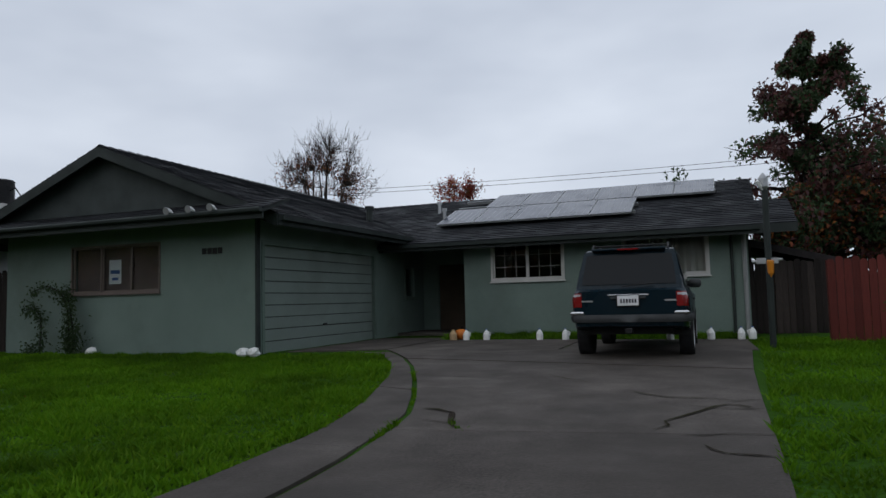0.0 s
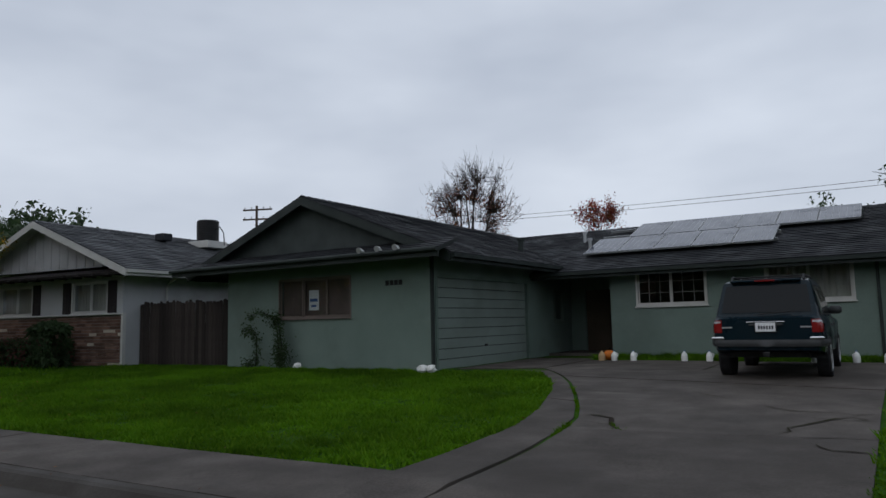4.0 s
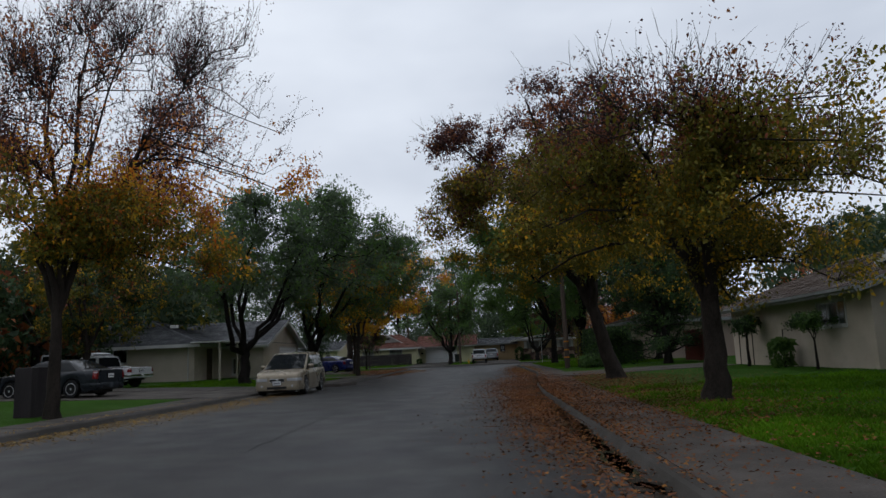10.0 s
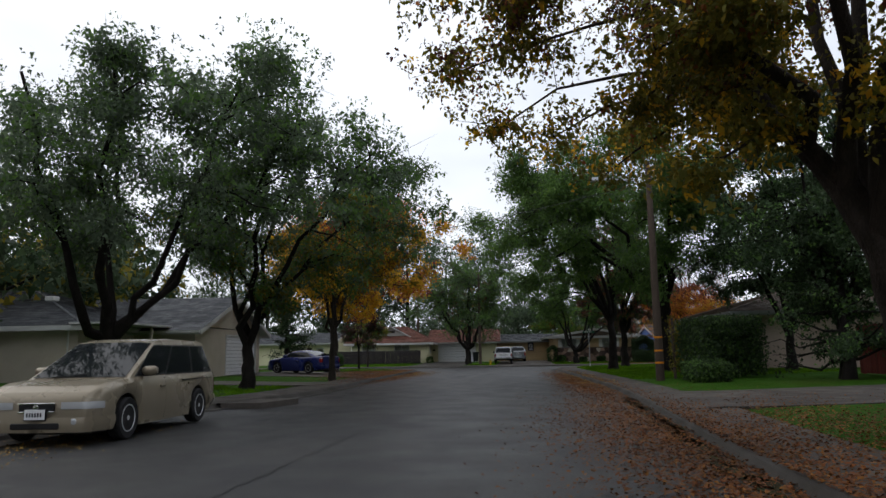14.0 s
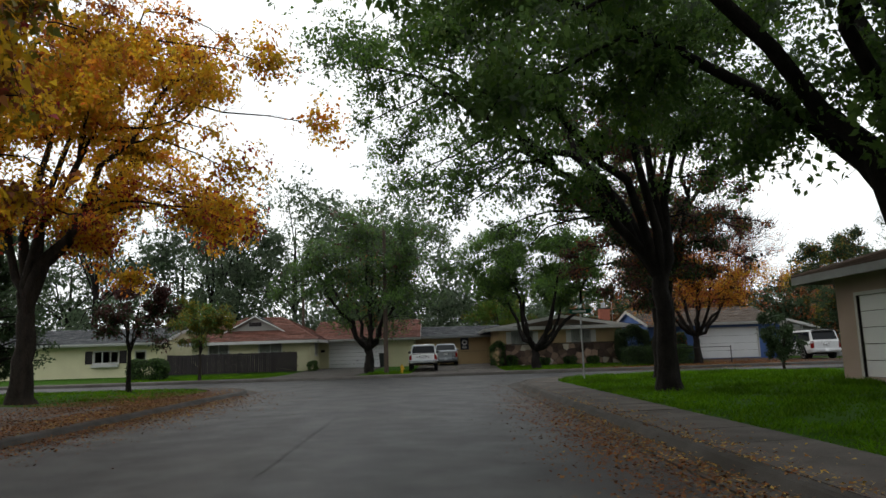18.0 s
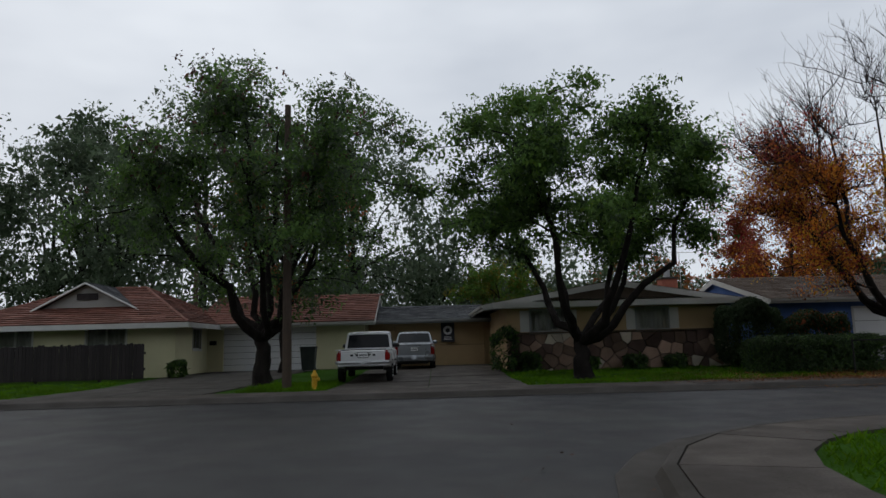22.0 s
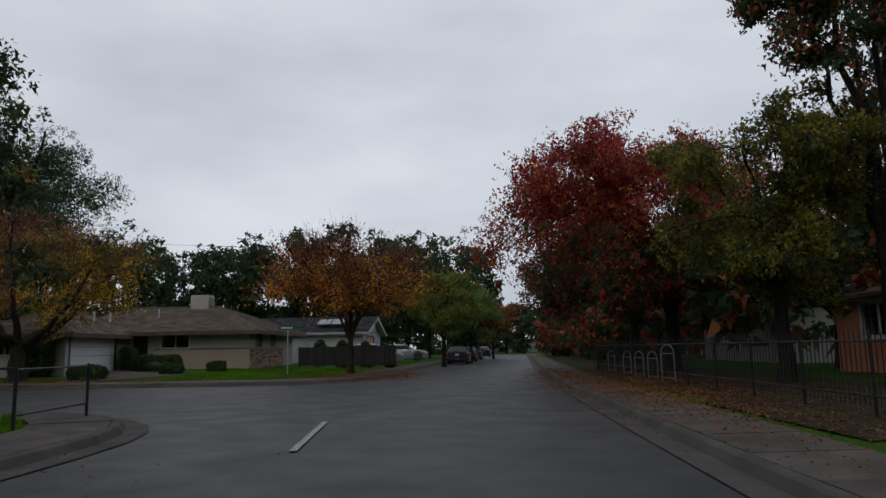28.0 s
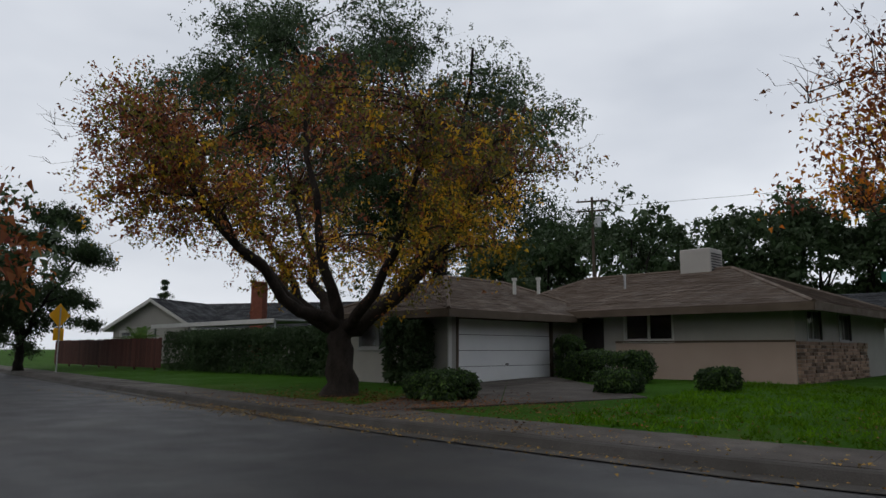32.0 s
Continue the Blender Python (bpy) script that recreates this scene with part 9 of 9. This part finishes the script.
hedge(-98.6, 27.9, 90, 2.0, 2.4, 0.8, [(GREEN, 0.7), (DEEP, 0.3)], 5000, 0.09, 334, "rounded green shrubs on a lawn", 0.7, "shrub")
hedge(-97.5, -19.2, 90, 2.6, 1.6, 1.3, [(GREEN, 0.35), (DEEP, 0.65)], 8000, 0.09, 335, "rounded clipped shrub on the verge", 0.6, "shrub")
hedge(-102.4, -9.6, 90, 0.7, 0.6, 0.7, [(GREEN, 0.6), (DEEP, 0.4)], 1200, 0.07, 336, "small weedy shrub at the wall foot", 0.7, "shrub")


def rail_fence(m, length, height, bars, label, mat=BLACK, finial=False, name="fence"):
    ob = thing(name, m, label, "fence")
    for z in bars:
        part("rail", Shape().tube([(0, 0, z), (length, 0, z)], 0.02, 6), mat, ob)
    k = 0.0
    while k <= length + 0.01:
        part("post", Shape().tube([(k, 0, -0.1), (k, 0, height)], 0.028, 8), mat, ob)
        k += length / max(1, round(length / 2.2))
    if finial:
        n = int(length / 0.14)
        bar = Shape().tube([(0, 0, 0.05), (0, 0, height * 0.97), (0, 0, height * 1.05)], [0.009, 0.009, 0.002], 5).mesh("picket", mat)
        for i in range(n):
            part("picket", bar, mat, ob).matrix_basis = pose(i * 0.14 + 0.07, 0, 0)
    return ob


rail_fence(pose(-94.9, 13.4, 0.16, 0, 0, 86), 3.65, 1.05, (1.0,), "black pipe rail fence at the driveway edge")
rail_fence(pose(-98.4, 26.1, 0.2, 0, 0, 4), 4.5, 0.95, (0.9,), "black pipe rail round a lawn corner")
rail_fence(pose(-93.9, 26.4, 0.18, 0, 0, 96), 2.6, 0.95, (0.9, 0.2), "wire fence round a lawn corner")

# corner house yard
for i, (x, y, l, d, hgt) in enumerate(((-103.6, 53.2, 2.7, 1.2, 0.85), (-101.4, 49.9, 1.0, 0.9, 0.5), (-99.8, 51.6, 0.9, 0.8, 0.5), (-103.7, 46.4, 1.6, 1.2, 0.6), (-105.9, 54.6, 0.8, 0.8, 1.3))):
    hedge(x, y, 0, l, d, hgt, [(DEEP, 0.7), (GREEN, 0.3)], int(2200 + 1800 * l), 0.07, 340 + i, "rounded dark green shrub in a front yard", 0.6, "shrub")
hedge(-107.75, 49.2, 0, 1.5, 0.9, 1.95, [(DEEP, 1.0)], 5000, 0.09, 346, "dark climbing shrub against a pale wall", 0.5, "shrub")
board_fence(pose(-97.4, 59.2, 0.36, 0, 0, -8), 6.2, 1.15, DARK_WOOD, "low dark wooden fence beside the corner house", lean=0.0)
for i in range(4):
    hedge(-96.2 + i * 1.5, 59.9 - i * 0.2, 0, 0.7, 0.7, 1.65, [(DEEP, 1.0)], 1500, 0.08, 350 + i, "dark round-topped shrub behind a low fence", 0.9, "shrub")
board_fence(pose(-142.0, 50.5, 0.34, 0, 0, 0), 15.4, 1.45, DARK_RED_WOOD, "long red-brown board fence along the side street", lean=0.0, board=0.16)
hedge(-119.3, 51.2, 0, 15.2, 1.5, 1.8, [(DEEP, 1.0)], 26000, 0.085, 356, "tall dark hedge along the side street", 0.15)
cover = thing("patio_cover", pose(-134.6, 53.4, 0.38), "weathered white flat patio cover behind the hedge", "patio cover")
part("deck", Shape().box(0, 0, 2.22, 13.2, 3.0, 2.30, e=0.01), GREY_TRIM, cover)
part("edge_board", Shape().box(-0.03, -0.04, 2.10, 13.23, -0.004, 2.32, e=0.006), WHITE_TRIM, cover)
for k in range(4):
    part("post", Shape().box(0.1 + k * 4.3, 0.1, -0.3, 0.2 + k * 4.3, 0.2, 2.215), GREY_TRIM, cover)
palm = thing("palm", pose(-133.6, 52.2, 0.36), "low fan of arching green palm fronds behind a fence", "palm")
part("trunk", Shape().tube([(0, 0, -0.1), (0.03, 0, 0.7), (0, 0, 1.25)], [0.16, 0.13, 0.09], 8), DARK_BARK, palm)
prng = np.random.default_rng(77)
for k in range(15):
    a, up = k * 2.4, prng.uniform(0.3, 1.3)
    d = np.array([math.cos(a) * math.cos(up), math.sin(a) * math.cos(up), math.sin(up)])
    q = np.linspace(0.1, 1, 14)[:, None]
    rib = np.array([0, 0, 1.2]) + d * q * 1.7 + np.array([0, 0, -0.55]) * q ** 2.2
    across = np.array([-math.sin(a), math.cos(a), 0.0])
    tri = []
    for p, f in zip(rib, q[:, 0]):
        for sg in (1, -1):
            ln = 0.42 * math.sin(math.pi * min(0.92, 0.2 + 0.75 * f))
            tri += [p - d * 0.03, p + d * 0.03, p + across * sg * ln + d * ln * 0.6 - np.array([0, 0, ln * 0.35])]
    fr = part("frond", quads_mesh("frond", np.array(tri), np.arange(len(tri)).reshape(-1, 3), GREEN), GREEN, palm)
    part("rib", tubes_mesh("rib", [(rib, np.linspace(0.016, 0.004, 14))], OLIVE, 4), OLIVE, fr)
sg15 = thing("warning_sign", pose(-130.3, 47.0, ground_z(-130.3, 47.0), 0, 0, -68) @ Matrix.Scale(1.1, 4), "yellow warning sign with a fifteen speed plate", "sign")
part("pole", Shape().tube([(0, 0, -0.2), (0, 0, 2.9)], 0.03, 8), STEEL, sg15)
SIGN_YELLOW = material("sign_yellow", (0.75, 0.38, 0.02), (0.7, 0.34, 0.02), 0.4, 3, 40, 0.5, 0.0)
part("diamond", Shape(pose(0, -0.035, 2.55, 0, 45, 0)).box(-0.38, -0.004, -0.38, 0.38, 0.004, 0.38), SIGN_YELLOW, sg15)
spd = part("speed_plate", Shape().box(-0.27, -0.04, 1.45, 0.27, -0.032, 1.99), SIGN_YELLOW, sg15)
for k in range(3):
    part("diamond_bar", Shape().box(-0.2, -0.042, 2.42 + k * 0.11, 0.2, -0.0395, 2.47 + k * 0.11), INK, sg15)
txt = bpy.data.curves.new("speed_number", "FONT")
txt.body = "15"
txt.size = 0.42
txt.align_x = "CENTER"
txt.align_y = "CENTER"
txt.extrude = 0.002
tmp = new("speed_number", txt)
tm = bpy.data.meshes.new_from_object(tmp.evaluated_get(bpy.context.evaluated_depsgraph_get()))
bpy.data.objects.remove(tmp)
tm.materials.append(INK)
tn = part("speed_number", tm, INK, spd)
tn.matrix_basis = pose(0, -0.043, 1.72, 90, 0, 0)
# iron fence with white arched panels on the crimson-tree side
rail_fence(pose(-81.0, 24.0, 0.3, 0, 0, 90), 24.0, 1.15, (0.2, 1.0), "dark iron picket fence along the sidewalk", BLACK, True)
# White gates painted grey: the deep tree shade is put into the colour.
PANEL_GREY = material("shade_grey_panel_paint", (0.15, 0.15, 0.145), (0.10, 0.10, 0.095), 0.7, 3, 40, 0.5, 0.2)
arch = thing("arched_panel", pose(-81.15, 36.2, 0.25, 0, 0, 118) @ Matrix.Scale(0.8, 4), "white-rimmed arch-topped metal gate standing open", "gate", "white arched gate panels")
pts = [(-0.32, 0), (0.32, 0), (0.32, 1.0)] + [(0.32 * math.cos(math.pi * k / 8), 1.0 + 0.3 * math.sin(math.pi * k / 8)) for k in range(1, 8)] + [(-0.32, 1.0)]
part("rim", Shape().tube([(x, 0, z) for x, z in pts[1:]] + [(-0.32, 0, 0)], 0.026, 6), PANEL_GREY, arch)
part("sill_bar", Shape().tube([(-0.32, 0, 0.12), (0.32, 0, 0.12)], 0.018, 6), PANEL_GREY, arch)
part("cross_bar", Shape().tube([(-0.32, 0, 0.98), (0.32, 0, 0.98)], 0.018, 6), PANEL_GREY, arch)
for k in range(5):
    part("bar", Shape().tube([(-0.21 + k * 0.105, 0, 0.12), (-0.21 + k * 0.105, 0, 0.98 + 0.25 * math.sin(math.acos(max(-1, min(1, (-0.21 + k * 0.105) / 0.32)))))], 0.009, 5), BLACK, arch)
for y in (37.9, 39.6, 41.4, 44.2):
    copy_thing(arch, pose(-81.15, y, 0.25, 0, 0, 118) @ Matrix.Scale(0.8, 4))

# posts and lines
utility_pole(-41.0, 36.5, 10.4, "distant utility pole with cross arms and transformer", transformer=True, turn=20)
utility_pole(-66.0, 40.5, 9.0, "distant utility pole behind roofs", turn=20)
utility_pole(-121.0, 80.5, 12.3, "tall utility pole with cross arms behind the corner house", transformer=True, turn=25)
utility_pole(-112.0, -12.0, 9.5, "utility pole among the oaks", turn=0)
wire([(20, 30, 7.05), (-41, 36.5, 8.7), (-66, 40.5, 7.5)], 0.8)
wire([(20, 30.6, 7.4), (-41, 37.1, 9.0), (-66, 41.1, 7.8)], 0.8)
wire([(-160, 78, 11.5), (-121, 80.5, 11.9), (-60, 90, 11.5)], 0.6)
wire([(-112, -40, 8.6), (-112, -12, 9.2), (-114, 20, 8.8), (-116, 40, 8.6)], 0.6)
wire([(-53.7, 4.3, 7.9), (-66, -14, 7.6), (-80, -34, 8.4)], 0.5)
wire([(-160, 53, 7.6), (-128, 50, 7.4), (-108, 47, 8.0)], 0.3)
trunk_post = thing("gate_post", pose(-27.6, -12.2, ground_z(-27.6, -12.2)), "dark brown stained timber gate pillar", "post")
part("pillar", Shape().box(-0.45, -0.22, -0.2, 0.45, 0.22, 1.25, e=0.02), DARK_WOOD, trunk_post)

# ---------------------------------------------------------------- grass, fallen leaves, cracks, road marks


def scatter_mesh(name, x, y, z, size, mat, rng, flat, label, category):
    ob = new(name, leaves_mesh(name, np.stack([x, y, z], -1), size * 0.72, mat, rng, flat=flat, droop=0.0, tri=True))
    return tagged(ob, label, category, kind="stuff")


def lawn(name, x0, x1, y0, y1, n, label, seed, blade=0.075, keep=None):
    """Grass blades in tufts over part of a lawn."""
    rng = np.random.default_rng(seed)
    t = n // 6
    cx, cy = rng.uniform(x0, x1, t), rng.uniform(y0, y1, t)
    thick = np.sin(cx * 1.7 + seed) * np.sin(cy * 2.1) + rng.normal(size=t) * 0.7
    cx, cy = cx[thick > -0.9], cy[thick > -0.9]
    x = np.repeat(cx, 6) + rng.normal(size=len(cx) * 6) * 0.06
    y = np.repeat(cy, 6) + rng.normal(size=len(cx) * 6) * 0.06
    ok = inside_by(x, y) > 1.5
    if keep is not None:
        ok &= keep(x, y)
    x, y = x[ok], y[ok]
    m = len(x)
    z = height_at(x, y) + 0.005
    a = rng.uniform(0, 2 * np.pi, m)
    lump = np.sin(x * 7.1 + 2 * np.sin(y * 3.3)) * np.sin(y * 8.3 + 1.7 * np.sin(x * 2.9)) + 0.6 * np.sin(x * 1.9) * np.sin(y * 2.3)
    hgt = blade * rng.uniform(0.5, 1.4, m) * np.maximum(0.2, 0.95 + 0.8 * lump)
    lean = rng.normal(size=(m, 2)) * 0.75 * hgt[:, None]
    w = 0.017
    p0 = np.stack([x - w * np.cos(a), y - w * np.sin(a), z - 0.01], -1)
    p1 = np.stack([x + w * np.cos(a), y + w * np.sin(a), z - 0.01], -1)
    tp = np.stack([x + lean[:, 0], y + lean[:, 1], z + hgt], -1)
    v = np.stack([p0, p1, tp], 1).reshape(-1, 3)
    ob = new(name, quads_mesh(name, v, np.arange(m * 3).reshape(-1, 3), GRASS_BLADE))
    return tagged(ob, label, "grass", kind="stuff")


def off_drive(x, y):
    edge = np.interp(y, [q[0] for q in LAWN_EDGE] + [12.3, 17], [q[1] for q in LAWN_EDGE] + [-9.5, -9.5])
    return (x < edge) | (x > np.interp(y, [1.3, 5.6, 9.0, 12.2], [-1.52, -1.26, -0.98, -0.74]))


lawn("lawn_grass", -20.5, -4.7, 2.4, 10.9, 230000, "bright green clover-rich grass before the green house", 501, 0.048, keep=off_drive)
lawn("lawn_grass", -1.6, 6.0, 2.4, 15.5, 80000, "bright green grass beside the driveway", 502, 0.048, keep=off_drive)
joint_x = lambda y: np.interp(y, [q[0] for q in WEEDY_JOINT], [q[1] for q in WEEDY_JOINT])
lawn("weeds", -5.6, -4.1, 4.6, 8.6, 46000, "low weeds growing in the curved driveway joint", 516, 0.026, keep=lambda x, y: (np.abs(x - joint_x(y) + 0.025) < 0.022) & (np.sin(y * 3.1) > -0.5))
lawn("weeds", -4.4, -3.75, 5.0, 5.95, 6000, "moss and weeds in a driveway crack", 517, 0.025, keep=lambda x, y: np.abs(y - np.interp(x, [-4.37, -4.15, -3.98, -3.80], [5.88, 5.84, 5.60, 5.08])) < 0.045)
lawn("weeds", -7.4, -0.9, 15.25, 16.75, 22000, "weedy strip along the foot of the green wall", 515, 0.085)
lawn("lawn_grass", -30.0, -20.5, 2.6, 9.5, 26000, "green grass with fallen leaves", 503, 0.06)
lawn("lawn_grass", -83.0, -56.0, 3.5, 12.0, 70000, "green corner lawn under big trees", 504, 0.07)
lawn("lawn_grass", -100.9, -93.8, 3.3, 13.0, 18000, "green front lawn before the stone house", 505, 0.06)
lawn("lawn_grass", -100.5, -93.8, -20.0, -10.8, 14000, "green verge before the yellow house", 506, 0.06)
lawn("lawn_grass", -98.2, -93.8, -5.0, -2.5, 5000, "tufty verge round the hydrant", 507, 0.08)
lawn("lawn_grass", -103.0, -91.5, 44.4, 56.0, 26000, "green corner lawn with shrubs", 508, 0.06, keep=lambda x, y: (x > -99.8 - (y - 46) * 0.1))
lawn("lawn_grass", -52.8, -44.0, -18.0, -9.6, 16000, "green yard grass beside a driveway", 509, 0.06)
lawn("lawn_grass", -99.5, -93.2, 26.0, 30.4, 15000, "bright green lawn corner", 510, 0.08)
lawn("lawn_grass", -84.0, -73.0, -20.0, -9.5, 12000, "green corner verge", 511, 0.06)


def litter(name, mat, spots, size, label, seed):
    """Fallen leaves lying in drifts: spots of (x, y, spread x, spread y, number)."""
    rng = np.random.default_rng(seed)
    xs, ys = [], []
    for x, y, sx, sy, n in spots:
        xs.append(x + rng.normal(size=int(n * 2.8)) * sx)
        ys.append(y + rng.normal(size=int(n * 2.8)) * sy)
    x, y = np.concatenate(xs), np.concatenate(ys)
    s = inside_by(x, y)
    z = np.where(s > 1.45, height_at(x, y, s) + 0.025, np.where(s > 0.02, 0.165, np.interp(s, [-6, -0.42, -0.03, 0.02], [0.032, 0.024, 0.016, 0.06]))) + rng.uniform(0.002, 0.02, len(x))
    return scatter_mesh(name, x, y, z, size, mat, rng, 3.0, label, "leaves")


litter("fallen_leaves", LITTER, [(-26, 0.6, 5, 0.5, 5000), (-36, 1.0, 5, 0.6, 5000), (-24, 2.6, 4, 1.3, 3500), (-32, 3.2, 6, 1.6, 6500), (-38, 3.0, 2.5, 1.2, 800), (-20, 0.7, 4, 0.35, 1200), (-36, 0.1, 5, 0.7, 1500),
                             (-60, 1.5, 7, 0.5, 3200), (-50, 1.4, 4, 0.5, 1500), (-68, -9.0, 4, 1.2, 5200), (-73, -9.4, 3, 1.4, 4200), (-64, -8.0, 4, 0.5, 1500),
                             (-94.8, 17.0, 1.6, 3.0, 7000), (-97.5, 18.5, 2.5, 2.5, 5000), (-93.6, 12.0, 0.7, 2.5, 1800), (-96.5, 12.0, 1.5, 2.0, 800), (-92.0, 47.0, 1.6, 1.6, 2200), (-90.5, 51.0, 1.0, 2.6, 2200),
                             (-83.2, 40.0, 0.7, 8.0, 3500), (-82.0, 32.0, 0.8, 5.0, 2500), (-80.6, 40.0, 1.2, 7.0, 3500), (-104, 45.6, 3.0, 1.0, 1800)], 0.066, "brown and orange fallen leaves in drifts", 601)
litter("fallen_leaves", YELLOW_LITTER, [(-28, -8.7, 4, 0.55, 900), (-33, -8.5, 3, 0.5, 500), (-61, 2.0, 5, 0.4, 1000), (-70, -8.2, 3, 0.8, 1600), (-22, -9.2, 4, 0.4, 900), (-104, 42.9, 5, 0.4, 900), (-95, 15, 2, 2, 1500)], 0.06,
       "yellow fallen leaves along the gutter", 602)

# dark mud and debris in the first street's gutter, widened to paint its shadow line
gr = np.random.default_rng(603)
mud = thing("gutter_mud", Matrix.Identity(4), "dark wet mud and leaf debris in the gutter, its shadow line painted in", "debris", kind="stuff")
s = Shape()
for k in range(130):
    x = -14 - 32 * gr.random()
    y = 0.86 + max(0, -34 - x) * 0.075 + gr.normal() * 0.04
    l, w = gr.uniform(0.2, 0.8), gr.uniform(0.07, 0.17)
    q = np.linspace(0, 2 * np.pi, 9)[:-1]
    rr = gr.uniform(0.7, 1.2, 8)
    s.slab([(x + l * math.cos(a) * c, y + w * math.sin(a) * c) for a, c in zip(q, rr)], 0.0, 0.036)
part("mud_and_shade_patches", s, SOIL, mud)


def crack(points, width, label, lift=0.026, seed=1, wander=0.07, mat=None, road=False):
    """A wandering crack filled with dark soil."""
    rng = random.Random(seed)
    pts = []
    for (ax, ay), (bx, by) in zip(points, points[1:]):
        n = max(2, int(math.hypot(bx - ax, by - ay) / 0.22))
        pts += [(ax + (bx - ax) * i / n + rng.uniform(-wander, wander), ay + (by - ay) * i / n + rng.uniform(-wander, wander)) for i in range(n)]
    pts.append(points[-1])
    z = [(0.0 if road else max(q, 0.16)) for q in height_at(np.array([p[0] for p in pts]), np.array([p[1] for p in pts]))]
    if road:
        z = np.interp(inside_by(np.array([p[0] for p in pts]), np.array([p[1] for p in pts])), [-6, -0.4, 0.8], [0.03, 0.0, -0.035])
    v, f = [], []
    for i, (x, y) in enumerate(pts):
        a, b = pts[max(i - 1, 0)], pts[min(i + 1, len(pts) - 1)]
        d = math.hypot(b[0] - a[0], b[1] - a[1]) + 1e-6
        nx_, ny_ = -(b[1] - a[1]) / d, (b[0] - a[0]) / d
        w = width * rng.uniform(0.4, 1.2) * (0.25 if i in (0, len(pts) - 1) else 1)
        v += [(x + nx_ * w, y + ny_ * w, z[i] + lift), (x - nx_ * w, y - ny_ * w, z[i] + lift)]
        if i:
            f.append((2 * i - 2, 2 * i - 1, 2 * i + 1, 2 * i))
    ob = new("crack", Shape().add(v, f).mesh("crack", mat or DIRT))
    return tagged(ob, label, "crack", kind="structure")


for i, (pts, w) in enumerate((
        ([(-6.35, 10.59), (-4.82, 11.3), (-3.78, 12.1)], 0.012), ([(-3.65, 8.55), (-2.98, 7.75)], 0.013), ([(-2.5, 7.22), (-2.14, 6.88), (-1.47, 6.80), (-1.22, 6.84)], 0.014),
        ([(-2.14, 5.31), (-2.06, 5.68), (-1.80, 6.22), (-1.49, 6.57), (-1.33, 6.40)], 0.020), ([(-2.02, 5.11), (-1.6, 5.2), (-1.27, 5.24)], 0.016), ([(-1.82, 4.85), (-1.65, 4.54), (-1.33, 4.55)], 0.020),
        ([(-5.2, 8.23), (-4.75, 8.16), (-4.44, 8.13)], 0.018), ([(-4.85, 7.14), (-4.55, 7.2), (-4.3, 7.35)], 0.010), ([(-4.37, 5.88), (-4.15, 5.84), (-3.98, 5.60), (-3.80, 5.08)], 0.030), ([(-1.9, 6.45), (-1.5, 6.30), (-1.25, 6.35)], 0.012),
        ([(-4.3, 5.4), (-4.0, 5.3), (-3.85, 5.25)], 0.008))):
    crack(pts, w, "soil-filled crack across driveway concrete", 0.034, 700 + i, 0.045, SOIL)
for i, (pts, w) in enumerate((
        ([(-86.5, 27), (-86.2, 32), (-85.6, 40)], 0.02), ([(-91.5, 36), (-86, 36.6)], 0.02), ([(-92, 33), (-88, 31), (-85.5, 31.4)], 0.02), ([(-60, -3), (-75, -3.2)], 0.012), ([(-20, -4), (-32, -4.3), (-44, -3.6)], 0.012),
        ([(-88, 0), (-88.4, 10), (-88, 22)], 0.02), ([(-84, 44), (-85.5, 60)], 0.02), ([(-112, 36), (-98, 36.4), (-92, 36)], 0.02), ([(-87.5, -12), (-87.9, 0)], 0.02))):
    crack(pts, w, "dark sealed crack in the asphalt", 0.008, 730 + i, 0.05, BLACK, True)
ml = thing("lane_mark", pose(-88.42, 18.52, 0.036, 0, 0, 98), "short worn white lane mark", "road marking", "worn lane marks", kind="structure")
part("paint", Shape().box(-1.80, -0.05, 0, 1.80, 0.05, 0.005), material("worn_road_paint", (0.42, 0.42, 0.41), (0.12, 0.12, 0.12), 0.7, 9, 60, 0.5, 0.2), ml)
for x, y, a in ((-89.3, 26.5, 95), (-83.9, 75.0, 86), (-86.4, 66.0, 86)):
    copy_thing(ml, pose(x, y, 0.036, 0, 0, a))

# bare dark soil under the crimson street trees
gx, gy = np.meshgrid(np.arange(-83.2, -66.0, 0.3), np.arange(24.0, 112.0, 0.5))
hz = height_at(gx.ravel(), gy.ravel())
sv = np.stack([gx.ravel(), gy.ravel(), hz + 0.014 + 0.012 * np.sin(gx.ravel() * 9) * np.cos(gy.ravel() * 7)], -1)
ny_, nx_ = gx.shape
ii = (np.arange(ny_ - 1)[:, None] * nx_ + np.arange(nx_ - 1)[None]).ravel()
qq = np.stack([ii, ii + 1, ii + 1 + nx_, ii + nx_], -1)
mid = inside_by(gx.ravel()[ii] + 0.12, gy.ravel()[ii] + 0.2)
soil = new("soil", quads_mesh("soil", sv, qq[(mid > 1.75) & (gx.ravel()[ii] < np.interp(gy.ravel()[ii], [24, 58, 64], [-77.0, -77.0, -66.0]))], SOIL, True))
tagged(soil, "dark bare soil under street trees", "soil", kind="structure")
